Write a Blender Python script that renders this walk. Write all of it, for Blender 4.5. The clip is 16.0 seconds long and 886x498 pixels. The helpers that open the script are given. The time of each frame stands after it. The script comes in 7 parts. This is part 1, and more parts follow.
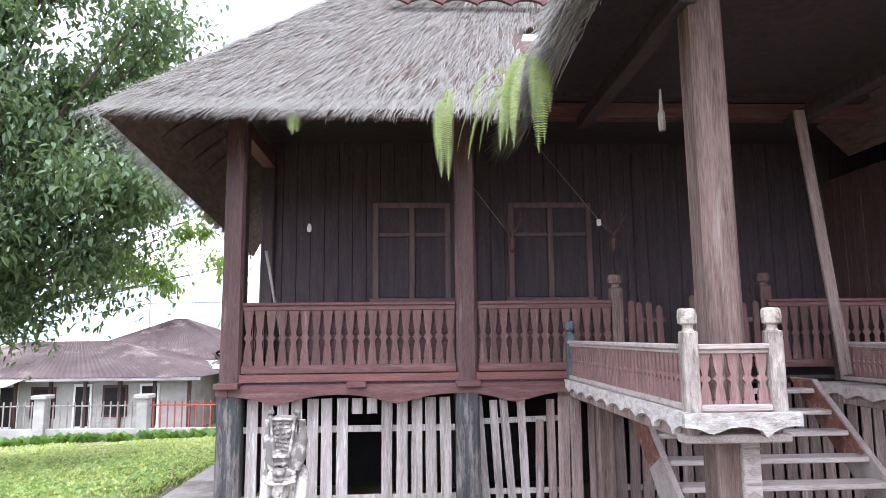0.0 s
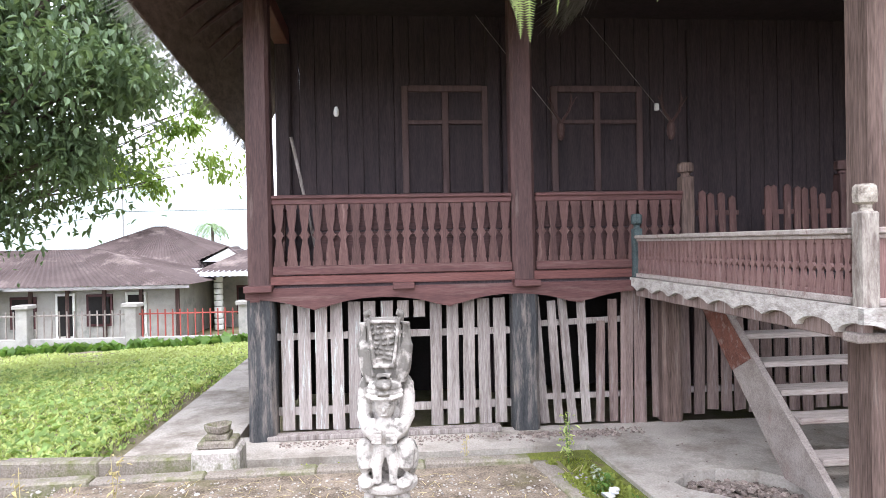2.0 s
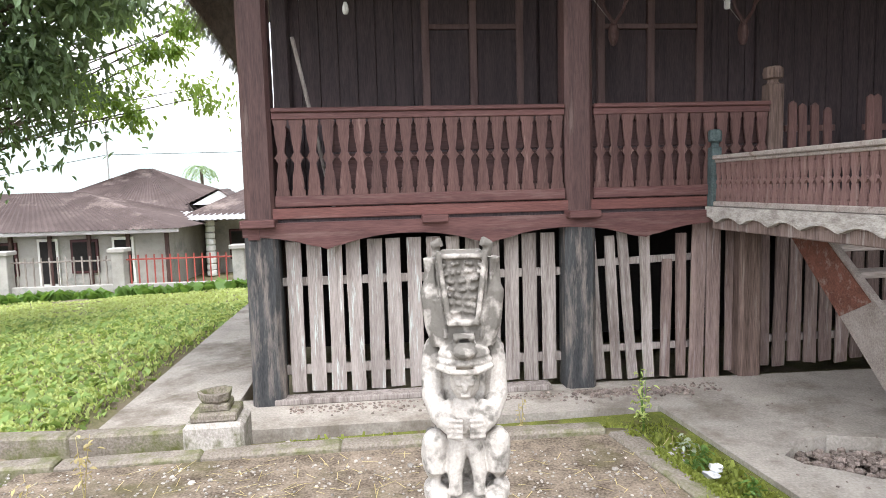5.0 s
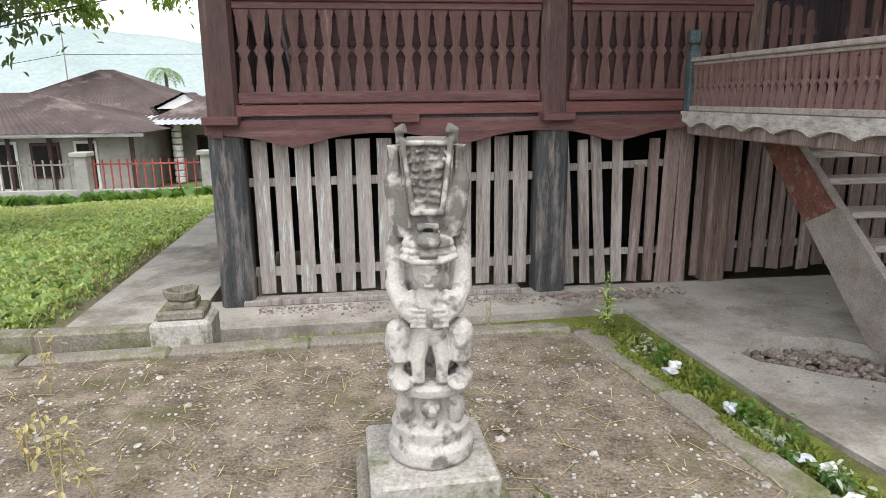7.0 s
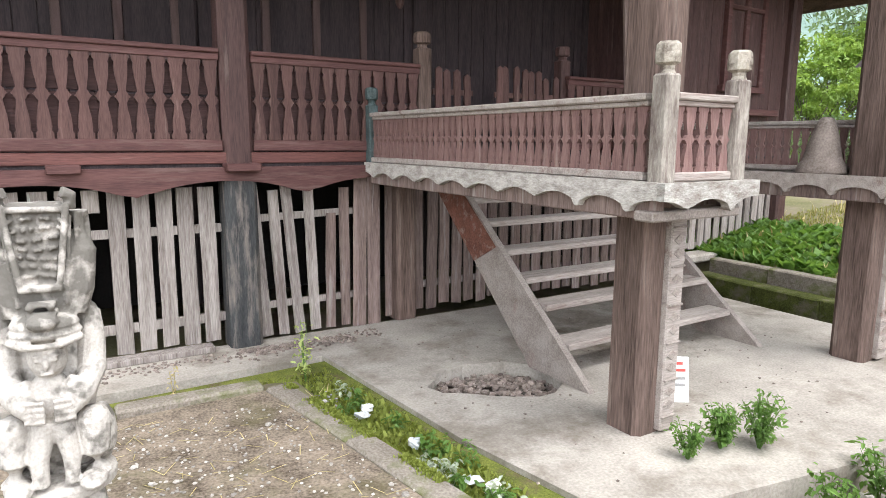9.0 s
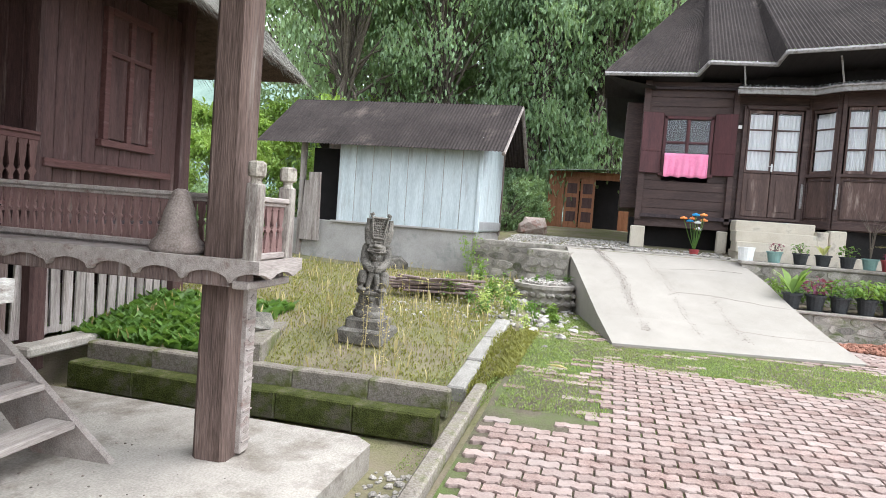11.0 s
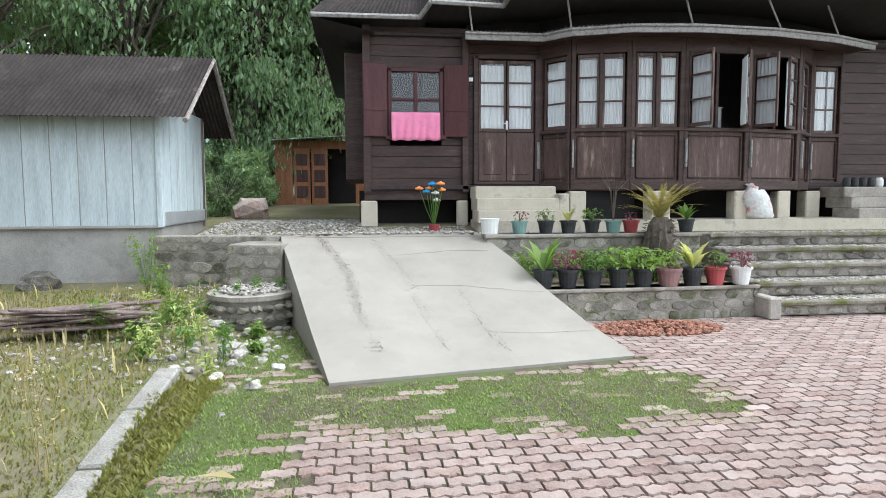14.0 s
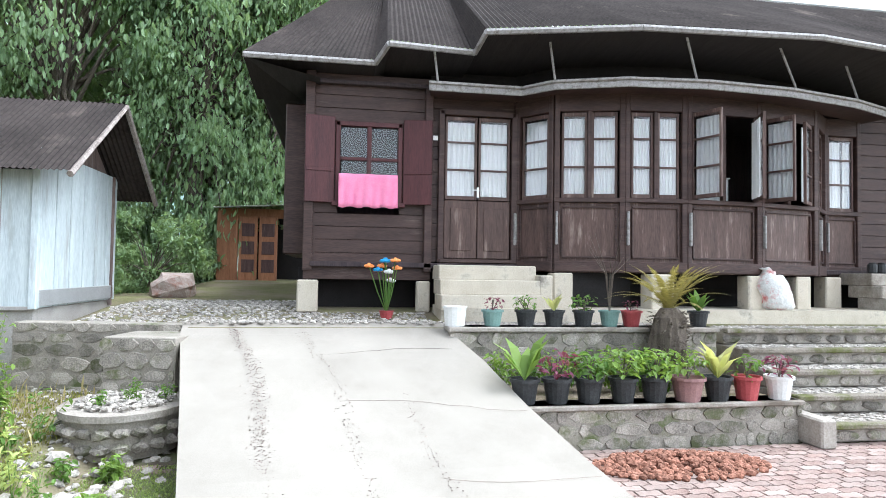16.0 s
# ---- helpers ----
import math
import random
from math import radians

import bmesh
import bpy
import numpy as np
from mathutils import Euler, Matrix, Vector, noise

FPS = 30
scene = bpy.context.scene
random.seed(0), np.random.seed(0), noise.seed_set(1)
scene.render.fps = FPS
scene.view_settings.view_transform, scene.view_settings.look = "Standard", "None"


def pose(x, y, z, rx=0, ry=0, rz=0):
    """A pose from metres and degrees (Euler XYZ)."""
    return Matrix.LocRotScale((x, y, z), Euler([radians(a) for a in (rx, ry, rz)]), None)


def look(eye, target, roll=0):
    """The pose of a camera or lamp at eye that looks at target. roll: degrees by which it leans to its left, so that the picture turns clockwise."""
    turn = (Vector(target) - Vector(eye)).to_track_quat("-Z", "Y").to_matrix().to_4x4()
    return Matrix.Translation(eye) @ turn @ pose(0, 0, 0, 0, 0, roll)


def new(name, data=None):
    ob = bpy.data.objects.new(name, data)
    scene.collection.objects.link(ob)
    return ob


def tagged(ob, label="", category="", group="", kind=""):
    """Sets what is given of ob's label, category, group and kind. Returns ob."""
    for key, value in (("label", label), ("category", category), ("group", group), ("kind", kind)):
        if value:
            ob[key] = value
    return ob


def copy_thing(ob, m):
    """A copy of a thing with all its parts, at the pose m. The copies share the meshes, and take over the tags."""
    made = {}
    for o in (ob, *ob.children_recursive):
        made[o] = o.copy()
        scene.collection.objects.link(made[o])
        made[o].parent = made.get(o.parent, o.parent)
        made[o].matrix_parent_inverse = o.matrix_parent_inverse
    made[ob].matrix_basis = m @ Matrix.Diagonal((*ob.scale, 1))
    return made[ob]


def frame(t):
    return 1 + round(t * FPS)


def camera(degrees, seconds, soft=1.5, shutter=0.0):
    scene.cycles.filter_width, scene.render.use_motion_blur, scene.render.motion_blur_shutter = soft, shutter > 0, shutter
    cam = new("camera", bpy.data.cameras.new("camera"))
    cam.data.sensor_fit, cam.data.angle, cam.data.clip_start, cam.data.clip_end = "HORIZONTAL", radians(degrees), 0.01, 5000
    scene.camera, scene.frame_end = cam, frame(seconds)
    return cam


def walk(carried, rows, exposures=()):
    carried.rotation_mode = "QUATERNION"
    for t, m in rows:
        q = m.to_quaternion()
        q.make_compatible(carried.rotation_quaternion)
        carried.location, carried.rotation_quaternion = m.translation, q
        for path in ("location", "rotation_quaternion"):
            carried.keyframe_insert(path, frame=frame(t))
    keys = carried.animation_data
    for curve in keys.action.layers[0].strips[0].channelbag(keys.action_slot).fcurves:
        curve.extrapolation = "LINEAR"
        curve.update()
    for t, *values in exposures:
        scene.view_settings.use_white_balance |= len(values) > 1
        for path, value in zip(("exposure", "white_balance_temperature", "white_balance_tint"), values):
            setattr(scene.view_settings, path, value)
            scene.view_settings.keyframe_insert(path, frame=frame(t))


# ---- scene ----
cam = camera(68.9, 16.0, soft=0.5)
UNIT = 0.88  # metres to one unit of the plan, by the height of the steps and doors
PATH = [
    (0, (0.073, 0.287, 1.652), (0.065, 2.269, 1.917), -0.6),
    (0.5, (-0.147, 0.541, 1.605), (-0.117, 2.533, 1.786), -1.9),
    (1, (-0.391, 0.823, 1.6), (-0.408, 2.82, 1.709), -1.2),
    (1.5, (-0.697, 1.002, 1.586), (-0.609, 2.998, 1.675), -1.1),
    (2, (-0.864, 1.236, 1.522), (-0.79, 3.235, 1.504), -1.1),
    (2.5, (-0.967, 1.571, 1.498), (-0.911, 3.569, 1.427), -0.3),
    (3, (-1.161, 1.88, 1.455), (-1.007, 3.87, 1.325), -0.2),
    (3.2, (-1.251, 1.925, 1.468), (-1.037, 3.909, 1.328), -0.9),
    (5.3, (-1.257, 2.586, 1.315), (-1.171, 4.572, 1.097), -1.6),
    (5.5, (-1.265, 2.609, 1.301), (-1.175, 4.59, 1.042), -1.7),
    (6, (-1.26, 2.596, 1.277), (-1.17, 4.564, 0.934), -1.4),
    (6.5, (-1.242, 2.579, 1.259), (-1.128, 4.532, 0.844), -1.0),
    (7, (-1.215, 2.568, 1.244), (-1.052, 4.508, 0.785), -0.6),
    (7.5, (-1.199, 2.567, 1.235), (-0.996, 4.5, 0.763), -0.3),
    (8, (-1.141, 2.575, 1.238), (-0.766, 4.485, 0.781), -0.3),
    (8.5, (-1.03, 2.528, 1.269), (-0.345, 4.364, 0.873), 0.3),
    (9, (-0.944, 2.529, 1.305), (0.024, 4.248, 0.974), 0.4),
    (9.5, (-0.828, 2.623, 1.324), (0.463, 4.125, 1.046), -1.9),
    (9.6, (-0.828, 2.623, 1.339), (0.568, 4.032, 1.083), -1.6),
    (9.9, (-0.784, 2.676, 1.343), (0.825, 3.842, 1.123), -1.3),
    (10, (-0.716, 2.681, 1.344), (0.943, 3.776, 1.122), -2.3),
    (10.2, (-0.445, 2.684, 1.352), (1.294, 3.655, 1.17), -0.6),
    (12.3, (1.559, 2.506, 1.693), (3.556, 2.477, 1.575), 1.7),
    (12.5, (1.756, 2.496, 1.704), (3.754, 2.439, 1.632), 1.1),
    (13, (2.304, 2.427, 1.705), (4.282, 2.162, 1.57), -0.3),
    (13.5, (2.824, 2.291, 1.731), (4.809, 2.078, 1.604), 2.0),
    (14, (3.336, 2.164, 1.672), (5.315, 1.931, 1.512), -0.2),
    (14.5, (3.816, 2.046, 1.656), (5.789, 1.723, 1.6), 2.1),
    (15, (4.399, 1.922, 1.715), (6.367, 1.582, 1.611), 0.8),
    (15.5, (4.927, 1.88, 1.755), (6.885, 1.483, 1.67), -1.2),
    (16, (5.45, 1.694, 1.741), (7.423, 1.372, 1.815), 0.9),
]
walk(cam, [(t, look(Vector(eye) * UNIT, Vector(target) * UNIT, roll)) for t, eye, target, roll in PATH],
     exposures=[(0.0, 2.12, 5650, 18), (2.5, 2.02, 5950, 15), (5.5, 1.72, 6200, 11), (7.0, 1.32, 6200, 9), (8.5, 1.7, 6200, 10), (9.5, 2.03, 6150, 10), (10.2, 1.98, 6100, 10), (12.5, 1.68, 5750, 6), (14.0, 1.58, 5800, 5), (15.0, 1.54, 5750, 6), (15.5, 1.66, 5750, 7), (16.0, 2.02, 5700, 7)])

# ---- world, sun, exposure ----
world = bpy.data.worlds.new("overcast")
scene.world = world
world.use_nodes = True
wn = world.node_tree
wn.nodes.clear()
sky = wn.nodes.new("ShaderNodeTexSky")
sky.sky_type = "NISHITA"
sky.sun_disc = False
sky.sun_elevation, sky.sun_rotation = radians(55), radians(200)
sky.dust_density, sky.air_density, sky.ozone_density = 1.5, 1.0, 1.0
pale = wn.nodes.new("ShaderNodeHueSaturation")
pale.inputs["Saturation"].default_value = 0.1
bgnd = wn.nodes.new("ShaderNodeBackground")
bgnd.inputs["Strength"].default_value = 0.15
wout = wn.nodes.new("ShaderNodeOutputWorld")
wn.links.new(sky.outputs[0], pale.inputs["Color"])
wn.links.new(pale.outputs[0], bgnd.inputs["Color"])
wn.links.new(bgnd.outputs[0], wout.inputs["Surface"])
sun = new("sun", bpy.data.lights.new("sun", "SUN"))
sun.data.energy, sun.data.angle, sun.data.color = 1.0, radians(25), (1.0, 0.96, 0.9)
sun.matrix_world = look((0, 0, 30), (-6, 12, 0))

# ---- materials ----
def mat(name, a, b, scale=6.0, rough=0.8, bump=0.3, stretch=(1, 1, 1), wear=None, wear_at=0.6, wear_scale=3.0,
        metal=0.0, vary=0.0, fine=60.0, spec=0.3, island=False, soft=0.08):
    """Two-tone noise, grain, bump, and patches of a third colour."""
    m = bpy.data.materials.new(name)
    m.use_nodes = True
    t = m.node_tree
    n, l = t.nodes, t.links
    p = n["Principled BSDF"]
    tc = n.new("ShaderNodeTexCoord")
    mp = n.new("ShaderNodeMapping")
    mp.inputs["Scale"].default_value = stretch
    l.new(tc.outputs["Object"], mp.inputs["Vector"])
    src = mp.outputs[0]
    if vary:
        oi = n.new("ShaderNodeNewGeometry") if island else n.new("ShaderNodeObjectInfo")
        ran = oi.outputs["Random Per Island"] if island else oi.outputs["Random"]
        ml = n.new("ShaderNodeMath")
        ml.operation = "MULTIPLY"
        ml.inputs[1].default_value = 37.0
        l.new(ran, ml.inputs[0])
        ad = n.new("ShaderNodeVectorMath")
        l.new(src, ad.inputs[0])
        l.new(ml.outputs[0], ad.inputs[1])
        src = ad.outputs[0]
    n1 = n.new("ShaderNodeTexNoise")
    n1.inputs["Scale"].default_value, n1.inputs["Detail"].default_value = scale, 6
    n1.inputs["Roughness"].default_value = 0.65
    n2 = n.new("ShaderNodeTexNoise")
    n2.inputs["Scale"].default_value, n2.inputs["Detail"].default_value = fine, 3
    l.new(src, n1.inputs["Vector"])
    l.new(src, n2.inputs["Vector"])
    mx = n.new("ShaderNodeMath")
    mx.operation = "MULTIPLY_ADD"
    mx.inputs[1].default_value = 0.45
    l.new(n2.outputs[0], mx.inputs[0])
    sc = n.new("ShaderNodeMath")
    sc.operation = "MULTIPLY"
    sc.inputs[1].default_value = 0.6
    l.new(n1.outputs[0], sc.inputs[0])
    l.new(sc.outputs[0], mx.inputs[2])
    ra = n.new("ShaderNodeValToRGB")
    ra.color_ramp.elements[0].position, ra.color_ramp.elements[1].position = 0.38, 0.65
    ra.color_ramp.elements[0].color, ra.color_ramp.elements[1].color = (*a, 1), (*b, 1)
    l.new(mx.outputs[0], ra.inputs[0])
    col = ra.outputs[0]
    if wear:
        n3 = n.new("ShaderNodeTexNoise")
        n3.inputs["Scale"].default_value, n3.inputs["Detail"].default_value = wear_scale, 8
        n3.inputs["Roughness"].default_value = 0.7
        l.new(src, n3.inputs["Vector"])
        r3 = n.new("ShaderNodeMapRange")
        r3.inputs[1].default_value, r3.inputs[2].default_value = wear_at - soft, wear_at + soft
        l.new(n3.outputs[0], r3.inputs[0])
        mi = n.new("ShaderNodeMix")
        mi.data_type = "RGBA"
        l.new(r3.outputs[0], mi.inputs[0])
        l.new(col, mi.inputs[6])
        mi.inputs[7].default_value = (*wear, 1)
        col = mi.outputs[2]
    if vary:
        hs = n.new("ShaderNodeHueSaturation")
        mr = n.new("ShaderNodeMapRange")
        mr.inputs[3].default_value, mr.inputs[4].default_value = 1 - vary, 1 + vary
        l.new(ran, mr.inputs[0])
        l.new(mr.outputs[0], hs.inputs["Value"])
        l.new(col, hs.inputs["Color"])
        col = hs.outputs[0]
    l.new(col, p.inputs["Base Color"])
    p.inputs["Roughness"].default_value = rough
    p.inputs["Metallic"].default_value = metal
    p.inputs["Specular IOR Level"].default_value = spec
    if bump:
        bp = n.new("ShaderNodeBump")
        bp.inputs["Strength"].default_value, bp.inputs["Distance"].default_value = bump, 0.02
        l.new(mx.outputs[0], bp.inputs["Height"])
        l.new(bp.outputs[0], p.inputs["Normal"])
    return m


def lichen_stone(m):
    """Dark lichen grown over the carved headdress."""
    t = m.node_tree
    n, l = t.nodes, t.links
    p = n["Principled BSDF"]
    old = p.inputs["Base Color"].links[0].from_socket
    tc = n.new("ShaderNodeTexCoord")
    sep = n.new("ShaderNodeSeparateXYZ")
    l.new(tc.outputs["Object"], sep.inputs[0])
    noise = n.new("ShaderNodeTexNoise")
    noise.inputs["Scale"].default_value, noise.inputs["Detail"].default_value = 16, 6
    l.new(tc.outputs["Object"], noise.inputs["Vector"])
    high = n.new("ShaderNodeMapRange")
    high.inputs[1].default_value, high.inputs[2].default_value = 0.84, 0.95
    high.inputs[3].default_value, high.inputs[4].default_value = -0.13, 0.04
    l.new(sep.outputs[2], high.inputs[0])
    ad = n.new("ShaderNodeMath")
    l.new(noise.outputs[0], ad.inputs[0])
    l.new(high.outputs[0], ad.inputs[1])
    cut = n.new("ShaderNodeMapRange")
    cut.inputs[1].default_value, cut.inputs[2].default_value = 0.39, 0.53
    cut.inputs[4].default_value = 0.85
    l.new(ad.outputs[0], cut.inputs[0])
    mi = n.new("ShaderNodeMix")
    mi.data_type = "RGBA"
    l.new(cut.outputs[0], mi.inputs[0])
    l.new(old, mi.inputs[6])
    mi.inputs[7].default_value = (0.1, 0.092, 0.08, 1)
    l.new(mi.outputs[2], p.inputs["Base Color"])


def leaf_mat(name, a, b, sheen=0.35, through_light=0.35):
    m = mat(name, a, b, scale=0.6, rough=0.45, bump=0, fine=4.0, vary=0.35, island=True, spec=sheen)
    t = m.node_tree
    p = t.nodes["Principled BSDF"]
    tr = t.nodes.new("ShaderNodeBsdfTranslucent")
    tr.inputs["Color"].default_value = (b[0] * 1.6, b[1] * 1.6, b[2] * 0.9, 1)
    mi = t.nodes.new("ShaderNodeMixShader")
    mi.inputs[0].default_value = through_light
    t.links.new(p.outputs[0], mi.inputs[1])
    t.links.new(tr.outputs[0], mi.inputs[2])
    t.links.new(mi.outputs[0], t.nodes["Material Output"].inputs["Surface"])
    return m


GX, GZ = (12, 1.2, 12), (12, 12, 1.2)
LONG = (1.2, 12, 12)
wood_dark = mat("wood_dark", (0.045, 0.024, 0.022), (0.1, 0.055, 0.05), 1.0, 0.6, 0.35, GZ, (0.2, 0.15, 0.13), 0.66, 0.6, fine=9)
wood_dark_h = mat("wood_dark_horizontal", (0.085, 0.034, 0.03), (0.16, 0.066, 0.056), 1.0, 0.6, 0.35, LONG, (0.2, 0.14, 0.12), 0.66, 0.7, fine=9)
wood_red = mat("wood_maroon", (0.07, 0.031, 0.029), (0.125, 0.058, 0.053), 1.0, 0.65, 0.3, LONG, (0.16, 0.1, 0.088), 0.62, 0.8, fine=9)
wood_post = mat("wood_post_weathered", (0.058, 0.038, 0.031), (0.19, 0.132, 0.11), 0.7, 0.85, 0.9, (11, 11, 0.8), (0.26, 0.22, 0.19), 0.64, 0.8, fine=8)
wood_pink = mat("wood_pink_paint", (0.135, 0.076, 0.069), (0.22, 0.134, 0.121), 1.5, 0.7, 0.3, GZ, (0.3, 0.23, 0.2), 0.68, 1.2, vary=0.05, fine=12)
wood_bal = mat("wood_baluster_brown", (0.062, 0.031, 0.027), (0.12, 0.064, 0.056), 1.2, 0.65, 0.3, GZ, (0.26, 0.18, 0.15), 0.68, 1.0, vary=0.15, fine=12)
# wood darkened so the baluster gaps read as shade
backing = mat("wood_backing_shade", (0.03, 0.016, 0.015), (0.06, 0.03, 0.028), 1.0, 0.8, 0.3, LONG, fine=9)
wood_grey = mat("wood_plank_grey", (0.17, 0.14, 0.125), (0.43, 0.385, 0.355), 1.0, 0.9, 0.6, (14, 14, 0.9), (0.13, 0.1, 0.09), 0.62, 0.7, vary=0.16, fine=10)
wood_plank_brown = mat("wood_plank_brown", (0.1, 0.07, 0.062), (0.24, 0.18, 0.16), 1.0, 0.9, 0.6, (14, 14, 0.9), (0.36, 0.33, 0.31), 0.64, 0.9, vary=0.2, fine=10)
wood_tread = mat("wood_tread_grey", (0.23, 0.195, 0.175), (0.42, 0.37, 0.335), 1.0, 0.85, 0.5, LONG, (0.15, 0.08, 0.065), 0.64, 0.7, fine=10)
wood_stringer = mat("wood_stringer", (0.18, 0.15, 0.132), (0.35, 0.305, 0.275), 1.2, 0.85, 0.4, (4, 4, 4), (0.2, 0.12, 0.1), 0.64, 0.5, fine=20)
rust_paint = mat("rust_red_paint_worn", (0.1, 0.04, 0.028), (0.2, 0.085, 0.06), 2, 0.85, 0.4, (4, 4, 4), (0.26, 0.2, 0.17), 0.6, 2.5, fine=20)
peel = mat("paint_white_peeling", (0.33, 0.3, 0.27), (0.54, 0.51, 0.47), 1.5, 0.85, 0.6, (3, 3, 7), (0.2, 0.17, 0.15), 0.57, 2.5, fine=14, soft=0.12)
peel_blue = mat("paint_bluewhite_peeling", (0.3, 0.29, 0.265), (0.47, 0.455, 0.42), 1.5, 0.85, 0.5, (3, 3, 7), (0.17, 0.14, 0.12), 0.52, 2.5, fine=14, soft=0.12)
post_paint = mat("post_paint_cream", (0.19, 0.165, 0.142), (0.38, 0.345, 0.3), 1.5, 0.85, 0.5, (8, 8, 2), (0.13, 0.1, 0.088), 0.55, 1.4, fine=14)
teal = mat("paint_dark_slate", (0.026, 0.027, 0.029), (0.068, 0.069, 0.07), 1.2, 0.8, 0.5, (10, 10, 1.5), (0.2, 0.17, 0.15), 0.57, 1.0, fine=12)
verdigris = mat("paint_dark_green", (0.03, 0.045, 0.045), (0.09, 0.12, 0.12), 6, 0.7, 0.3)
knob_mat = mat("finial_worn_cream", (0.27, 0.24, 0.19), (0.45, 0.41, 0.35), 6, 0.9, 0.5, wear=(0.11, 0.085, 0.07), wear_at=0.55, wear_scale=9)
# shade of the interiors is put into this wood's dark base colour
dark_in = mat("wood_interior_shade", (0.026, 0.021, 0.023), (0.06, 0.043, 0.045), 1.0, 0.8, 0.3, GZ, fine=8)
win_frame_in = mat("window_frame_faded", (0.07, 0.042, 0.04), (0.13, 0.085, 0.078), 1.5, 0.7, 0.2, GZ)
thatch = mat("thatch_palm_fibre", (0.14, 0.13, 0.11), (0.4, 0.385, 0.345), 2.0, 0.95, 0.9, (6, 6, 3), (0.1, 0.11, 0.05), 0.66, 0.8, fine=30, vary=0.25, island=True)
under_thatch = mat("bamboo_under_roof", (0.05, 0.035, 0.03), (0.16, 0.11, 0.09), 2.0, 0.9, 0.5, (10, 2, 2), fine=20)
grey_stone = mat("carved_stone_pale", (0.34, 0.312, 0.283), (0.5, 0.467, 0.427), 4, 0.95, 0.35, wear=(0.16, 0.148, 0.13), wear_at=0.66, wear_scale=9, fine=90, soft=0.07)
lichen_stone(grey_stone)
dark_stone = mat("carved_stone_dark", (0.06, 0.055, 0.048), (0.22, 0.2, 0.17), 5, 0.95, 0.9, wear=(0.3, 0.29, 0.26), wear_at=0.64, wear_scale=6, fine=60)
concrete = mat("concrete_slab", (0.25, 0.225, 0.195), (0.43, 0.392, 0.347), 1.6, 0.92, 0.5, wear=(0.16, 0.135, 0.108), wear_at=0.57, wear_scale=1.1, fine=50)
concrete_ramp = mat("concrete_ramp_pale", (0.235, 0.214, 0.185), (0.345, 0.315, 0.276), 0.9, 0.9, 0.12, wear=(0.3, 0.275, 0.24), wear_at=0.56, wear_scale=1.6, fine=120, soft=0.12)
concrete_cream = mat("concrete_cream_step", (0.42, 0.37, 0.29), (0.58, 0.53, 0.44), 3, 0.9, 0.3, wear=(0.22, 0.2, 0.17), wear_at=0.64, wear_scale=3)
kerb_mat = mat("kerb_concrete_mossy", (0.13, 0.11, 0.088), (0.31, 0.275, 0.235), 3, 0.95, 0.7, wear=(0.1, 0.11, 0.03), wear_at=0.53, wear_scale=2.2)
kerb_pale = mat("kerb_concrete_whitish", (0.19, 0.178, 0.158), (0.4, 0.378, 0.345), 3, 0.95, 0.6, wear=(0.13, 0.125, 0.08), wear_at=0.58, wear_scale=2.5)
kerb_moss = mat("kerb_thick_moss", (0.03, 0.036, 0.012), (0.09, 0.1, 0.028), 5, 1.0, 1.0, wear=(0.12, 0.105, 0.085), wear_at=0.57, wear_scale=3, fine=80, spec=0.1)
block_mat = mat("block_limewash_mossy", (0.25, 0.225, 0.2), (0.5, 0.47, 0.43), 4, 0.95, 0.6, wear=(0.1, 0.1, 0.05), wear_at=0.55, wear_scale=4)
moss = mat("moss", (0.07, 0.085, 0.02), (0.2, 0.22, 0.05), 4, 1.0, 1.0, wear=(0.12, 0.09, 0.06), wear_at=0.6, wear_scale=5, fine=90, spec=0.1)
soil = mat("garden_soil_gravelly", (0.07, 0.054, 0.04), (0.29, 0.238, 0.185), 5, 1.0, 1.0, wear=(0.11, 0.1, 0.05), wear_at=0.6, wear_scale=1.4, fine=60, spec=0.1)
rubble_mat = mat("rubble_stone", (0.2, 0.18, 0.155), (0.46, 0.43, 0.39), 6, 0.95, 0.4, vary=0.35, island=True)
pit_soil = mat("pit_dark_earth", (0.04, 0.03, 0.025), (0.13, 0.1, 0.08), 6, 1.0, 0.8)
dark_rubble = mat("broken_concrete_bits", (0.12, 0.09, 0.075), (0.3, 0.25, 0.22), 6, 0.95, 0.4, vary=0.35, island=True)
paver_mat = mat("paver_clay_pink", (0.17, 0.11, 0.093), (0.33, 0.243, 0.212), 5, 0.9, 0.4, wear=(0.37, 0.31, 0.28), wear_at=0.56, wear_scale=0.8, vary=0.13, soft=0.14, fine=60)
paver_far = mat("paver_clay_pink_joined", (0.17, 0.11, 0.093), (0.33, 0.243, 0.212), 5, 0.9, 0.4, wear=(0.37, 0.31, 0.28), wear_at=0.56, wear_scale=0.8, vary=0.13, soft=0.14, fine=60, island=True)
joint_mat = mat("paver_joint_soil", (0.06, 0.048, 0.034), (0.14, 0.118, 0.085), 4, 1.0, 0.6, wear=(0.09, 0.12, 0.035), wear_at=0.52, wear_scale=1.1)
grass_soil = mat("ground_grass", (0.11, 0.11, 0.052), (0.21, 0.2, 0.105), 1.2, 1.0, 0.9, wear=(0.22, 0.185, 0.135), wear_at=0.52, wear_scale=0.9, fine=40, spec=0.1)
blade = leaf_mat("grass_blades", (0.24, 0.3, 0.1), (0.44, 0.5, 0.21), 0.15)
lawn_leaf = leaf_mat("lawn_weed_leaves", (0.12, 0.19, 0.055), (0.25, 0.34, 0.12), 0.15)
blade_short = leaf_mat("grass_short", (0.14, 0.19, 0.06), (0.26, 0.32, 0.12), 0.1)
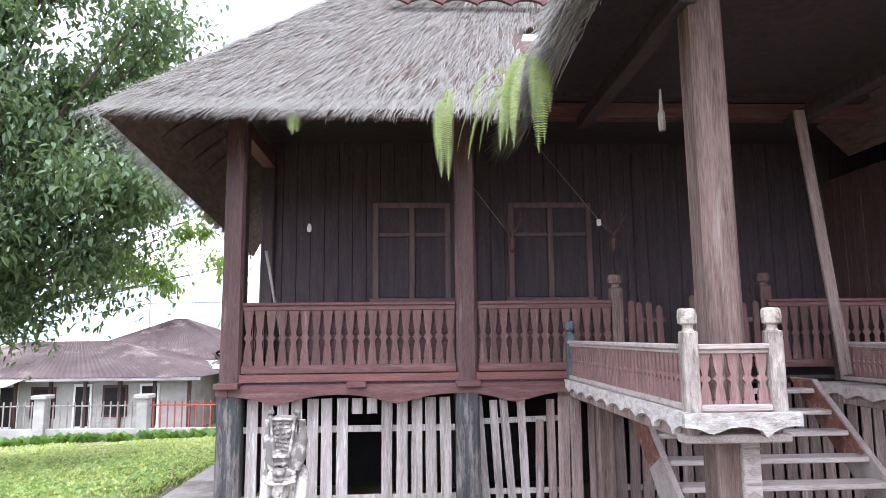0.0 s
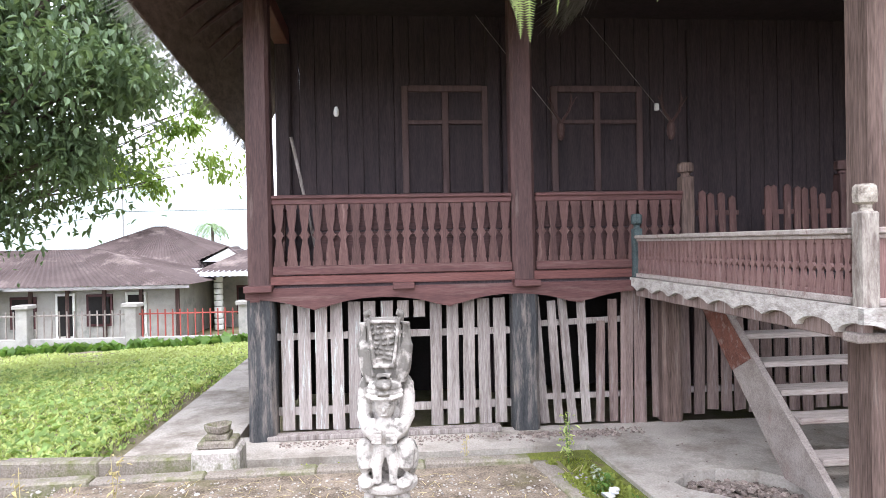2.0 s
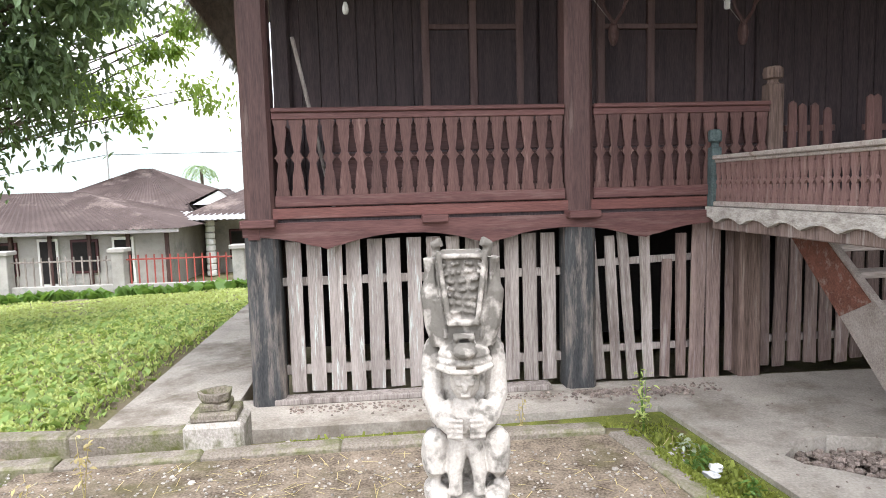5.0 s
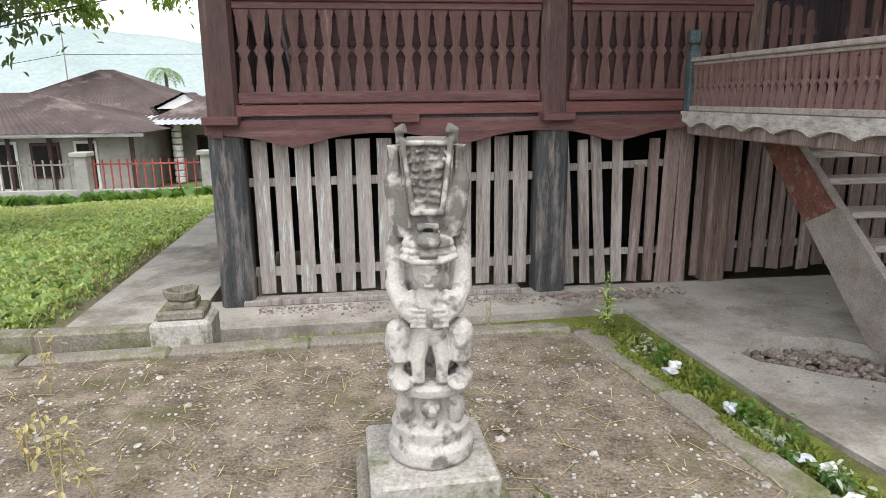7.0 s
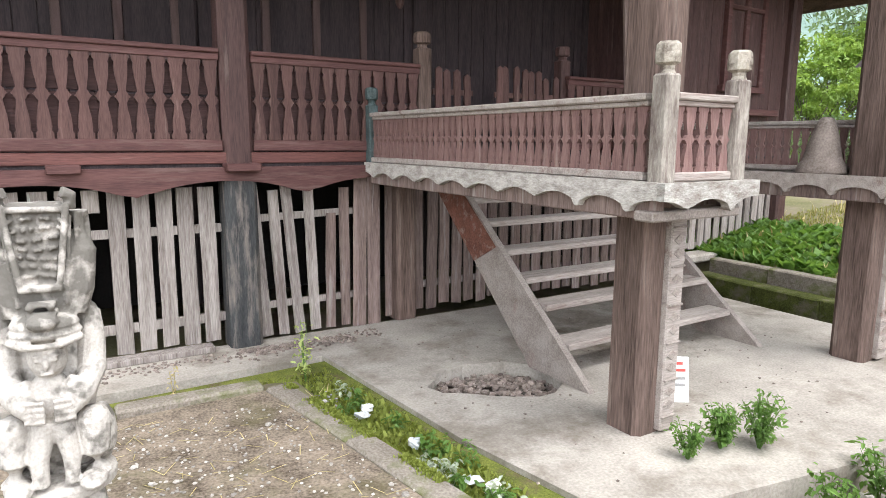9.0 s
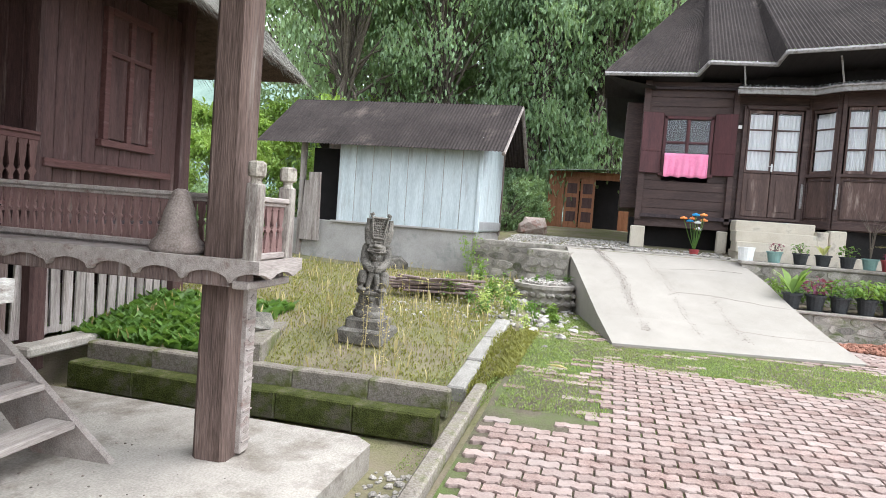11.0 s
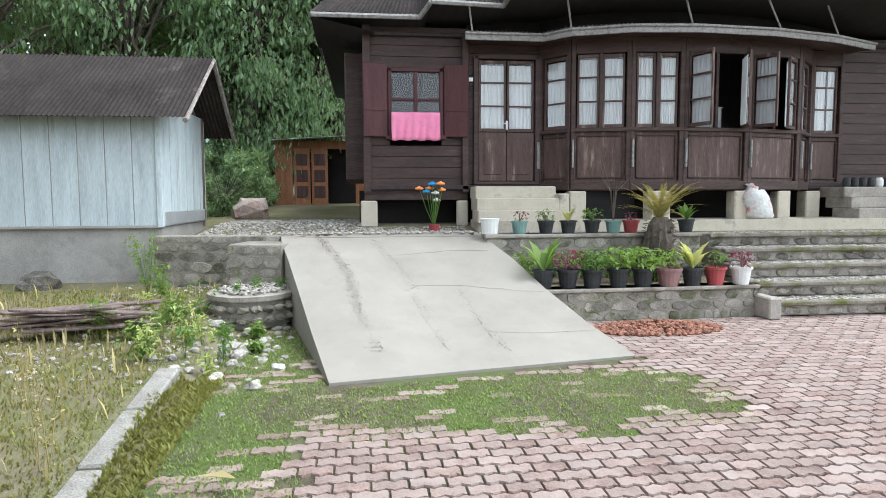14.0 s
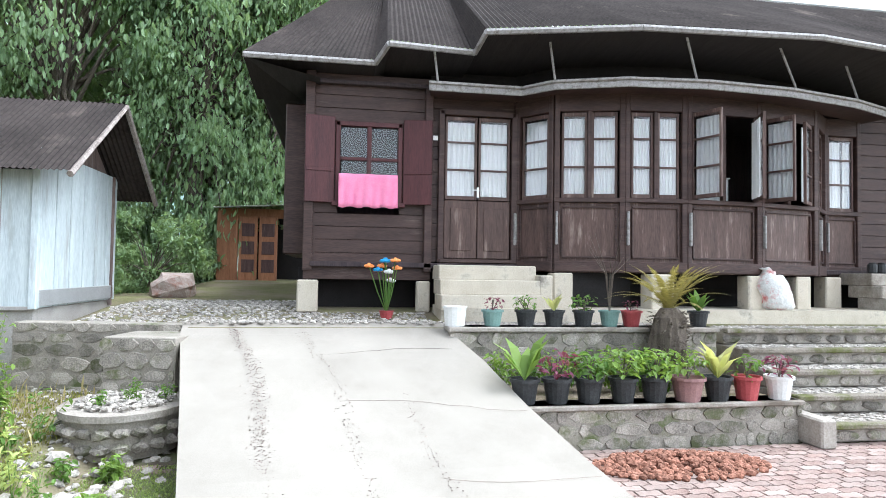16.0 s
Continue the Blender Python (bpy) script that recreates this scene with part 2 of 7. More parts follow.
blade_olive = leaf_mat("grass_olive", (0.125, 0.13, 0.036), (0.24, 0.235, 0.078), 0.1)
blade_dry = leaf_mat("grass_dry_straw", (0.3, 0.25, 0.12), (0.45, 0.38, 0.2), 0.15, 0.2)
herb = leaf_mat("herb_leaves", (0.06, 0.12, 0.025), (0.14, 0.24, 0.06), 0.25)
# dark green lifted towards blue, haze put into the leaf colour
leaf_mango = leaf_mat("tree_leaves_hazed", (0.078, 0.122, 0.07), (0.17, 0.235, 0.132), 0.35, 0.3)
# forest green paled and blued, so some haze sits in the colour
leaf_forest = leaf_mat("forest_leaves_hazed", (0.11, 0.18, 0.105), (0.26, 0.35, 0.2), 0.25)
leaf_lime = leaf_mat("forest_leaves_lime", (0.14, 0.22, 0.05), (0.26, 0.36, 0.1), 0.2)
fern_mat = leaf_mat("fern_fronds", (0.13, 0.17, 0.05), (0.26, 0.31, 0.11), 0.2, 0.3)
bark = mat("bark", (0.07, 0.055, 0.045), (0.18, 0.15, 0.12), 3, 0.95, 0.9, (6, 6, 1))
stone_wall = mat("masonry_mortar", (0.2, 0.18, 0.15), (0.34, 0.31, 0.27), 3, 0.95, 0.6, wear=(0.1, 0.12, 0.05), wear_at=0.6, wear_scale=2)
stone_piece = mat("masonry_stone", (0.13, 0.118, 0.102), (0.38, 0.345, 0.3), 4, 0.9, 0.6, wear=(0.1, 0.11, 0.05), wear_at=0.58, wear_scale=3, vary=0.4)
stone_mix = mat("masonry_stone_joined", (0.2, 0.18, 0.16), (0.46, 0.42, 0.37), 4, 0.9, 0.5, wear=(0.13, 0.14, 0.07), wear_at=0.62, wear_scale=3, vary=0.35, island=True)
rust_roof = mat("corrugated_iron_rusty", (0.022, 0.018, 0.017), (0.055, 0.045, 0.042), 0.8, 0.9, 0.15, (1, 1, 1), (0.13, 0.105, 0.093), 0.66, 0.7, fine=16, spec=0.12)
zinc = mat("corrugated_zinc_pale", (0.35, 0.36, 0.37), (0.55, 0.56, 0.57), 0.8, 0.45, 0.1, metal=0.4)
far_roof = mat("far_roof_rusty", (0.06, 0.044, 0.042), (0.13, 0.1, 0.094), 0.6, 0.8, 0.1, (1, 1, 1), (0.27, 0.22, 0.2), 0.62, 0.5, spec=0.15)
shed_board = mat("shed_boards_pale_blue", (0.42, 0.48, 0.5), (0.62, 0.68, 0.7), 1.0, 0.7, 0.2, (6, 6, 0.8), (0.36, 0.38, 0.38), 0.64, 0.8, vary=0.06, fine=12)
plaster = mat("plaster_grey", (0.28, 0.265, 0.245), (0.44, 0.42, 0.395), 1.5, 0.9, 0.2, wear=(0.2, 0.22, 0.2), wear_at=0.62, wear_scale=1.2)
house_wood = mat("house_boards_brown", (0.03, 0.018, 0.016), (0.075, 0.045, 0.039), 1.0, 0.55, 0.25, (1.2, 1.2, 9), (0.15, 0.115, 0.1), 0.68, 0.8, fine=9)
# deep shadow under the eaves, put into the base colour
soffit_shade = mat("soffit_eave_shade", (0.014, 0.012, 0.012), (0.03, 0.025, 0.025), 1.0, 0.9, 0.2, LONG, fine=9)
house_panel = mat("house_panel_brown", (0.05, 0.029, 0.024), (0.115, 0.07, 0.058), 1.0, 0.5, 0.2, (8, 8, 1), (0.3, 0.24, 0.2), 0.64, 1.0, fine=9)
shutter_red = mat("shutter_dark_red", (0.045, 0.014, 0.016), (0.085, 0.027, 0.029), 1.0, 0.5, 0.2, GZ, fine=9)
orange_wood = mat("door_orange_wood", (0.22, 0.09, 0.04), (0.36, 0.16, 0.08), 1.0, 0.55, 0.2, GZ, fine=9)
eave_trim = mat("eave_trim_grey", (0.18, 0.172, 0.168), (0.36, 0.35, 0.34), 1.5, 0.7, 0.2, LONG, (0.14, 0.12, 0.11), 0.6, 1.2)
curtain = mat("curtain_lace_white", (0.8, 0.82, 0.82), (0.92, 0.93, 0.93), 3, 0.9, 0.2, (20, 20, 1), fine=40)
towel_mat = mat("towel_pink", (0.72, 0.2, 0.36), (0.82, 0.3, 0.46), 4, 0.95, 0.4, fine=120)
# near-black sheets stand in for shade in openings and gaps; also panes, cables
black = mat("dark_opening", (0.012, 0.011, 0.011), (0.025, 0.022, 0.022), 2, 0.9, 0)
plastic_black = mat("pot_black_plastic", (0.02, 0.021, 0.022), (0.05, 0.052, 0.054), 6, 0.55, 0.1)
plastic_red = mat("pot_red_plastic", (0.3, 0.05, 0.055), (0.42, 0.09, 0.095), 6, 0.5, 0.1)
plastic_mauve = mat("pot_mauve_plastic", (0.22, 0.12, 0.12), (0.32, 0.19, 0.18), 6, 0.5, 0.1)
plastic_green = mat("pot_green_plastic", (0.14, 0.24, 0.22), (0.22, 0.34, 0.31), 6, 0.5, 0.1)
white_plastic = mat("white_plastic", (0.62, 0.62, 0.6), (0.78, 0.78, 0.76), 5, 0.6, 0.2, wear=(0.5, 0.16, 0.14), wear_at=0.68, wear_scale=5)
white_paint = mat("white_paint", (0.66, 0.66, 0.64), (0.8, 0.8, 0.78), 4, 0.6, 0.1)
scrap_grey = mat("plastic_film_grey", (0.42, 0.44, 0.47), (0.62, 0.64, 0.66), 9, 0.4, 0.2, wear=(0.3, 0.29, 0.26), wear_at=0.58, wear_scale=14)
red_paint = mat("red_paint", (0.45, 0.06, 0.05), (0.6, 0.1, 0.08), 5, 0.6, 0.1)
steel = mat("steel", (0.5, 0.5, 0.5), (0.65, 0.65, 0.65), 8, 0.35, 0.05, metal=0.9)
flower_orange = mat("flower_orange", (0.8, 0.22, 0.05), (0.85, 0.35, 0.12), 8, 0.7, 0.1)
flower_blue = mat("flower_blue", (0.02, 0.2, 0.5), (0.05, 0.35, 0.65), 8, 0.6, 0.1)
husk = mat("coconut_husk", (0.16, 0.07, 0.045), (0.34, 0.17, 0.12), 6, 0.95, 0.5, vary=0.35, island=True)
# aerial haze is mixed into the hill's base colour
hill_mat = mat("far_hill_hazed", (0.27, 0.32, 0.31), (0.36, 0.4, 0.39), 0.02, 1.0, 0, fine=0.3, spec=0.0)
boulder_mat = mat("boulder_reddish", (0.3, 0.2, 0.17), (0.55, 0.48, 0.43), 4, 0.9, 0.6, wear=(0.3, 0.12, 0.08), wear_at=0.58, wear_scale=3)
fence_red = mat("fence_red_iron", (0.3, 0.06, 0.05), (0.42, 0.1, 0.08), 4, 0.6, 0.1)


def glass_mat():
    m = bpy.data.materials.new("window_glass")
    m.use_nodes = True
    p = m.node_tree.nodes["Principled BSDF"]
    p.inputs["Transmission Weight"].default_value = 1.0
    p.inputs["Roughness"].default_value = 0.03
    p.inputs["IOR"].default_value = 1.45
    return m


glass = glass_mat()

# ---- mesh tools ----
rnd = random.Random(7)


class Mesh:
    """Collects vertices and faces; m is the pose at which the next piece is set."""

    def __init__(self):
        self.v, self.f = [], []

    def add(self, verts, faces, m=None):
        k = len(self.v)
        self.v += [tuple(m @ Vector(p)) for p in verts] if m is not None else [tuple(p) for p in verts]
        self.f += [tuple(i + k for i in f) for f in faces]
        return self

    def box(self, c, s, b=0.006, m=None):
        """A box with chamfered edges: centre, size, chamfer."""
        h = [x / 2 for x in s]
        b = min(b, *[x * 0.45 for x in h])
        vs, ix = [], {}
        for sx in (-1, 1):
            for sy in (-1, 1):
                for sz in (-1, 1):
                    for a in range(3):
                        sg = (sx, sy, sz)
                        ix[(sg, a)] = len(vs)
                        vs.append(tuple(sg[i] * (h[i] if i == a else h[i] - b) for i in range(3)))
        fs = []
        for a in range(3):
            p, q = [i for i in range(3) if i != a]
            for s1 in (-1, 1):
                ring = []
                for sp, sq in ((-1, -1), (1, -1), (1, 1), (-1, 1)):
                    g = [0, 0, 0]
                    g[a], g[p], g[q] = s1, sp, sq
                    ring.append(ix[(tuple(g), a)])
                fs.append(ring)
            for sp in (-1, 1):
                for sq in (-1, 1):
                    g0, g1 = [0, 0, 0], [0, 0, 0]
                    g0[p], g0[q], g0[a] = sp, sq, -1
                    g1[p], g1[q], g1[a] = sp, sq, 1
                    g0, g1 = tuple(g0), tuple(g1)
                    fs.append([ix[(g0, p)], ix[(g1, p)], ix[(g1, q)], ix[(g0, q)]])
        for sx in (-1, 1):
            for sy in (-1, 1):
                for sz in (-1, 1):
                    fs.append([ix[((sx, sy, sz), a)] for a in range(3)])
        out = []
        for f in fs:
            p0, p1, p2 = (Vector(vs[i]) for i in f[:3])
            mid = sum((Vector(vs[i]) for i in f), Vector()) / len(f)
            out.append(f if (p1 - p0).cross(p2 - p0).dot(mid) > 0 else f[::-1])
        t = Matrix.Translation(c)
        return self.add(vs, out, (m @ t) if m is not None else t)

    def prism(self, poly, d, m=None):
        """A polygon in the xz plane (points x, z, anticlockwise as seen from -y), d thick along +y."""
        n = len(poly)
        vs = [(x, 0, z) for x, z in poly] + [(x, d, z) for x, z in poly]
        fs = [list(range(n)), list(range(2 * n - 1, n - 1, -1))]
        fs += [[(i + 1) % n, i, i + n, (i + 1) % n + n] for i in range(n)]
        return self.add(vs, fs, m)

    def lathe(self, prof, k=16, m=None, wob=0.0):
        """Turned about z: profile of (radius, z) from the bottom up."""
        vs, fs = [], []
        for r, z in prof:
            for i in range(k):
                a = 2 * math.pi * i / k
                rr = r * (1 + wob * math.sin(3 * a + z * 9))
                vs.append((rr * math.cos(a), rr * math.sin(a), z))
        for j in range(len(prof) - 1):
            for i in range(k):
                fs.append([j * k + i, j * k + (i + 1) % k, (j + 1) * k + (i + 1) % k, (j + 1) * k + i])
        fs.append(list(range(k))[::-1])
        fs.append([(len(prof) - 1) * k + i for i in range(k)])
        return self.add(vs, fs, m)

    def tube(self, pts, rad, k=8):
        """A round bar along points; rad: one radius or one a point."""
        pts = [Vector(p) for p in pts]
        rs = rad if isinstance(rad, (list, tuple)) else [rad] * len(pts)
        vs, fs = [], []
        for j, p in enumerate(pts):
            d = (pts[min(j + 1, len(pts) - 1)] - pts[max(j - 1, 0)]).normalized()
            q = d.to_track_quat("Z", "Y").to_matrix()
            for i in range(k):
                a = 2 * math.pi * i / k
                vs.append(p + q @ Vector((rs[j] * math.cos(a), rs[j] * math.sin(a), 0)))
        for j in range(len(pts) - 1):
            for i in range(k):
                fs.append([j * k + i, j * k + (i + 1) % k, (j + 1) * k + (i + 1) % k, (j + 1) * k + i])
        fs.append(list(range(k))[::-1])
        fs.append([(len(pts) - 1) * k + i for i in range(k)])
        return self.add(vs, fs)

    def ball(self, c, s, k=12, rot=None):
        """An ellipsoid of half sizes s."""
        vs, fs, rows = [(0, 0, -1)], [], max(5, k // 2)
        for j in range(1, rows):
            ph = math.pi * j / rows - math.pi / 2
            for i in range(k):
                a = 2 * math.pi * i / k
                vs.append((math.cos(ph) * math.cos(a), math.cos(ph) * math.sin(a), math.sin(ph)))
        vs.append((0, 0, 1))
        for i in range(k):
            fs.append([0, 1 + (i + 1) % k, 1 + i])
            for j in range(rows - 2):
                b = 1 + j * k
                fs.append([b + i, b + (i + 1) % k, b + k + (i + 1) % k, b + k + i])
            fs.append([len(vs) - 1, 1 + (rows - 2) * k + i, 1 + (rows - 2) * k + (i + 1) % k])
        m = Matrix.Translation(c) @ (rot or Matrix()) @ Matrix.Diagonal((*s, 1))
        return self.add(vs, fs, m)

    def rock(self, c, s, r, k=7):
        """A lumpy stone."""
        g = Mesh().ball((0, 0, 0), (1, 1, 1), k)
        e = Euler((r.uniform(0, 6), r.uniform(0, 6), r.uniform(0, 6))).to_matrix()
        vs = []
        for p in g.v:
            q = Vector(p) * r.uniform(0.75, 1.12)
            q = e @ q
            vs.append((c[0] + q.x * s[0], c[1] + q.y * s[1], c[2] + q.z * s[2]))
        return self.add(vs, g.f)

    def data(self, name, smooth=False):
        me = bpy.data.meshes.new(name)
        me.from_pydata([tuple(p) for p in self.v], [], [tuple(f) for f in self.f])
        me.update()
        if smooth:
            me.polygons.foreach_set("use_smooth", [True] * len(me.polygons))
        return me


def part(name, ms, material, parent=None, label="", smooth=False, at=None, kind=""):
    """One mesh object, under a thing or under a part. ms: a Mesh, or mesh data that is shared."""
    me = ms
    if isinstance(ms, Mesh):
        me = ms.data(name, smooth)
        me.materials.append(material)
    ob = new(name, me)
    if parent is not None:
        ob.parent = parent
    if at is not None:
        ob.matrix_local = at
    return tagged(ob, label=label, kind=kind)


def thing(name, label, category, m=None, group="", kind=""):
    """An empty that carries the parts of one thing."""
    ob = new(name)
    ob.empty_display_size = 0.1
    if m is not None:
        ob.matrix_world = m
    return tagged(ob, label, category, group, kind)


def solo(name, ms, material, label, category, m=None, group="", kind="", smooth=False):
    ob = part(name, ms, material, None, smooth=smooth)
    if m is not None:
        ob.matrix_world = m
    return tagged(ob, label, category, group, kind)


def leaves(r, spots, size, droop=0.3, k=1, wide=0.27):
    """Small folded leaves at the spots (x, y, z)."""
    g = Mesh()
    for p in spots:
        for _ in range(k):
            a, tilt = r.uniform(0, 6.28), r.uniform(-0.9, 0.5) - droop
            s = size * r.uniform(0.6, 1.3)
            d = Vector((math.cos(a) * math.cos(tilt), math.sin(a) * math.cos(tilt), math.sin(tilt)))
            w = Vector((-math.sin(a), math.cos(a), r.uniform(-0.5, 0.5))).normalized() * s * wide
            o = Vector(p)
            n = d.cross(w).normalized() * s * 0.1
            g.add([o, o + d * s * 0.3 + w * 0.8 + n, o + d * s * 0.65 + w * 0.75 + n * 0.6, o + d * s - n, o + d * s * 0.65 - w * 0.75 + n * 0.6, o + d * s * 0.3 - w * 0.8 + n], [[0, 1, 2, 3], [0, 3, 4, 5]])
    return g


def scatter_in(r, n, c, s):
    """n spots in an ellipsoid, more of them near its skin."""
    out = []
    while len(out) < n:
        p = Vector((r.uniform(-1, 1), r.uniform(-1, 1), r.uniform(-1, 1)))
        if 0.15 < p.length < 1 and r.random() < p.length ** 1.5:
            out.append((c[0] + p.x * s[0], c[1] + p.y * s[1], c[2] + p.z * s[2]))
    return out

# ---- ground: one sheet out to the horizon ----
def step(x, a, b):
    t = min(1.0, max(0.0, (x - a) / (b - a)))
    return t * t * (3 - 2 * t)


def ground_z(x, y):
    left = -0.56 - 1.55 * step(math.hypot(x + 2.5, max(0, y - 6)) - 4.0, 0, 20)
    left += 0.02 * math.sin(x * 2.1 + y) + 0.02 * math.sin(y * 2.7 - x)
    garden = -0.52 + 0.015 * math.sin(3 * x + 2 * y)
    z = left + (garden - left) * step(x, -3.9, -3.2) if y < 7.3 else left
    if y >= 7.3:
        z = left + (-0.78 - left) * step(x, -4.3, -4.05)
    house_side = -0.86
    if x > 0.3:
        z = z + (house_side - z) * step(x, 0.35, 0.8)
    yard = -0.035 - 0.3 * (1 - step(x, 2.0, 9.0))
    z = z + (yard - z) * step(y, 4.05, 3.65) * step(x, 0.2, 1.4)
    right = -0.42 + 0.42 * step(x, 6.4, 9.3) + 0.28 * step(x, 9.5, 14) * step(y, 2.0, 4.0)
    z = z + (right - z) * step(x, 6.9, 7.1) * step(y, 3.5, 4.0)
    if x > 9:
        z = z + 0.25 * step(y, 8, 14) * step(x, 9, 11)
    # the raised terrace before the far house
    if y < 5.0:
        edge = 13.25 if -3.3 < y < 3.4 else (13.95 if y > 0 else 13.6)
        z = z + (1.06 + 0.12 * step(x, 14, 16) + 0.2 * step(x, 17, 23) - z) * step(x, edge, edge + 0.15)
    elif x > 15:
        z = z + (1.15 - z) * step(x, 17.4, 19.0)
    return z + 0.5 * step(x, 19, 40)


def sheet():
    fine_x = list(np.arange(-9, 20, 0.2))
    fine_y = list(np.arange(-11, 15, 0.2))
    far = [22, 26, 32, 40, 60, 100, 200, 500, 1500, 4000]
    xs = [-v for v in far[::-1]] + [-18, -15, -12, -10] + fine_x + far[0:]
    ys = [-v for v in far[::-1]] + [-18, -15, -13] + fine_y + [16, 18, 20] + far[0:]
    xs, ys = sorted(set(xs)), sorted(set(ys))
    g = Mesh()
    g.v = [(x, y, ground_z(x, y)) for y in ys for x in xs]
    w = len(xs)
    g.f = [(j * w + i, j * w + i + 1, (j + 1) * w + i + 1, (j + 1) * w + i) for j in range(len(ys) - 1) for i in range(w - 1)]
    return g


solo("ground", sheet(), grass_soil, "uneven grassy ground with worn bare earth", "ground", kind="structure", smooth=True)


def flat(poly, z0, z1):
    """A slab over a plan polygon (anticlockwise)."""
    n = len(poly)
    g = Mesh()
    g.add([(x, y, z0) for x, y in poly] + [(x, y, z1) for x, y in poly],
          [list(range(n))[::-1], list(range(n, 2 * n))] + [[i, (i + 1) % n, (i + 1) % n + n, i + n] for i in range(n)])
    return g


# garden soil, kerbs, drain and slabs before the old house
solo("garden_bed", flat([(-3.9, -1.5), (0.35, -1.5), (0.62, 4.2), (0.5, 5.2), (0.1, 7.0), (-3.9, 6.75)], -0.6, -0.47), soil,
     "bare gravelly brown garden soil inside kerbs", "garden bed", kind="structure")
rh = random.Random(21)
HOLE = [(1.93 + 0.54 * math.cos(a) * rh.uniform(0.84, 1.1), 6.72 + 0.44 * math.sin(a) * rh.uniform(0.8, 1.12) - 0.1 * math.cos(a)) for a in [k * math.pi / 9 for k in range(18)]]


def slab_with_hole(poly, hole, z0, z1):
    """A slab over a plan polygon with a hole broken through it; faces run from the rim of the hole outwards."""
    g, n, c = Mesh(), len(hole), (sum(p[0] for p in hole) / len(hole), sum(p[1] for p in hole) / len(hole))
    ring = []
    for x, y in hole:
        d = Vector((x - c[0], y - c[1])).normalized()
        best = 1e9
        for (ax, ay), (bx, by) in zip(poly, poly[1:] + poly[:1]):
            ex, ey = bx - ax, by - ay
            den = d.x * ey - d.y * ex
            if abs(den) > 1e-9:
                t, u = ((ax - c[0]) * ey - (ay - c[1]) * ex) / den, ((ax - c[0]) * d.y - (ay - c[1]) * d.x) / den
                if t > 0 and -1e-6 <= u <= 1 + 1e-6:
                    best = min(best, t)
        ring.append((c[0] + d.x * best, c[1] + d.y * best))
    rim = [(math.atan2(y - c[1], x - c[0]), (x, y)) for x, y in ring]
    rim += [(math.atan2(y - c[1], x - c[0]), (x, y)) for x, y in poly]
    inner = sorted((math.atan2(y - c[1], x - c[0]), (x, y)) for x, y in hole)

    def on_rim(a):
        for k in range(n):
            a0, p0 = inner[k - 1]
            a1, p1 = inner[k]
            b = a
            if k == 0:
                a0 -= 2 * math.pi
                b = a if a <= a1 else a - 2 * math.pi
            if a0 <= b <= a1 + 1e-9:
                t = (b - a0) / (a1 - a0)
                return (p0[0] + (p1[0] - p0[0]) * t, p0[1] + (p1[1] - p0[1]) * t)
        return inner[0][1]

    rim.sort()
    m = len(rim)
    g.v = [(*on_rim(a), z1) for a, p in rim] + [(*p, z1) for a, p in rim] + [(*on_rim(a), z0) for a, p in rim] + [(*p, z0) for a, p in rim]
    for k in range(m):
        q = (k + 1) % m
        g.f += [(k, k + m, q + m, q), (k + m, k + 3 * m, q + 3 * m, q + m), (k, q, q + 2 * m, k + 2 * m)]
    return g


SLAB = [(1.12, 5.9), (1.38, 4.72), (3.0, 4.5), (5.9, 4.58), (6.06, 4.78), (6.02, 8.8), (0.8, 8.68), (0.86, 7.93)]
solo("floor_slab", slab_with_hole(SLAB, HOLE, -0.9, -0.62), concrete, "worn grey concrete slab with a broken hole under the wooden house", "floor", kind="structure")
solo("floor_strip", flat([(-2.95, 7.75), (0.855, 7.93), (0.795, 8.68), (-2.9, 8.55)], -0.9, -0.618), concrete, "pale concrete strip along the foot of the plank skirt", "floor", kind="structure")
solo("path_slab", flat([(-3.1, 7.75), (-2.9, 7.75), (-2.9, 8.6), (-3.2, 14.0), (-4.15, 14.0), (-3.9, 7.7)], -0.75, -0.575), concrete,
     "narrow concrete path along the house wall", "path", kind="structure")
solo("moss_bed", flat([(0.25, 7.2), (0.66, 5.0), (0.78, 3.7), (1.5, 3.7), (1.45, 4.8), (1.17, 6.0), (0.88, 7.9), (-2.4, 7.6), (-2.4, 7.2)], -0.85, -0.66), moss,
     "mossy drain between kerb and slab", "drain", kind="structure")


def kerb(a, b, w, h, z, material, label, r, z2=None):
    """A run of kerb from a to b, in slightly uneven lengths; z2: its height at b where it climbs."""
    a, b = Vector((*a, 0)), Vector((*b, 0))
    d = b - a
    rise = 0.0 if z2 is None else z2 - z
    run, n = d.length, max(1, round(d.length / 0.9))
    t = thing("kerb", label, "kerb", kind="structure")
    for i in range(n):
        m = Matrix.Translation(a + d * ((i + 0.5) / n) + Vector((0, 0, z + rise * (i + 0.5) / n - h / 2 + r.uniform(-0.008, 0.008)))) @ pose(0, 0, 0, r.uniform(-1, 1), r.uniform(-1, 1) - math.degrees(math.atan2(rise, run)), math.degrees(math.atan2(d.y, d.x)) + r.uniform(-0.6, 0.6))
        part("kerb_stone", Mesh().box((0, 0, 0), (run / n + 0.004, w, h), 0.018), material, t, at=m)


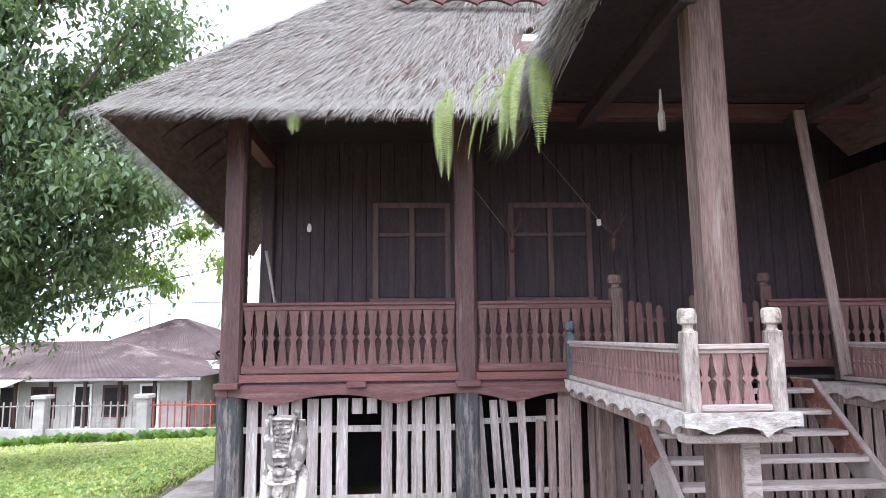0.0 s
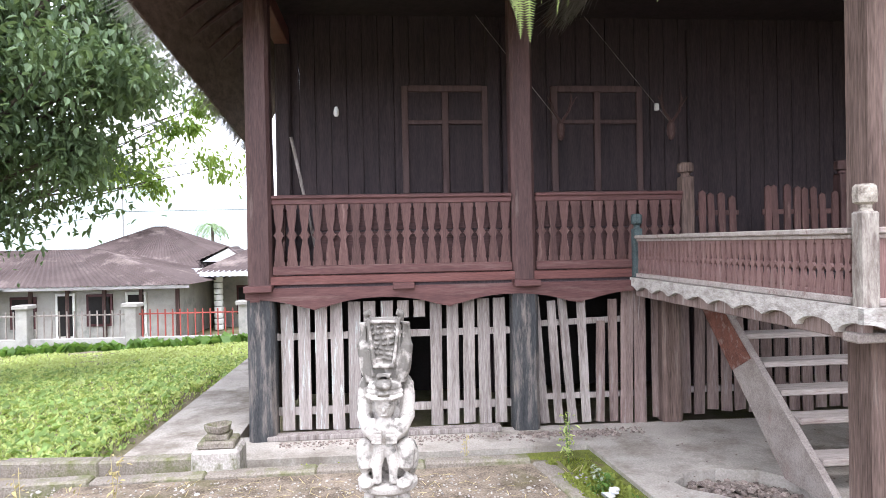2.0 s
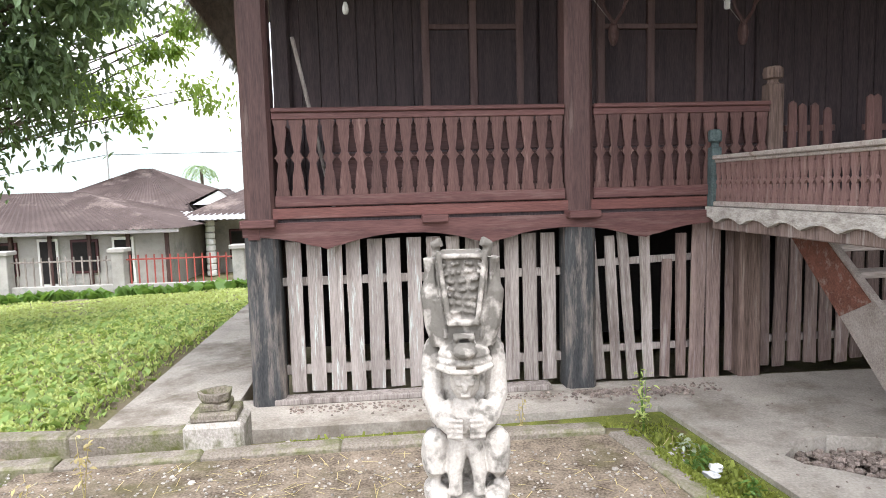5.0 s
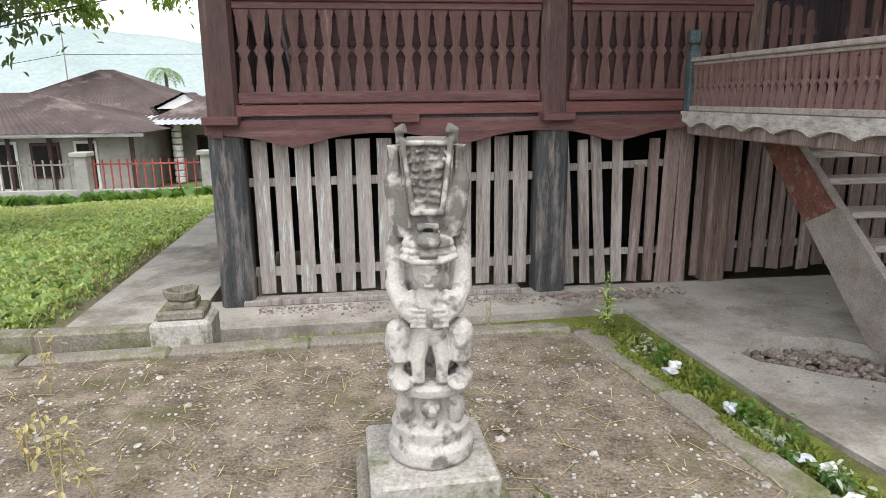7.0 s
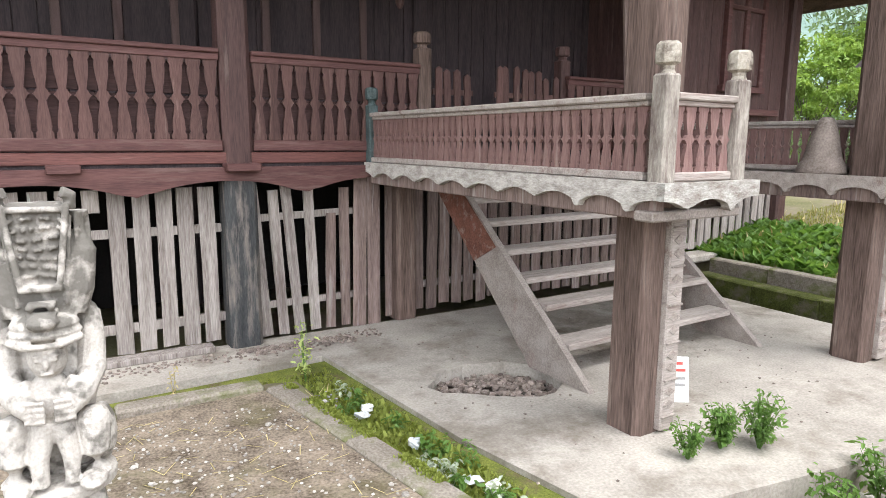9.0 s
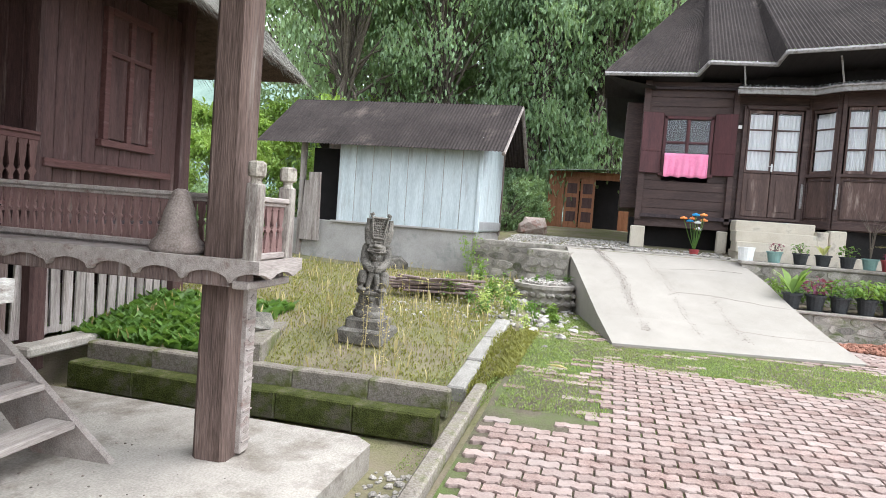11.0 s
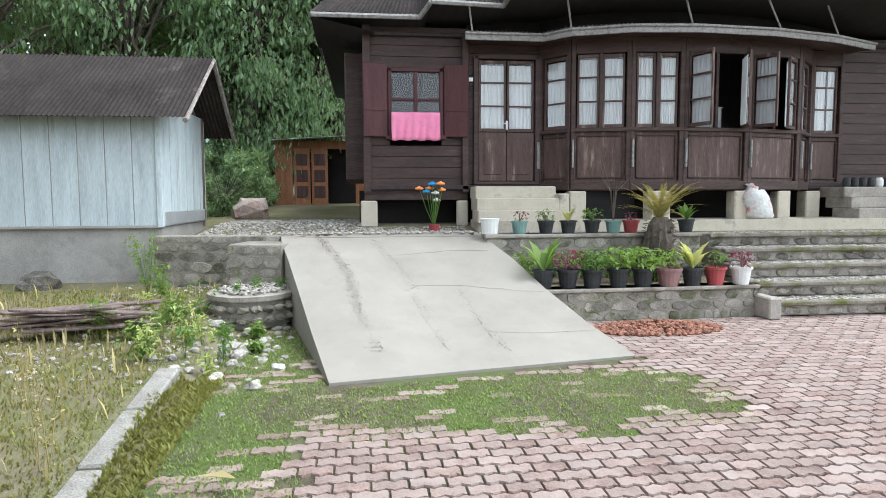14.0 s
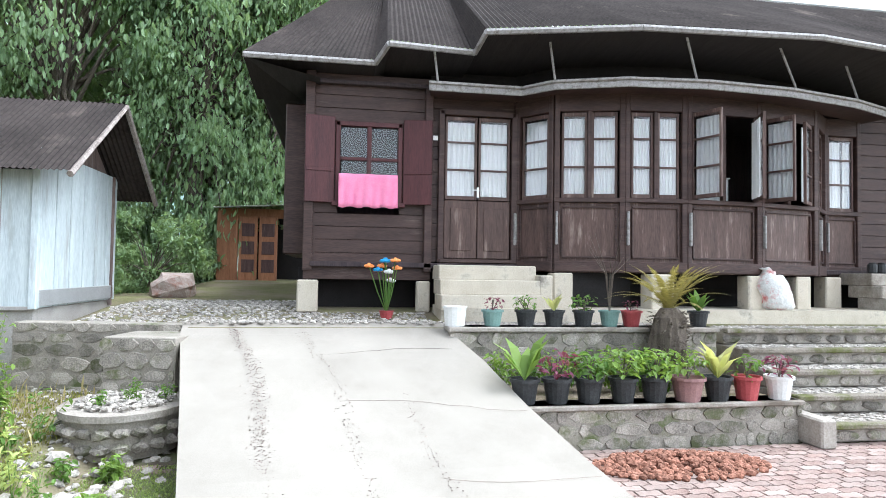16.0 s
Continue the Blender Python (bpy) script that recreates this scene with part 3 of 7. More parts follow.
kerb((-5.6, 6.75), (0.1, 7.06), 0.16, 0.3, -0.43, kerb_mat, "low mossy concrete kerb along the garden bed", rnd)
kerb((0.2, 7.0), (0.6, 4.9), 0.18, 0.3, -0.44, kerb_mat, "broken concrete kerb beside the mossy drain", rnd)
kerb((0.6, 4.9), (0.72, 3.6), 0.18, 0.3, -0.44, kerb_mat, "broken concrete kerb beside the mossy drain", rnd)
kerb((-7.5, 7.4), (-3.0, 7.45), 0.16, 0.42, -0.45, kerb_mat, "raised concrete kerb at the edge of the lawn", rnd)
kerb((7.1, 4.1), (9.55, 4.02), 0.2, 0.3, -0.3, kerb_pale, "whitish concrete kerb round the grassy bed", rnd, 0.1)
kerb((7.05, 4.14), (6.95, 8.6), 0.18, 0.3, -0.32, kerb_mat, "mossy concrete kerb along the drain", rnd)
kerb((6.8, 4.2), (6.7, 8.6), 0.26, 0.3, -0.52, kerb_moss, "sunken moss-covered ledge along the drain", rnd)
kerb((1.5, 3.62), (6.5, 3.72), 0.12, 0.35, -0.28, kerb_mat, "rough concrete edge of the brick pavement", rnd, -0.08)
kerb((7.0, 6.5), (9.6, 7.2), 0.25, 0.3, -0.1, kerb_mat, "old stone edging in the grass", rnd)

# worn block with a broken pot at the garden's corner
blk = thing("stone_block", "white-washed mossy block with a crumbled stone pot on top", "pedestal", pose(-2.7, 7.12, -0.6, 0, 0, 4) @ Matrix.Diagonal((0.8, 0.8, 1.0, 1)))
part("block", Mesh().box((0, 0, 0.16), (0.52, 0.42, 0.36), 0.03), block_mat, blk)
g = Mesh().box((0, 0, 0.37), (0.4, 0.34, 0.07), 0.02).box((0.0, 0, 0.43), (0.26, 0.24, 0.06), 0.02)
g.lathe([(0.11, 0.45), (0.14, 0.48), (0.15, 0.53), (0.12, 0.53), (0.1, 0.49)], 10, wob=0.12)
part("pot", g, kerb_mat, blk, "crumbled mossy stone pot")

# ---- the old wooden house: local frame, x along its front, y inwards, z from the slab ----
H1 = pose(0.33, 8.57, -0.62, 0, 0, 3)
house = thing("wooden_house", "traditional raised wooden house, dark maroon boards, thatched roof", "house", H1)
XA, XR, YB = -2.95, 8.85, 1.95
FLOOR, BEAM = 1.72, 1.42


def scallop(x0, x1, top, low, amp, period, teeth=0.02):
    """Outline of a fascia board whose lower edge hangs in ogee curves with small drops."""
    n = max(8, int((x1 - x0) / (period / 22)))
    pts = []
    for i in range(n + 1):
        x = x0 + (x1 - x0) * i / n
        u = ((x - x0) / period + 0.5) % 1.0
        d = abs(u - 0.5) * 2
        z = low + amp * (1 - d ** 2.2)
        if d > 0.86:
            z -= teeth * (1 if int((u * 44)) % 2 else -0.4)
        pts.append((x, z))
    return [(x0, top)][::-1] + pts + [(x1, top)]


def fret(w, h, waist=0.27):
    """A sawn flat baluster: full at the ends and the middle, narrow between."""
    rows = [(0, 0.44), (0.07, 0.44), (0.1, 0.34), (0.14, 0.38), (0.26, 0.33), (0.36, waist * 0.9), (0.43, waist * 0.72), (0.46, 0.3), (0.48, 0.34), (0.5, 0.45),
            (0.52, 0.34), (0.54, 0.3), (0.57, waist * 0.72), (0.64, waist * 0.9), (0.74, 0.33), (0.86, 0.38), (0.9, 0.34), (0.93, 0.44), (1, 0.44)]
    right = [(w * k, h * t) for t, k in rows]
    return right + [(-x, z) for x, z in right[::-1]]


def baluster_data(name, w, h, d, material, waist=0.27):
    me = Mesh().prism(fret(w, h, waist), d).data(name)
    me.materials.append(material)
    return me


def post(name, x, y, z0, z1, w, material, parent, label="", taper=0.94):
    g = Mesh()
    n = 6
    prof = []
    for i in range(n + 1):
        t = i / n
        prof.append((w * (1 + (taper - 1) * t), z0 + (z1 - z0) * t))
    k = 8
    vs, fs = [], []
    for s, z in prof:
        c = s * 0.5
        e = c * 0.72
        for px, py in ((c, -e), (c, e), (e, c), (-e, c), (-c, e), (-c, -e), (-e, -c), (e, -c)):
            vs.append((px + rnd.uniform(-0.003, 0.003), py + rnd.uniform(-0.003, 0.003), z))
    for j in range(n):
        for i in range(k):
            fs.append([j * k + i, j * k + (i + 1) % k, (j + 1) * k + (i + 1) % k, (j + 1) * k + i])
    fs += [list(range(k))[::-1], [n * k + i for i in range(k)]]
    g.add(vs, fs)
    return part(name, g, material, parent, label, at=pose(x, y, 0))


# posts of the front: dark slate below, maroon above
for x in (XA, 0.0):
    post("lower_post", x, 0.08, 0, BEAM + 0.16, 0.3, teal, house, "dark slate painted lower post", 0.98)
    post("upper_post", x, 0.1, FLOOR - 0.02, 5.3, 0.27, wood_dark, house, "dark maroon wooden post", 0.95)
    part("bracket_block", Mesh().box((x, -0.1, 1.68), (0.3, 0.2, 0.07), 0.008), wood_red, house)
part("bracket_block", Mesh().box((-1.38, -0.08, 1.68), (0.24, 0.16, 0.07), 0.008), wood_red, house)
for x in (6.1, XR - 0.1):
    post("upper_post", x, 0.1, 0, 5.0, 0.24, wood_dark, house, "dark maroon wooden post")
for x in (XA, 0.0, 3.0, 6.1, XR - 0.1):
    post("back_post", x, YB, 0, 5.2, 0.22, dark_in, house)
post("lower_post", 1.75, 0.12, 0, FLOOR, 0.24, wood_post, house, "reddish weathered lower post")

# carved beam along the front, and floor boards
part("carved_beam", Mesh().prism(scallop(XA - 0.15, 1.3, 1.68, 1.42, 0.14, 1.48, 0.03), 0.1, pose(0, -0.09, 0)), wood_red, house, "maroon carved fascia beam")
part("carved_beam", Mesh().prism(scallop(4.9, XR + 0.1, 1.68, 1.42, 0.12, 1.2, 0.03), 0.1, pose(0, -0.09, 0)), wood_red, house, "maroon carved fascia beam")
part("carved_beam", Mesh().prism(scallop(-0.1, 2.2, 1.68, 1.42, 0.12, 1.2, 0.03), 0.1, H1.inverted() @ H1 @ pose(XA - 0.1, 2.1, 0, 0, 0, -90)), wood_red, house)
g = Mesh()
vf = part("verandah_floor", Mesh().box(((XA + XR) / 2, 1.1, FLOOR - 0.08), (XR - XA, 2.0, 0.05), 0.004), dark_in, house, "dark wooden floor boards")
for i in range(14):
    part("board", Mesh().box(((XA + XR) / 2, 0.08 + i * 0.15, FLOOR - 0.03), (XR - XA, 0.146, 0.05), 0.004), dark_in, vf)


def railing(x0, x1, y, z0, z1, pitch, parent, material, railmat, m=None, label="", thick=0.022):
    """Rails and sawn balusters between them, along x."""
    m = m or Matrix()
    h = z1 - z0
    k = 0.5 if h < 0.6 else 1.0
    rail = part("railing", Mesh().box(((x0 + x1) / 2, y, z1 - 0.02), (x1 - x0, 0.1, 0.04), 0.008, m), railmat, parent, label)
    part("sub_rail", Mesh().box(((x0 + x1) / 2, y, z1 - 0.04 - 0.03 * k), (x1 - x0, 0.05, 0.06 * k), 0.005, m), railmat, rail)
    part("bottom_rail", Mesh().box(((x0 + x1) / 2, y, z0 + 0.05 * k), (x1 - x0, 0.07, 0.1 * k), 0.008, m), railmat, rail)
    n = max(2, round((x1 - x0) / pitch))
    me = baluster_data("baluster", (x1 - x0) / n * 0.985, h - 0.04 - 0.16 * k + 0.01, thick, material)
    for i in range(n):
        part("baluster", me, None, rail, at=m @ pose(x0 + (i + 0.5) * (x1 - x0) / n, y - thick / 2, z0 + 0.1 * k - 0.005))
    return rail


railing(XA + 0.14, -0.14, 0.0, FLOOR + 0.1, FLOOR + 0.98, 0.138, house, wood_bal, wood_red, label="maroon railing with sawn fretwork balusters")
railing(0.14, 1.88, 0.0, FLOOR + 0.1, FLOOR + 0.98, 0.138, house, wood_bal, wood_red, label="maroon railing with sawn fretwork balusters")
railing(3.95, 6.0, 0.0, FLOOR + 0.1, FLOOR + 0.98, 0.138, house, wood_bal, wood_red, label="maroon railing with sawn fretwork balusters")
railing(0.2, YB - 0.1, 0.0, FLOOR + 0.1, FLOOR + 0.98, 0.138, house, wood_bal, wood_dark_h, pose(XA, 0, 0, 0, 0, 90))
# boards behind the fretwork carry the painted shade of its openings
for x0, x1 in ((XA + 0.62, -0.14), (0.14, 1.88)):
    part("backing_board", Mesh().box(((x0 + x1) / 2, 0.05, FLOOR + 0.36), (x1 - x0, 0.018, 0.42), 0.004).box(((x0 + x1) / 2, 0.05, FLOOR + 0.72), (x1 - x0, 0.018, 0.27), 0.004), backing, house, "boards behind the balusters, gap shade in their dark colour")
part("sill_beam", Mesh().box(((XA + 1.78) / 2, 0.02, FLOOR + 0.04), (1.78 - XA, 0.08, 0.1), 0.006), wood_dark_h, house)

# back wall of the verandah with shuttered windows, side walls, ceiling
WIN = ((-0.69, 1.22), (1.52, 1.34))


def board_wall(x0, x1, z0, z1, y, material, parent, holes=(), thick=0.05, name="boarded_wall", m=None):
    """Upright boards with open places (x, width, z0, z1)."""
    root = part(name, Mesh().box(((x0 + x1) / 2, y + thick, z0 + 0.05), (x1 - x0, thick, 0.1), 0.005, m), material, parent)
    x = x0
    r = random.Random(int(x0 * 100) + 5)
    while x < x1 - 0.01:
        w = min(0.22, x1 - x)
        spans = [(z0, z1)]
        for hx, hw, a, b in holes:
            if x + w > hx - hw / 2 and x < hx + hw / 2:
                spans = [(z0, a), (b, z1)]
        for a, b in spans:
            if b > a + 0.01:
                part("board", Mesh().box((x + w / 2, y + r.uniform(-0.004, 0.004), (a + b) / 2), (w - 0.006, thick, b - a), 0.005, m), material, root)
        x += w
    return root


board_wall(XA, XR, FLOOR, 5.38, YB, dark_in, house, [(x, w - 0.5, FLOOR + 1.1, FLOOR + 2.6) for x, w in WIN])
# unseen sheet added behind the room, keeps sky out of the board gaps
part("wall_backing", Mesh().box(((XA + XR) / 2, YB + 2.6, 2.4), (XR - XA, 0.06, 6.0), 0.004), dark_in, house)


def window(parent, x, z, w, h, y, frame, pane, m=None, name="window"):
    """A two-leaf window: frame, mullion, transom and four panels."""
    m = m or Matrix()
    f = part(name, Mesh().box((x, y, z + 0.04), (w + 0.1, 0.12, 0.09), 0.006, m), frame, parent)
    for nm, c, s in (("stile", (x - w / 2 + 0.04, y, z + h / 2), (0.09, 0.09, h)), ("stile", (x + w / 2 - 0.04, y, z + h / 2), (0.09, 0.09, h)), ("head", (x, y, z + h - 0.04), (w - 0.17, 0.1, 0.09)),
                     ("mullion", (x, y - 0.005, z + h / 2), (0.09, 0.08, h - 0.1)), ("transom", (x, y - 0.01, z + h * 0.68), (w - 0.1, 0.06, 0.06))):
        part(nm, Mesh().box(c, s, 0.006, m), frame, f)
    for sx in (-1, 1):
        for a, b in ((0.06, 0.66), (0.7, 0.96)):
            part("panel", Mesh().box((x + sx * w / 4, y + 0.01, z + h * (a + b) / 2), (w / 2 - 0.1, 0.03, h * (b - a)), 0.005, m), pane, f)
    return f


for x, w in WIN:
    window(house, x, FLOOR + 1.05, w, 1.6, YB - 0.05, win_frame_in, dark_in)
# enclosed room at the far end of the front
board_wall(6.1, XR, FLOOR, 4.7, 0.12, wood_dark, house)
window(house, 7.5, FLOOR + 0.95, 0.95, 1.75, 0.06, wood_red, wood_dark)
part("sill_beam", Mesh().box((7.2, 0.02, FLOOR + 0.66), (2.3, 0.14, 0.1), 0.01), wood_red, house)
board_wall(0.1, YB + 2.6, 0.3, 4.7, 0.0, wood_dark, house, m=pose(XR - 0.02, 0, 0, 0, 0, 90))
board_wall(0.1, YB, FLOOR, 4.7, 0.0, wood_dark, house, m=pose(6.1, 0, 0, 0, 0, 90))
board_wall(YB, YB + 2.6, 0.3, 4.7, 0.0, wood_dark, house, m=pose(XA, 0, 0, 0, 0, 90))
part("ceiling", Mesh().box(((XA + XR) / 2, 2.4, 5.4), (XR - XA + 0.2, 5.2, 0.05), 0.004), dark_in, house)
part("plate_beam", Mesh().box(((XA + XR) / 2, 0.1, 5.26), (XR - XA + 0.4, 0.22, 0.2), 0.01), wood_red, house, "long red-brown plate beam under the roof")
part("plate_beam", Mesh().box((XA, 1.1, 5.05), (0.2, 2.2, 0.22), 0.01), wood_dark_h, house)

# slatted skirt round the underfloor: single upright planks on two rails
skirt = part("skirt_rail", Mesh().box((-1.5, 0.14, 0.28), (2.7, 0.04, 0.09), 0.006).box((-1.5, 0.14, 1.12), (2.7, 0.04, 0.08), 0.006)
             .box((0.75, 0.14, 0.33), (1.2, 0.04, 0.07), 0.006).box((0.75, 0.14, 1.18), (1.2, 0.04, 0.07), 0.006, pose(0, 0, 0, 0, -1.5, 0))
             .box((3.6, 0.2, 0.33), (3.9, 0.04, 0.08), 0.006).box((7.0, 0.14, 0.4), (2.4, 0.04, 0.08), 0.006)
             .box((-1.6, 0.0, 0.03), (2.6, 0.16, 0.06), 0.01), wood_grey, house, "weathered plank skirt under the verandah")
white_foot = mat("plank_flaked_white", (0.2, 0.17, 0.155), (0.4, 0.355, 0.33), 1.0, 0.9, 0.6, (14, 14, 0.9), (0.48, 0.53, 0.5), 0.6, 2.2, vary=0.14, fine=10, soft=0.04)


def plank(x, z0, z1, w, material, lean=0.0, y=0.11):
    g = Mesh()
    n = 4
    vs = []
    for i in range(n + 1):
        t = i / n
        for px, py in ((-w / 2, -0.012), (w / 2, -0.012), (w / 2, 0.012), (-w / 2, 0.012)):
            vs.append((px + rnd.uniform(-0.004, 0.004), py, (z1 - z0) * t + (rnd.uniform(-0.02, 0.0) if i == 0 else 0)))
    fs = [[3, 2, 1, 0], [n * 4, n * 4 + 1, n * 4 + 2, n * 4 + 3]]
    for j in range(n):
        for i in range(4):
            fs.append([j * 4 + i, j * 4 + (i + 1) % 4, (j + 1) * 4 + (i + 1) % 4, (j + 1) * 4 + i])
    g.add(vs, fs)
    part("plank", g, material, skirt, at=pose(x, y, z0, 0, lean, 0))


x = XA + 0.26
while x < -0.2:
    if not (-1.42 < x < -1.02):
        plank(x, 0.06 + rnd.uniform(0, 0.03), 1.5, 0.135, white_foot if x < -1.4 else wood_grey, rnd.uniform(-0.4, 0.4))
    else:
        plank(x, 1.32, 1.5, 0.13, wood_grey)
    x += 0.186
x = 0.24
for i in range(6):
    plank(x, 0.03, 1.5 - (0.3 if i == 4 else 0.05 if i % 2 else 0), 0.1, wood_grey if i < 4 else wood_plank_brown, (-4, -3, -4.5, -2, 1, 0)[i])
    x += 0.165
for i in range(2):
    plank(1.2 + i * 0.17, 0.0, 1.66, 0.14, wood_plank_brown, rnd.uniform(-1, 1), 0.06)
x = 1.62
while x < 5.8:
    plank(x, 0.02 + rnd.uniform(0, 0.08), 1.66, 0.13, wood_plank_brown, rnd.uniform(-1.2, 1.2), 0.16)
    x += 0.172
while x < XR:
    plank(x, 0.35 + rnd.uniform(0, 0.05), 1.6, 0.14, wood_grey, rnd.uniform(-3, 3), 0.13)
    x += 0.19
# black sheet in place of the shade behind the skirt planks
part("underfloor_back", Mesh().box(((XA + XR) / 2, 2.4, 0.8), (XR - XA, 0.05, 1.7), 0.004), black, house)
part("skirt_side", Mesh().box((XA, 1.3, 0.8), (0.04, 2.2, 1.5), 0.004), wood_plank_brown, house)
part("ledge", Mesh().box((7.1, -0.1, 0.28), (2.7, 0.3, 0.12), 0.03), concrete, house, "low concrete ledge below the skirt")


# ---- thatched roof ----
def thatch_roof():
    """Steep hipped roof with overhanging, shaggy eaves; the side eaves sink towards the back."""
    g = Mesh()
    X0, X1, Y0, Y1, Z = XA - 1.2, XR + 1.1, -1.3, 5.6, 4.78
    K = 1.12

    def surf(s, u, side):
        """s: way in from the eave, u: 0..1 along it."""
        if side == "front":
            return (X0 + s + (X1 - X0 - 2 * s) * u, Y0 + s, Z + K * s - 0.6 * max(0.0, (u - 0.6) / 0.4) * (1 - s / 3.2))
        if side == "left":
            return (X0 + s, Y1 - s + (Y0 - Y1 + 2 * s) * u, Z + K * s - 0.75 * (1 - u) * (1 - s / 3.2))
        return (X1 - s, Y0 + s + (Y1 - Y0 - 2 * s) * u, Z + K * s - 0.6 * (1 - s / 3.2))

    for side, n in (("front", 60), ("left", 30), ("right", 24)):
        rows = 10
        for r in range(rows):
            for i in range(n):
                a, b = r * 0.32, (r + 1) * 0.32
                if side == "front" and a < 1.5 and 0.8 < surf(a, (i + 0.5) / n, side)[0] < 5.75:
                    continue
                g.add([surf(a, i / n, side), surf(a, (i + 1) / n, side), surf(b, (i + 1) / n, side), surf(b, i / n, side)], [[0, 1, 2, 3]])
    return g, surf


def weld(ob):
    """Joins the shared corners of a sheet."""
    bm = bmesh.new()
    bm.from_mesh(ob.data)
    bmesh.ops.remove_doubles(bm, verts=bm.verts[:], dist=0.002)
    bm.to_mesh(ob.data)
    bm.free()


rg, surf = thatch_roof()
roof = part("roof", rg, under_thatch, house, "steep thatched roof with shaggy grey eaves")
weld(roof)
sol = roof.modifiers.new("thick", "SOLIDIFY")
sol.thickness, sol.offset = 0.1, -1
r2 = random.Random(3)
g = Mesh()


def straw(g, p, d, w, length, r):
    """A thin bundle of thatch from p along d."""
    d = Vector(d).normalized()
    s = d.cross(Vector((0, 0, 1)))
    s = s.normalized() * w if s.length > 0.01 else Vector((w, 0, 0))
    up = s.cross(d).normalized() * w * 0.7
    p = Vector(p)
    e = p + d * length
    g.add([p - s, p + s, p + up, e + s * r.uniform(-0.4, 0.4)], [[0, 1, 3], [1, 2, 3], [2, 0, 3]])


for side, n in (("front", 34000), ("left", 7000), ("right", 4000)):
    for _ in range(n):
        s = r2.random() ** 1.4 * 3.1
        u = r2.random()
        p = Vector(surf(s, u, side))
        if side == "front" and s < 1.55 and 0.75 < p.x < 5.8:
            continue
        q = Vector(surf(max(0, s - 0.05), u, side))
        d = (q - p) if (q - p).length > 1e-4 else Vector(surf(0, u, side)) - Vector(surf(0.05, u, side))
        d = d.normalized() + Vector((r2.uniform(-0.22, 0.22), r2.uniform(-0.1, 0.1), r2.uniform(-0.02, 0.16)))
        straw(g, p + Vector((0, 0, 0.03)), d, 0.0075, r2.uniform(0.2, 0.42), r2)
    for _ in range(n // 6):
        u = r2.random()
        p = Vector(surf(0.12, u, side)) + Vector((0, 0, r2.uniform(-0.1, 0.04)))
        if side == "front" and 0.75 < p.x < 5.8:
            continue
        d = Vector(surf(0, u, side)) - Vector(surf(0.05, u, side))
        d = d.normalized() + Vector((r2.uniform(-0.3, 0.3), r2.uniform(-0.1, 0.1), r2.uniform(-0.5, 0)))
        straw(g, p, d, 0.009, r2.uniform(0.14, 0.3), r2)
part("thatch", g, thatch, house, "grey-brown straw thatch", kind="stuff")
# carved gable foot board on the roof
gb = part("gable_board", Mesh().prism(scallop(-1.0, 3.0, 7.35, 7.02, 0.08, 0.5, 0.02), 0.06, pose(0, 0.5, 0)), wood_red, house, "red carved gable board with white zigzags")
for i in range(12):
    part("zigzag", Mesh().prism([(0, 0), (0.12, 0), (0.25, 0.16), (0.13, 0.16)], 0.012, pose(-0.9 + i * 0.32, 0.485, 7.12)), white_paint, gb)
# rafters seen under the eaves at the corner
part("rafter", Mesh().tube([(XA - 1.0, -1.1, 4.85), (XA + 0.1, 0.1, 5.55)], 0.05), under_thatch, house)
for i in range(6):
    part("rafter", Mesh().tube([(XA - 1.05, -0.6 + i * 0.5, 4.8 - i * 0.05), (XA - 0.05, -0.4 + i * 0.5, 5.5)], 0.03, 6), wood_dark, house)

# porch roof over the two balconies
PX0, PX1, PY0 = 0.55, 6.0, -4.6
pg = Mesh()
ridge_x = (PX0 + PX1) / 2
n = 10
for sx, x0 in ((1, PX0), (-1, PX1)):
    for j in range(8):
        for i in range(10):
            def at(s, v):
                return (x0 + sx * s, PY0 + v * (5.6), 4.95 + 1.0 * s)
            a, b = j * 0.35, (j + 1) * 0.35
            pg.add([at(a, i / 10), at(a, (i + 1) / 10), at(b, (i + 1) / 10), at(b, i / 10)], [[0, 1, 2, 3] if sx < 0 else [3, 2, 1, 0]])
porch = part("porch_roof", pg, under_thatch, house, "thatched porch roof over the stairs")
weld(porch)
sol = porch.modifiers.new("thick", "SOLIDIFY")
sol.thickness, sol.offset = 0.12, 0
g = Mesh()
for _ in range(2600):
    v = r2.random()
    p = (PX0 + r2.uniform(0, 0.3), PY0 + v * 5.2, 4.98 + r2.uniform(-0.05, 0.2))
    straw(g, p, (-0.7 + r2.uniform(-0.3, 0.4), r2.uniform(-0.3, 0.3), -0.75 + r2.uniform(-0.4, 0.3)), 0.013, r2.uniform(0.2, 0.45), r2)
for _ in range(1200):
    x = r2.uniform(PX0, PX1)
    z = 4.95 + min(x - PX0, PX1 - x)
    straw(g, (x, PY0 + 0.05, z + r2.uniform(-0.1, 0.1)), (r2.uniform(-0.3, 0.3), -0.6, -0.8), 0.013, r2.uniform(0.2, 0.5), r2)
part("porch_thatch", g, thatch, house, "shaggy thatch fringe", kind="stuff")
# dark board added under the porch roof to block light and blacken its underside
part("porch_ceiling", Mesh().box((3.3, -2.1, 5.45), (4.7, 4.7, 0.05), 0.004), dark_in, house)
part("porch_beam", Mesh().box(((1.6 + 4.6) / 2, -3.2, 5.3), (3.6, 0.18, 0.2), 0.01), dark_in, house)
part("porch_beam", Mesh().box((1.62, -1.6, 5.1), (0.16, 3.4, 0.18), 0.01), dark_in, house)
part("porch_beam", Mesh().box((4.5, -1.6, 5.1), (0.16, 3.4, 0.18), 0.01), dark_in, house)


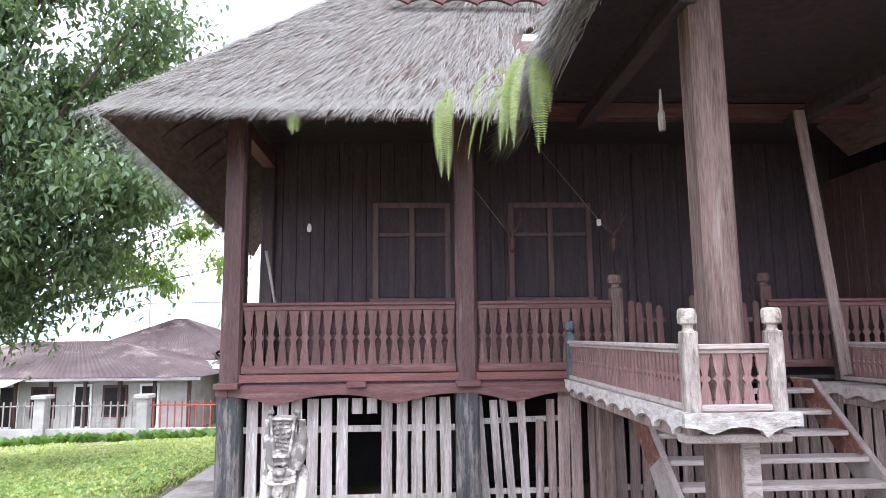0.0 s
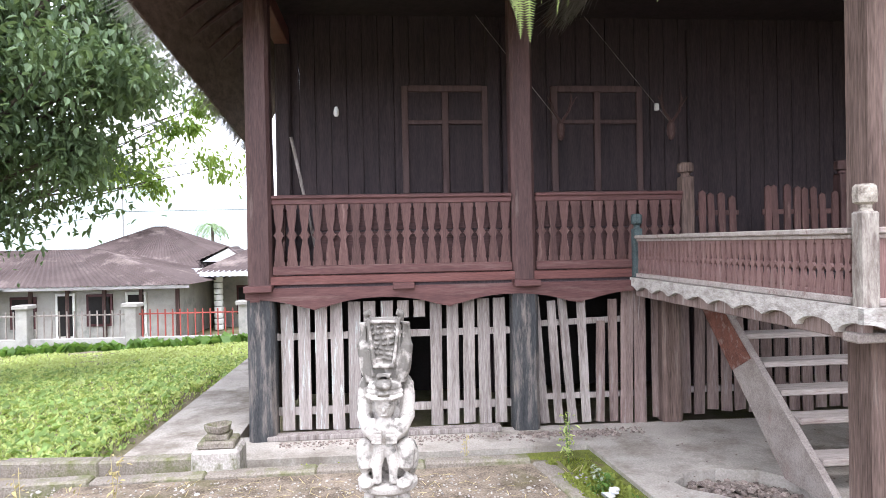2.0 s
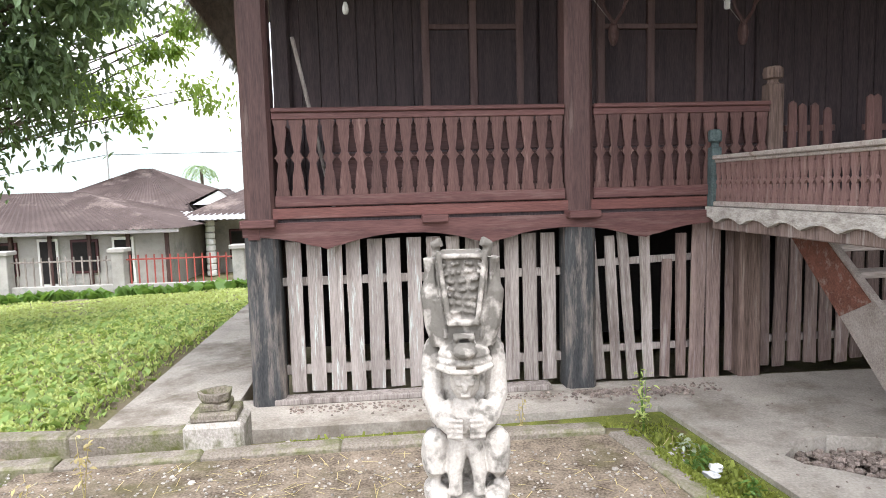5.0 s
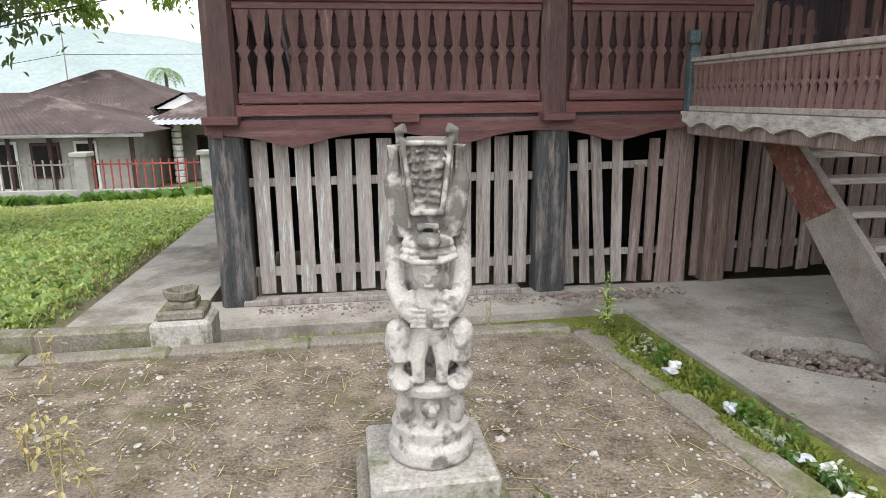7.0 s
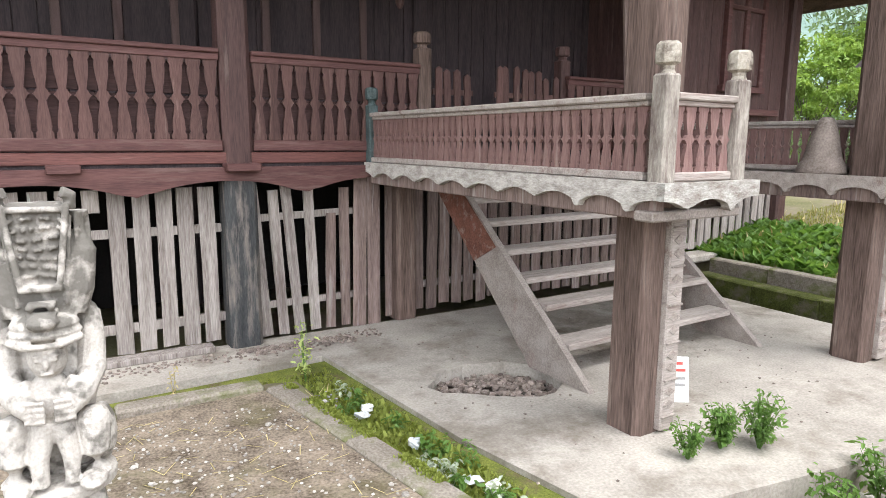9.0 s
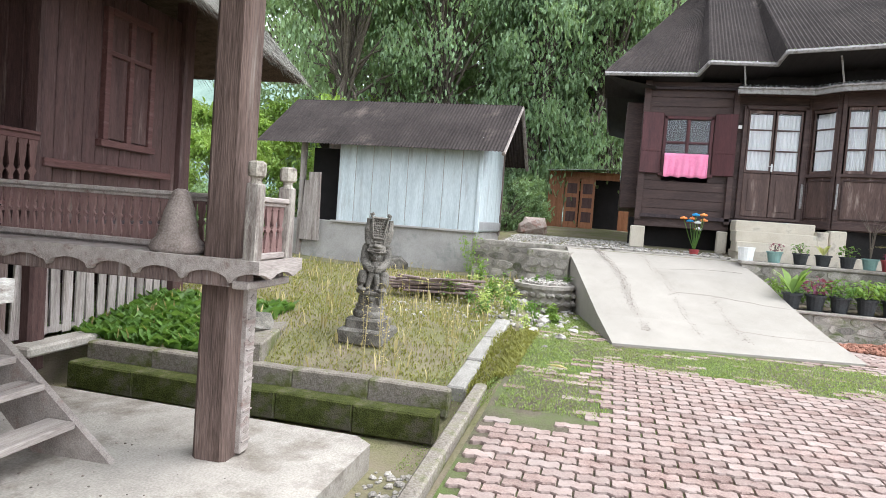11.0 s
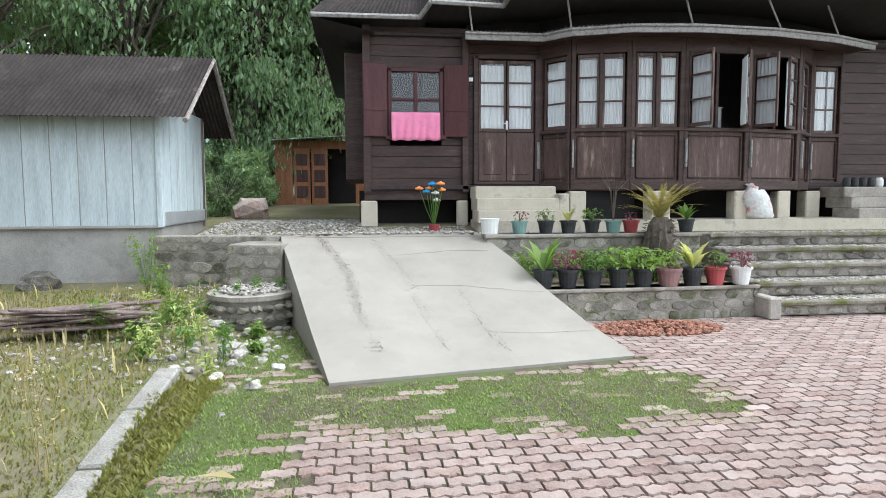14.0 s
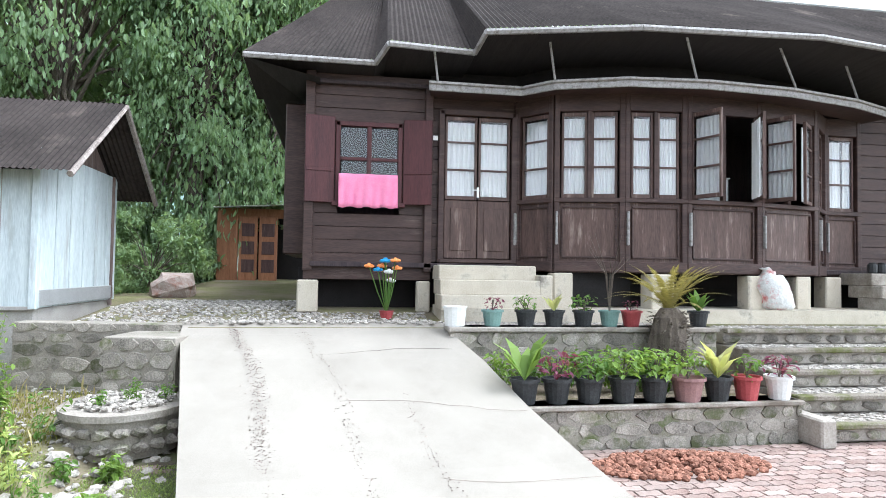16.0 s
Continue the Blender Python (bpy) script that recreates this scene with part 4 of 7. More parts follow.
# ---- balconies beside the stairs ----
def finial_post(parent, x, y, z0, z1, w, body, knob, label=""):
    g = Mesh().box((x, y, (z0 + z1) / 2), (w, w, z1 - z0), 0.012)
    p = part("newel", g, body, parent, label)
    k = Mesh().lathe([(w * 0.42, z1), (w * 0.34, z1 + 0.02), (w * 0.36, z1 + 0.04), (w * 0.6, z1 + 0.055), (w * 0.64, z1 + 0.1), (w * 0.6, z1 + 0.15), (w * 0.45, z1 + 0.165)], 8, pose(x, y, 0, 0, 0, 22.5))
    part("knob", k, knob, p, "carved knob")


def balcony(x0, x1, y1, outer, label, zt=1.69):
    """Narrow balcony from the front wall out to y1; outer: -1 or 1, the side with the long railing."""
    b = thing("balcony", label, "balcony", H1)
    L = -y1 - 0.06
    zf = zt - 0.19
    nb = int(L / 0.16)
    fl = part("floor", Mesh().box(((x0 + x1) / 2, -L / 2 - 0.06, zt - 0.06), (0.08, L - 0.1, 0.05), 0.006), wood_tread, b)
    for i in range(nb):
        part("board", Mesh().box(((x0 + x1) / 2, -0.1 - (i + 0.5) * (L / nb), zt - 0.02), (x1 - x0 - 0.11, L / nb - 0.006, 0.04), 0.004), wood_tread, fl)
    part("fascia", Mesh().prism(scallop(0.0, L, zt + 0.02, zf + 0.055, 0.06, 0.4, 0.022), 0.05, pose(x0, -0.06, 0, 0, 0, -90)), peel if outer < 0 else wood_tread, b, "peeling whitewashed carved fascia")
    part("fascia", Mesh().prism(scallop(0.0, L, zt + 0.02, zf + 0.055, 0.06, 0.4, 0.022), 0.05, pose(x1 - 0.05, -0.06, 0, 0, 0, -90)), wood_tread, b)
    part("fascia", Mesh().prism(scallop(0.0, x1 - x0 + 0.04, zt + 0.02, zf + 0.055, 0.06, 0.4, 0.022), 0.05, pose(x0 - 0.02, y1 - 0.04, 0)), peel_blue if outer < 0 else wood_tread, b, "peeling bluish white carved fascia")
    for jx in (x0 + 0.1, x1 - 0.1):
        part("joist", Mesh().box((jx, y1 / 2, zf + 0.06), (0.08, L - 0.1, 0.13), 0.01), wood_plank_brown, b)
    part("cross_joist", Mesh().box(((x0 + x1) / 2, y1 + 0.12, zf + 0.02), (x1 - x0 - 0.02, 0.14, 0.06), 0.01), wood_stringer, b)
    xo = x0 + 0.09 if outer < 0 else x1 - 0.09
    railing(0.1, L - 0.12, 0.0, zt + 0.02, zt + 0.5, 0.088, b, wood_pink, wood_tread, pose(xo, 0, 0, 0, 0, -90), "pink railing with pierced flat balusters")
    railing(x0 + 0.14, x1 - 0.14, y1 + 0.08, zt + 0.02, zt + 0.5, 0.1, b, wood_pink, wood_tread, None, "pink railing with pierced flat balusters")
    for x in (x0 + 0.09, x1 - 0.09):
        finial_post(b, x, y1 + 0.08, zt, zt + 0.595, 0.11, post_paint, knob_mat, "peeling cream newel post")
    finial_post(b, xo, -0.06, zt, zt + 0.58, 0.1, verdigris if outer < 0 else wood_dark, verdigris if outer < 0 else wood_dark)
    return b


balcony(1.22, 2.03, -3.69, -1, "narrow raised balcony, pink fretwork railing, peeling white fascia")
balcony(4.19, 4.9, -3.66, 1, "narrow raised balcony, brown railing, weathered carved fascia", 1.64)
for x, y, w in ((1.78, -3.13, 0.3), (4.63, -3.18, 0.3)):
    pp = thing("porch_post", "weathered brown timber porch post", "post", H1, "porch posts")
    post("shaft", x, y, 0.0, 5.3, w, wood_post, pp, "", 0.95)
    py = y - w / 2 - 0.02
    cp = part("carved_panel", Mesh().box((x + 0.09, py, 0.75), (0.14, 0.06, 1.46), 0.01), wood_tread, pp, "carved ornamental board on the post")
    for i in range(16):
        z = 0.12 + i * 0.085
        if i % 3 == 0:
            part("carving", Mesh().box((x + 0.09, py - 0.035, z), (0.13, 0.018, 0.014), 0.003), wood_stringer, cp)
        else:
            part("carving", Mesh().prism([(-0.05, 0), (0, -0.032), (0.05, 0), (0, 0.032)], 0.014, pose(x + 0.09, py - 0.036, z)), wood_stringer, cp)

# ---- stairs between the balconies ----
st = thing("stairs", "weathered grey wooden open-tread stairs up to the verandah", "stairs", H1)
for x in (1.97, 4.2):
    part("stringer", Mesh().prism([(-2.58, 0.0), (-1.86, 0.0), (-0.06, 1.7), (-0.52, 1.7)], 0.065, pose(x, 0, 0, 0, 0, 90)), wood_stringer, st, "broad weathered plank stringer")
    part("painted_board", Mesh().prism([(-1.36, 0.98), (-1.02, 0.8), (-0.07, 1.69), (-0.51, 1.69)], 0.006, pose(x - 0.068, 0, 0, 0, 0, 90)), rust_paint, st, "rust-red painted upper end of the stringer")
for i in range(7):
    part("tread", Mesh().box((3.05, -2.14 + i * 0.277, 0.3 + i * 0.21), (2.14, 0.25, 0.055), 0.008, pose(0, 0, 0, rnd.uniform(-1, 1), 0, 0)), wood_tread, st)
# gate at the top of the stairs
gt = thing("gate", "low wooden picket gate standing ajar at the stair head", "gate", H1)
finial_post(gt, 1.96, 0.06, FLOOR, FLOOR + 1.15, 0.15, wood_post, wood_post)
finial_post(gt, 3.97, 0.12, FLOOR, FLOOR + 1.17, 0.15, wood_dark, wood_dark)
for x0, x1, n in ((2.08, 2.6, 4), (2.9, 3.86, 8)):
    part("gate_rail", Mesh().box(((x0 + x1) / 2, 0.05, FLOOR + 0.72), (x1 - x0, 0.03, 0.06), 0.004), wood_bal, gt)
    for i in range(n):
        h = 0.98 + rnd.uniform(-0.08, 0.08)
        part("picket", Mesh().prism([(-0.04, 0.1), (0.04, 0.1), (0.04, h - 0.03), (0, h), (-0.04, h - 0.03)], 0.022, pose(x0 + (i + 0.5) * (x1 - x0) / n, 0.02, FLOOR, 0, rnd.uniform(-3, 3), 0)), wood_bal, gt)
solo("leaning_plank", Mesh().box((0, 0, 1.7), (0.14, 0.04, 3.4), 0.005), wood_plank_brown, "long grey-brown plank leaning inside the porch", "plank", H1 @ pose(4.66, -0.4, FLOOR + 0.02, 0, -5.5, 0))
solo("leaning_pole", Mesh().tube([(0, 0, 0), (-0.35, 0.1, 1.7)], 0.02), wood_grey, "thin bamboo pole leaning in the verandah corner", "pole", H1 @ pose(XA + 0.65, 0.35, FLOOR))

# ---- far yard: ramp, terraces, steps ----
def in_ramp(x, y):
    t = (x - 9.1) / 4.5
    return x > 9.05 + max(0, (2.5 - y)) * 0.19 and -0.62 + (x - 9.7) * 0.24 < y < 2.52 + (x - 9.1) * 0.21


def ramp_mesh():
    g = Mesh()
    L = [(9.1, 2.52, 0.01), (10.2, 2.76, 0.24), (11.3, 3.0, 0.52), (12.4, 3.25, 0.82), (13.1, 3.42, 1.0), (13.6, 3.5, 1.09), (13.9, 3.52, 1.1)]
    R = [(9.72, -0.62, 0.01), (10.6, -0.4, 0.2), (11.5, -0.14, 0.48), (12.4, 0.1, 0.8), (13.1, 0.3, 1.0), (13.6, 0.36, 1.09), (13.9, 0.38, 1.1)]
    n, k = len(L), 8
    for a, b in zip(L, R):
        for i in range(k + 1):
            t = i / k
            g.v.append(tuple(a[c] + (b[c] - a[c]) * t for c in range(3)))
    for a, b in zip(L, R):
        g.v += [(a[0], a[1], -0.1), (b[0], b[1], -0.1)]
    base = n * (k + 1)
    for j in range(n - 1):
        for i in range(k):
            q = j * (k + 1) + i
            g.f.append((q, q + k + 1, q + k + 2, q + 1)[::-1])
        g.f.append((j * (k + 1), (j + 1) * (k + 1), base + 2 * (j + 1), base + 2 * j))
        g.f.append((j * (k + 1) + k, base + 2 * j + 1, base + 2 * j + 3, (j + 1) * (k + 1) + k))
    g.f.append(tuple([base, base + 1] + list(range(k, -1, -1))))
    return g


solo("ramp", ramp_mesh(), concrete_ramp, "pale sloping concrete driveway ramp with wheel scuffs", "ramp", kind="structure")


def ramp_z(x):
    for (a, za), (b, zb) in zip(((9.3, 0.01), (10.4, 0.22), (11.4, 0.5), (12.4, 0.81), (13.1, 1.0)), ((10.4, 0.22), (11.4, 0.5), (12.4, 0.81), (13.1, 1.0), (13.9, 1.1))):
        if x <= b:
            return za + (zb - za) * (x - a) / (b - a)
    return 1.1


rw = random.Random(17)
g = Mesh()
for y0, wide in ((1.95, 0.045), (1.2, 0.04), (0.6, 0.03)):
    for _ in range(900 if y0 == 1.95 else 240):
        x = rw.uniform(9.75, 13.8)
        y = y0 + (x - 9.4) * 0.22 + rw.gauss(0, wide) + 0.06 * math.sin(x * 2)
        k = rw.uniform(0.003, 0.009)
        g.rock((x, y, ramp_z(x + 0.15 * (y0 - 1)) + 0.004), (k, k, k * 0.6), rw, 5)
for x0, ya, yb in ((10.35, -0.4, 3.1), (11.45, -0.1, 3.2), (12.6, 0.4, 3.3)):
    line = []
    for i in range(19):
        y = ya + (yb - ya) * i / 18
        x = x0 + 0.1 * math.sin(y * 2.1 + x0) + rw.uniform(-0.015, 0.015)
        line.append((x, y, ramp_z(x + 0.19 * (y - 1.4) * max(0.0, 1 - (x - 9.3) / 3.2)) - 0.001))
    line = [p for p in line if in_ramp(*p[:2])]
    g.tube(line, 0.0018, 4)
solo("ramp_grit", g, dark_rubble, "dark grit lying in the wheel tracks of the ramp", "grit", kind="stuff")


def masonry(name, label, a, b, z0, z1, thick, r, cap=0.0, size=0.2):
    """A stone-faced wall from a to b; its face is on the side of -y when a lies to the left."""
    a2, b2 = Vector((*a, 0)), Vector((*b, 0))
    L = (b2 - a2).length
    m = pose(a[0], a[1], z0, 0, 0, math.degrees(math.atan2(b[1] - a[1], b[0] - a[0])))
    t = thing(name, label, "wall", m, kind="structure")
    h = z1 - z0
    part("core", Mesh().box((L / 2, thick / 2, h / 2), (L, thick, h), 0.01), stone_wall, t)
    z = 0.02
    while z < h - cap - 0.05:
        rh = min(size * r.uniform(0.5, 0.95), h - cap - z)
        x = r.uniform(-0.05, 0.0)
        while x < L - 0.04:
            w = min(size * r.uniform(0.5, 2.0), L - x)
            n = r.randint(6, 8)
            poly = []
            for i in range(n):
                an = 2 * math.pi * i / n + r.uniform(-0.2, 0.2)
                poly.append((x + w / 2 + math.cos(an) * w * 0.56 * r.uniform(0.8, 1.05), z + rh / 2 + math.sin(an) * rh * 0.6 * r.uniform(0.8, 1.05)))
            d = r.uniform(0.006, 0.02)
            vs = [(px, 0.01, pz) for px, pz in poly] + [((px - x - w / 2) * 0.93 + x + w / 2, -d, (pz - z - rh / 2) * 0.9 + z + rh / 2) for px, pz in poly]
            fs = [[i, (i + 1) % n, (i + 1) % n + n, i + n] for i in range(n)] + [[i + n for i in range(n)]]
            part("stone", Mesh().add(vs, fs), stone_piece, t)
            x += w + 0.012
        z += rh + 0.012
    if cap:
        part("coping", Mesh().box((L / 2, thick / 2 - 0.02, h - cap / 2), (L + 0.03, thick + 0.06, cap), 0.012), concrete, t)
    return t


rs = random.Random(11)
masonry("wall_low", "low stone retaining wall with a concrete coping", (11.62, -0.02), (11.72, -3.25), -0.05, 0.44, 0.3, rs, 0.05)
masonry("wall_upper", "mossy stone retaining wall behind the flower pots", (13.05, 0.36), (13.05, -3.1), 0.38, 1.1, 0.3, rs, 0.06)
masonry("wall_side", "rough stone retaining wall beside the shed", (13.9, 5.5), (13.55, 3.5), 0.2, 1.08, 0.3, rs)
masonry("wall_side_low", "rough dark stone wall end by the ramp", (12.9, 4.15), (12.75, 3.38), 0.1, 1.0, 0.8, rs)
solo("bed", flat([(11.72, -3.2), (13.15, -3.2), (13.15, 0.3), (11.7, -0.05)], 0.0, 0.4), soil, "earth bed between the two walls", "garden bed", kind="structure")
# round planter at the ramp's foot
pl = thing("planter", "half-round low stone planter full of gravel and weeds", "planter", pose(12.3, 3.62, 0.0))
g = Mesh()
g.lathe([(0.62, 0.0), (0.64, 0.1), (0.64, 0.36), (0.56, 0.36)], 20, pose(0, 0.1, 0) @ Matrix.Diagonal((1.0, 0.85, 1, 1)))
part("ring", g, stone_wall, pl)
part("rim", Mesh().lathe([(0.6, 0.36), (0.69, 0.36), (0.69, 0.42), (0.6, 0.42)], 20, pose(0, 0.1, 0) @ Matrix.Diagonal((1.0, 0.85, 1, 1))), concrete, pl)
for i in range(26):
    a = math.pi * (0.35 + 1.1 * (i % 13) / 12)
    part("stone", Mesh().rock((-abs(math.cos(a) * 0.63) if i % 2 else math.cos(a) * 0.63, 0.1 + math.sin(a) * 0.54, 0.11 + 0.14 * (i // 13)), (0.09, 0.09, 0.06), rs), stone_piece, pl)

g = Mesh()
for _ in range(420):
    a, q = rs.uniform(0, 6.28), rs.random() ** 0.5 * 0.52
    k = rs.uniform(0.015, 0.045)
    g.rock((math.cos(a) * q, 0.1 + 0.85 * math.sin(a) * q, 0.41 + 0.05 * rs.random()), (k, k, k * 0.7), rs, 5)
part("gravel_fill", g, rubble_mat, pl, kind="stuff")

# broad steps with stone risers and pebbled treads
for i in range(5):
    x = 11.6 + 0.45 * i
    z = 0.21 * (i + 1)
    y0 = -3.3 - (0.12 if i else 0.0)
    t = thing("stone_step", "broad outdoor step, stone riser and pebbled tread", "step", group="outdoor steps", kind="structure")
    part("tread", Mesh().box((x + 0.9, (y0 - 9.5) / 2, z - 0.1), (1.8, 9.5 + y0, 0.2), 0.015), concrete, t)
    part("nosing", Mesh().box((x - 0.02, (y0 - 9.5) / 2, z - 0.02), (0.14, 9.5 + y0, 0.06), 0.012), kerb_mat, t)
    g = Mesh()
    for k in range(520):
        g.rock((x + rs.uniform(0.06, 0.43), rs.uniform(-9.0, y0 - 0.05), z + 0.004), (rs.uniform(0.02, 0.045), rs.uniform(0.02, 0.045), 0.015), rs, 5)
    part("gravel_fill", g, rubble_mat, t, kind="stuff")
    for k in range(15):
        yy = y0 - 0.12 - k * 0.3
        part("stone", Mesh().rock((x - 0.005, yy + rs.uniform(-0.03, 0.03), z - 0.13), (0.03, rs.uniform(0.1, 0.15), 0.06), rs), stone_piece, t)
solo("step_cheek", Mesh().box((11.62, -3.3, 0.15), (0.5, 0.18, 0.3), 0.02), concrete, "low concrete cheek beside the lowest step", "kerb", kind="structure")
solo("terrace", flat([(14.1, -9.5), (15.2, -9.5), (15.2, 0.25), (14.4, 0.25), (14.1, -0.4)], 0.9, 1.26), concrete_cream, "raised cream concrete platform before the house", "terrace", kind="structure")

# ---- the brown plank house behind the terrace ----
h2 = thing("plank_house", "dark brown plank house with a curved glazed bay, rusty iron roof", "house")


def face(p, q):
    return pose(p[0], p[1], 0, 0, 0, math.degrees(math.atan2(q[1] - p[1], q[0] - p[0]))), math.dist(p, q)


def sash(parent, m, x, z, w, h, y=0.0, frame=house_panel, open_deg=0.0, hinge=1, veil=True):
    """A casement with two glazing bars, glass, and a gathered curtain behind it."""
    if open_deg:
        m = m @ pose(x - hinge * w / 2, y, z, 0, 0, -hinge * open_deg) @ pose(hinge * w / 2, 0, 0)
    else:
        m = m @ pose(x, y, z)
    g = Mesh()
    for sx in (-1, 1):
        g.box((sx * (w / 2 - 0.025), 0, h / 2), (0.036, 0.045, h), 0.005, m)
    for zz, hh in ((0.03, 0.06), (h - 0.03, 0.06), (h * 0.36, 0.03), (h * 0.69, 0.03)):
        g.box((0, 0, zz), (w - 0.09, 0.04, hh), 0.004, m)
    f = part("sash", g, frame, parent)
    for a, b in ((0.06, h * 0.36 - 0.015), (h * 0.36 + 0.015, h * 0.69 - 0.015), (h * 0.69 + 0.015, h - 0.06)):
        ob = part("pane", Mesh().box((0, 0.0, (a + b) / 2), (w - 0.07, 0.006, b - a), 0.001, m), glass, f)
        ob.visible_shadow = False
    if veil:
        n, gc = 28, Mesh()
        for i in range(n + 1):
            t = i / n
            px = -w / 2 + 0.04 + (w - 0.08) * t
            dy = 0.045 + 0.014 * math.sin(t * 38 + x * 7) + 0.008 * math.sin(t * 17)
            gc.v += [tuple(m @ Vector((px, dy, 0.04))), tuple(m @ Vector((px, dy * 0.9 + 0.004, h - 0.08)))]
        gc.f = [(2 * i, 2 * i + 2, 2 * i + 3, 2 * i + 1) for i in range(n)]
        part("curtain", gc, curtain, f, "white gathered net curtain")
    return f


def bay_face(p, q, wins, z0=1.78, zs=2.86, zt=4.2, zh=4.5):
    """One face of the glazed bay: panel below, windows between posts above."""
    m, L = face(p, q)
    g = Mesh().box((L / 2, 0.03, (z0 + zs) / 2), (L, 0.05, zs - z0), 0.005, m)
    w = part("wall_panel", g, house_panel, h2, "brown varnished panelling, streaked with wear")
    part("skirting", Mesh().box((L / 2, -0.02, z0 + 0.09), (L, 0.09, 0.16), 0.012, m), house_wood, w)
    part("dado", Mesh().box((L / 2, -0.02, zs), (L + 0.02, 0.1, 0.07), 0.01, m), house_wood, w)
    part("head", Mesh().box((L / 2, 0.0, (zt + zh) / 2), (L, 0.1, zh - zt), 0.01, m), house_wood, w)
    for x in (0.035, L - 0.035):
        part("corner_post", Mesh().box((x, -0.01, (z0 + zh) / 2), (0.08, 0.1, zh - z0), 0.01, m), house_wood, w)
    n = max(1, len(wins))
    fr = 0.12 if L > 0.8 else 0.09
    part("moulding", Mesh().box((L / 2, -0.012, z0 + 0.23), (L - 2 * fr, 0.03, 0.03), 0.006, m).box((L / 2, -0.012, zs - 0.1), (L - 2 * fr, 0.03, 0.03), 0.006, m)
         .box((fr, -0.012, (z0 + zs) / 2 + 0.06), (0.03, 0.03, zs - z0 - 0.36), 0.006, m).box((L - fr, -0.012, (z0 + zs) / 2 + 0.06), (0.03, 0.03, zs - z0 - 0.36), 0.006, m), house_wood, w)
    part("drip_bar", Mesh().box((0.035, -0.08, zs - 0.42), (0.035, 0.05, 0.5), 0.008, m), eave_trim, w)
    step_w = (L - 0.14) / n
    for i, deg in enumerate(wins):
        x = 0.07 + (i + 0.5) * step_w
        if i:
            part("mullion", Mesh().box((0.07 + i * step_w, 0.0, (zs + zt) / 2), (0.06, 0.08, zt - zs), 0.006, m), house_wood, w)
        sash(h2, m, x, zs + 0.04, step_w - 0.05, zt - zs - 0.05, -0.01 if deg else 0.02, house_panel, abs(deg), 1 if deg >= 0 else -1, True)
    return w


BAY = [(15.3, -1.08), (14.75, -1.51), (14.47, -2.5), (14.37, -3.43), (14.47, -4.71), (14.75, -5.9), (15.3, -6.5)]
bay_face(BAY[0], BAY[1], [0])
bay_face(BAY[1], BAY[2], [0, 0])
bay_face(BAY[2], BAY[3], [0, 0])
bay_face(BAY[3], BAY[4], [72, -66])
bay_face(BAY[4], BAY[5], [78, -28])
bay_face(BAY[5], BAY[6], [0])
bay_face((15.3, -6.5), (15.3, -7.2), [0])
# plank wall helper for the rest of the front
def clap(p, q, z0, z1, holes=(), material=house_wood):
    """Horizontal boards on the line p-q with openings (x0, x1, z0, z1)."""
    m, L = face(p, q)
    w = part("wall", Mesh().box((L / 2, 0.08, z0 + 0.05), (L, 0.06, 0.1), 0.004, m), material, h2, "dark brown horizontal boarding")
    z = z0
    while z < z1 - 0.02:
        h = min(0.2, z1 - z)
        xs = [(0, L)]
        for a, b, c, d in holes:
            if z + h > c + 0.01 and z < d - 0.01:
                xs = [(0, a), (b, L)]
        for a, b in xs:
            if b - a > 0.02:
                part("board", Mesh().box(((a + b) / 2, 0.02 + 0.002 * math.sin(z * 40), z + h / 2), (b - a, 0.03, h - 0.006), 0.004, m), material, w)
        z += 0.2
    return m, w


wing = ((15.3, 2.2), (15.3, 0.28))
m, w = clap(*wing, 1.62, 4.75, [(0.48, 1.42, 2.78, 3.98)])
part("corner_post", Mesh().box((0.06, -0.02, 3.3), (0.14, 0.12, 3.1), 0.01, m), house_wood, h2)
part("corner_post", Mesh().box((1.86, -0.03, 3.2), (0.12, 0.14, 2.9), 0.01, m), house_wood, h2)
wf = part("window_frame", Mesh().box((0.48, 0, 3.38), (0.07, 0.1, 1.26), 0.006, m).box((1.42, 0, 3.38), (0.07, 0.1, 1.26), 0.006, m).box((0.95, 0, 3.98), (1.0, 0.1, 0.07), 0.006, m)
          .box((0.95, -0.02, 2.76), (1.1, 0.14, 0.07), 0.006, m).box((0.95, 0, 3.38), (0.07, 0.08, 1.2), 0.006, m).box((0.95, 0, 3.45), (0.9, 0.05, 0.05), 0.006, m), shutter_red, h2, "dark red window frame")
for sx in (-1, 1):
    ob = part("pane", Mesh().box((0.95 + sx * 0.23, 0.02, 3.4), (0.4, 0.006, 1.26), 0.001, m), glass, wf)
    ob.visible_shadow = False
for x, deg in ((0.44, -12), (1.46, 12)):
    sx = -1 if deg < 0 else 1
    mm = m @ pose(x, -0.05, 2.76, 0, 0, -deg * 1.0)
    part("shutter", Mesh().box((sx * 0.23, 0, 0.66), (0.44, 0.035, 1.3), 0.006, mm).box((sx * 0.23, -0.022, 0.5), (0.4, 0.016, 0.05), 0.004, mm), shutter_red, wf, "open dark red wooden shutter")
m, w = clap((15.3, 0.28), (15.3, -1.08), 1.9, 4.5, [(0.14, 1.3, 1.9, 4.2)])
part("door_frame", Mesh().box((0.14, -0.02, 3.08), (0.09, 0.12, 2.36), 0.008, m).box((1.3, -0.02, 3.08), (0.09, 0.12, 2.36), 0.008, m).box((0.72, -0.02, 4.24), (1.2, 0.12, 0.09), 0.008, m).box((0.72, -0.03, 1.93), (1.2, 0.14, 0.06), 0.008, m), house_wood, h2)
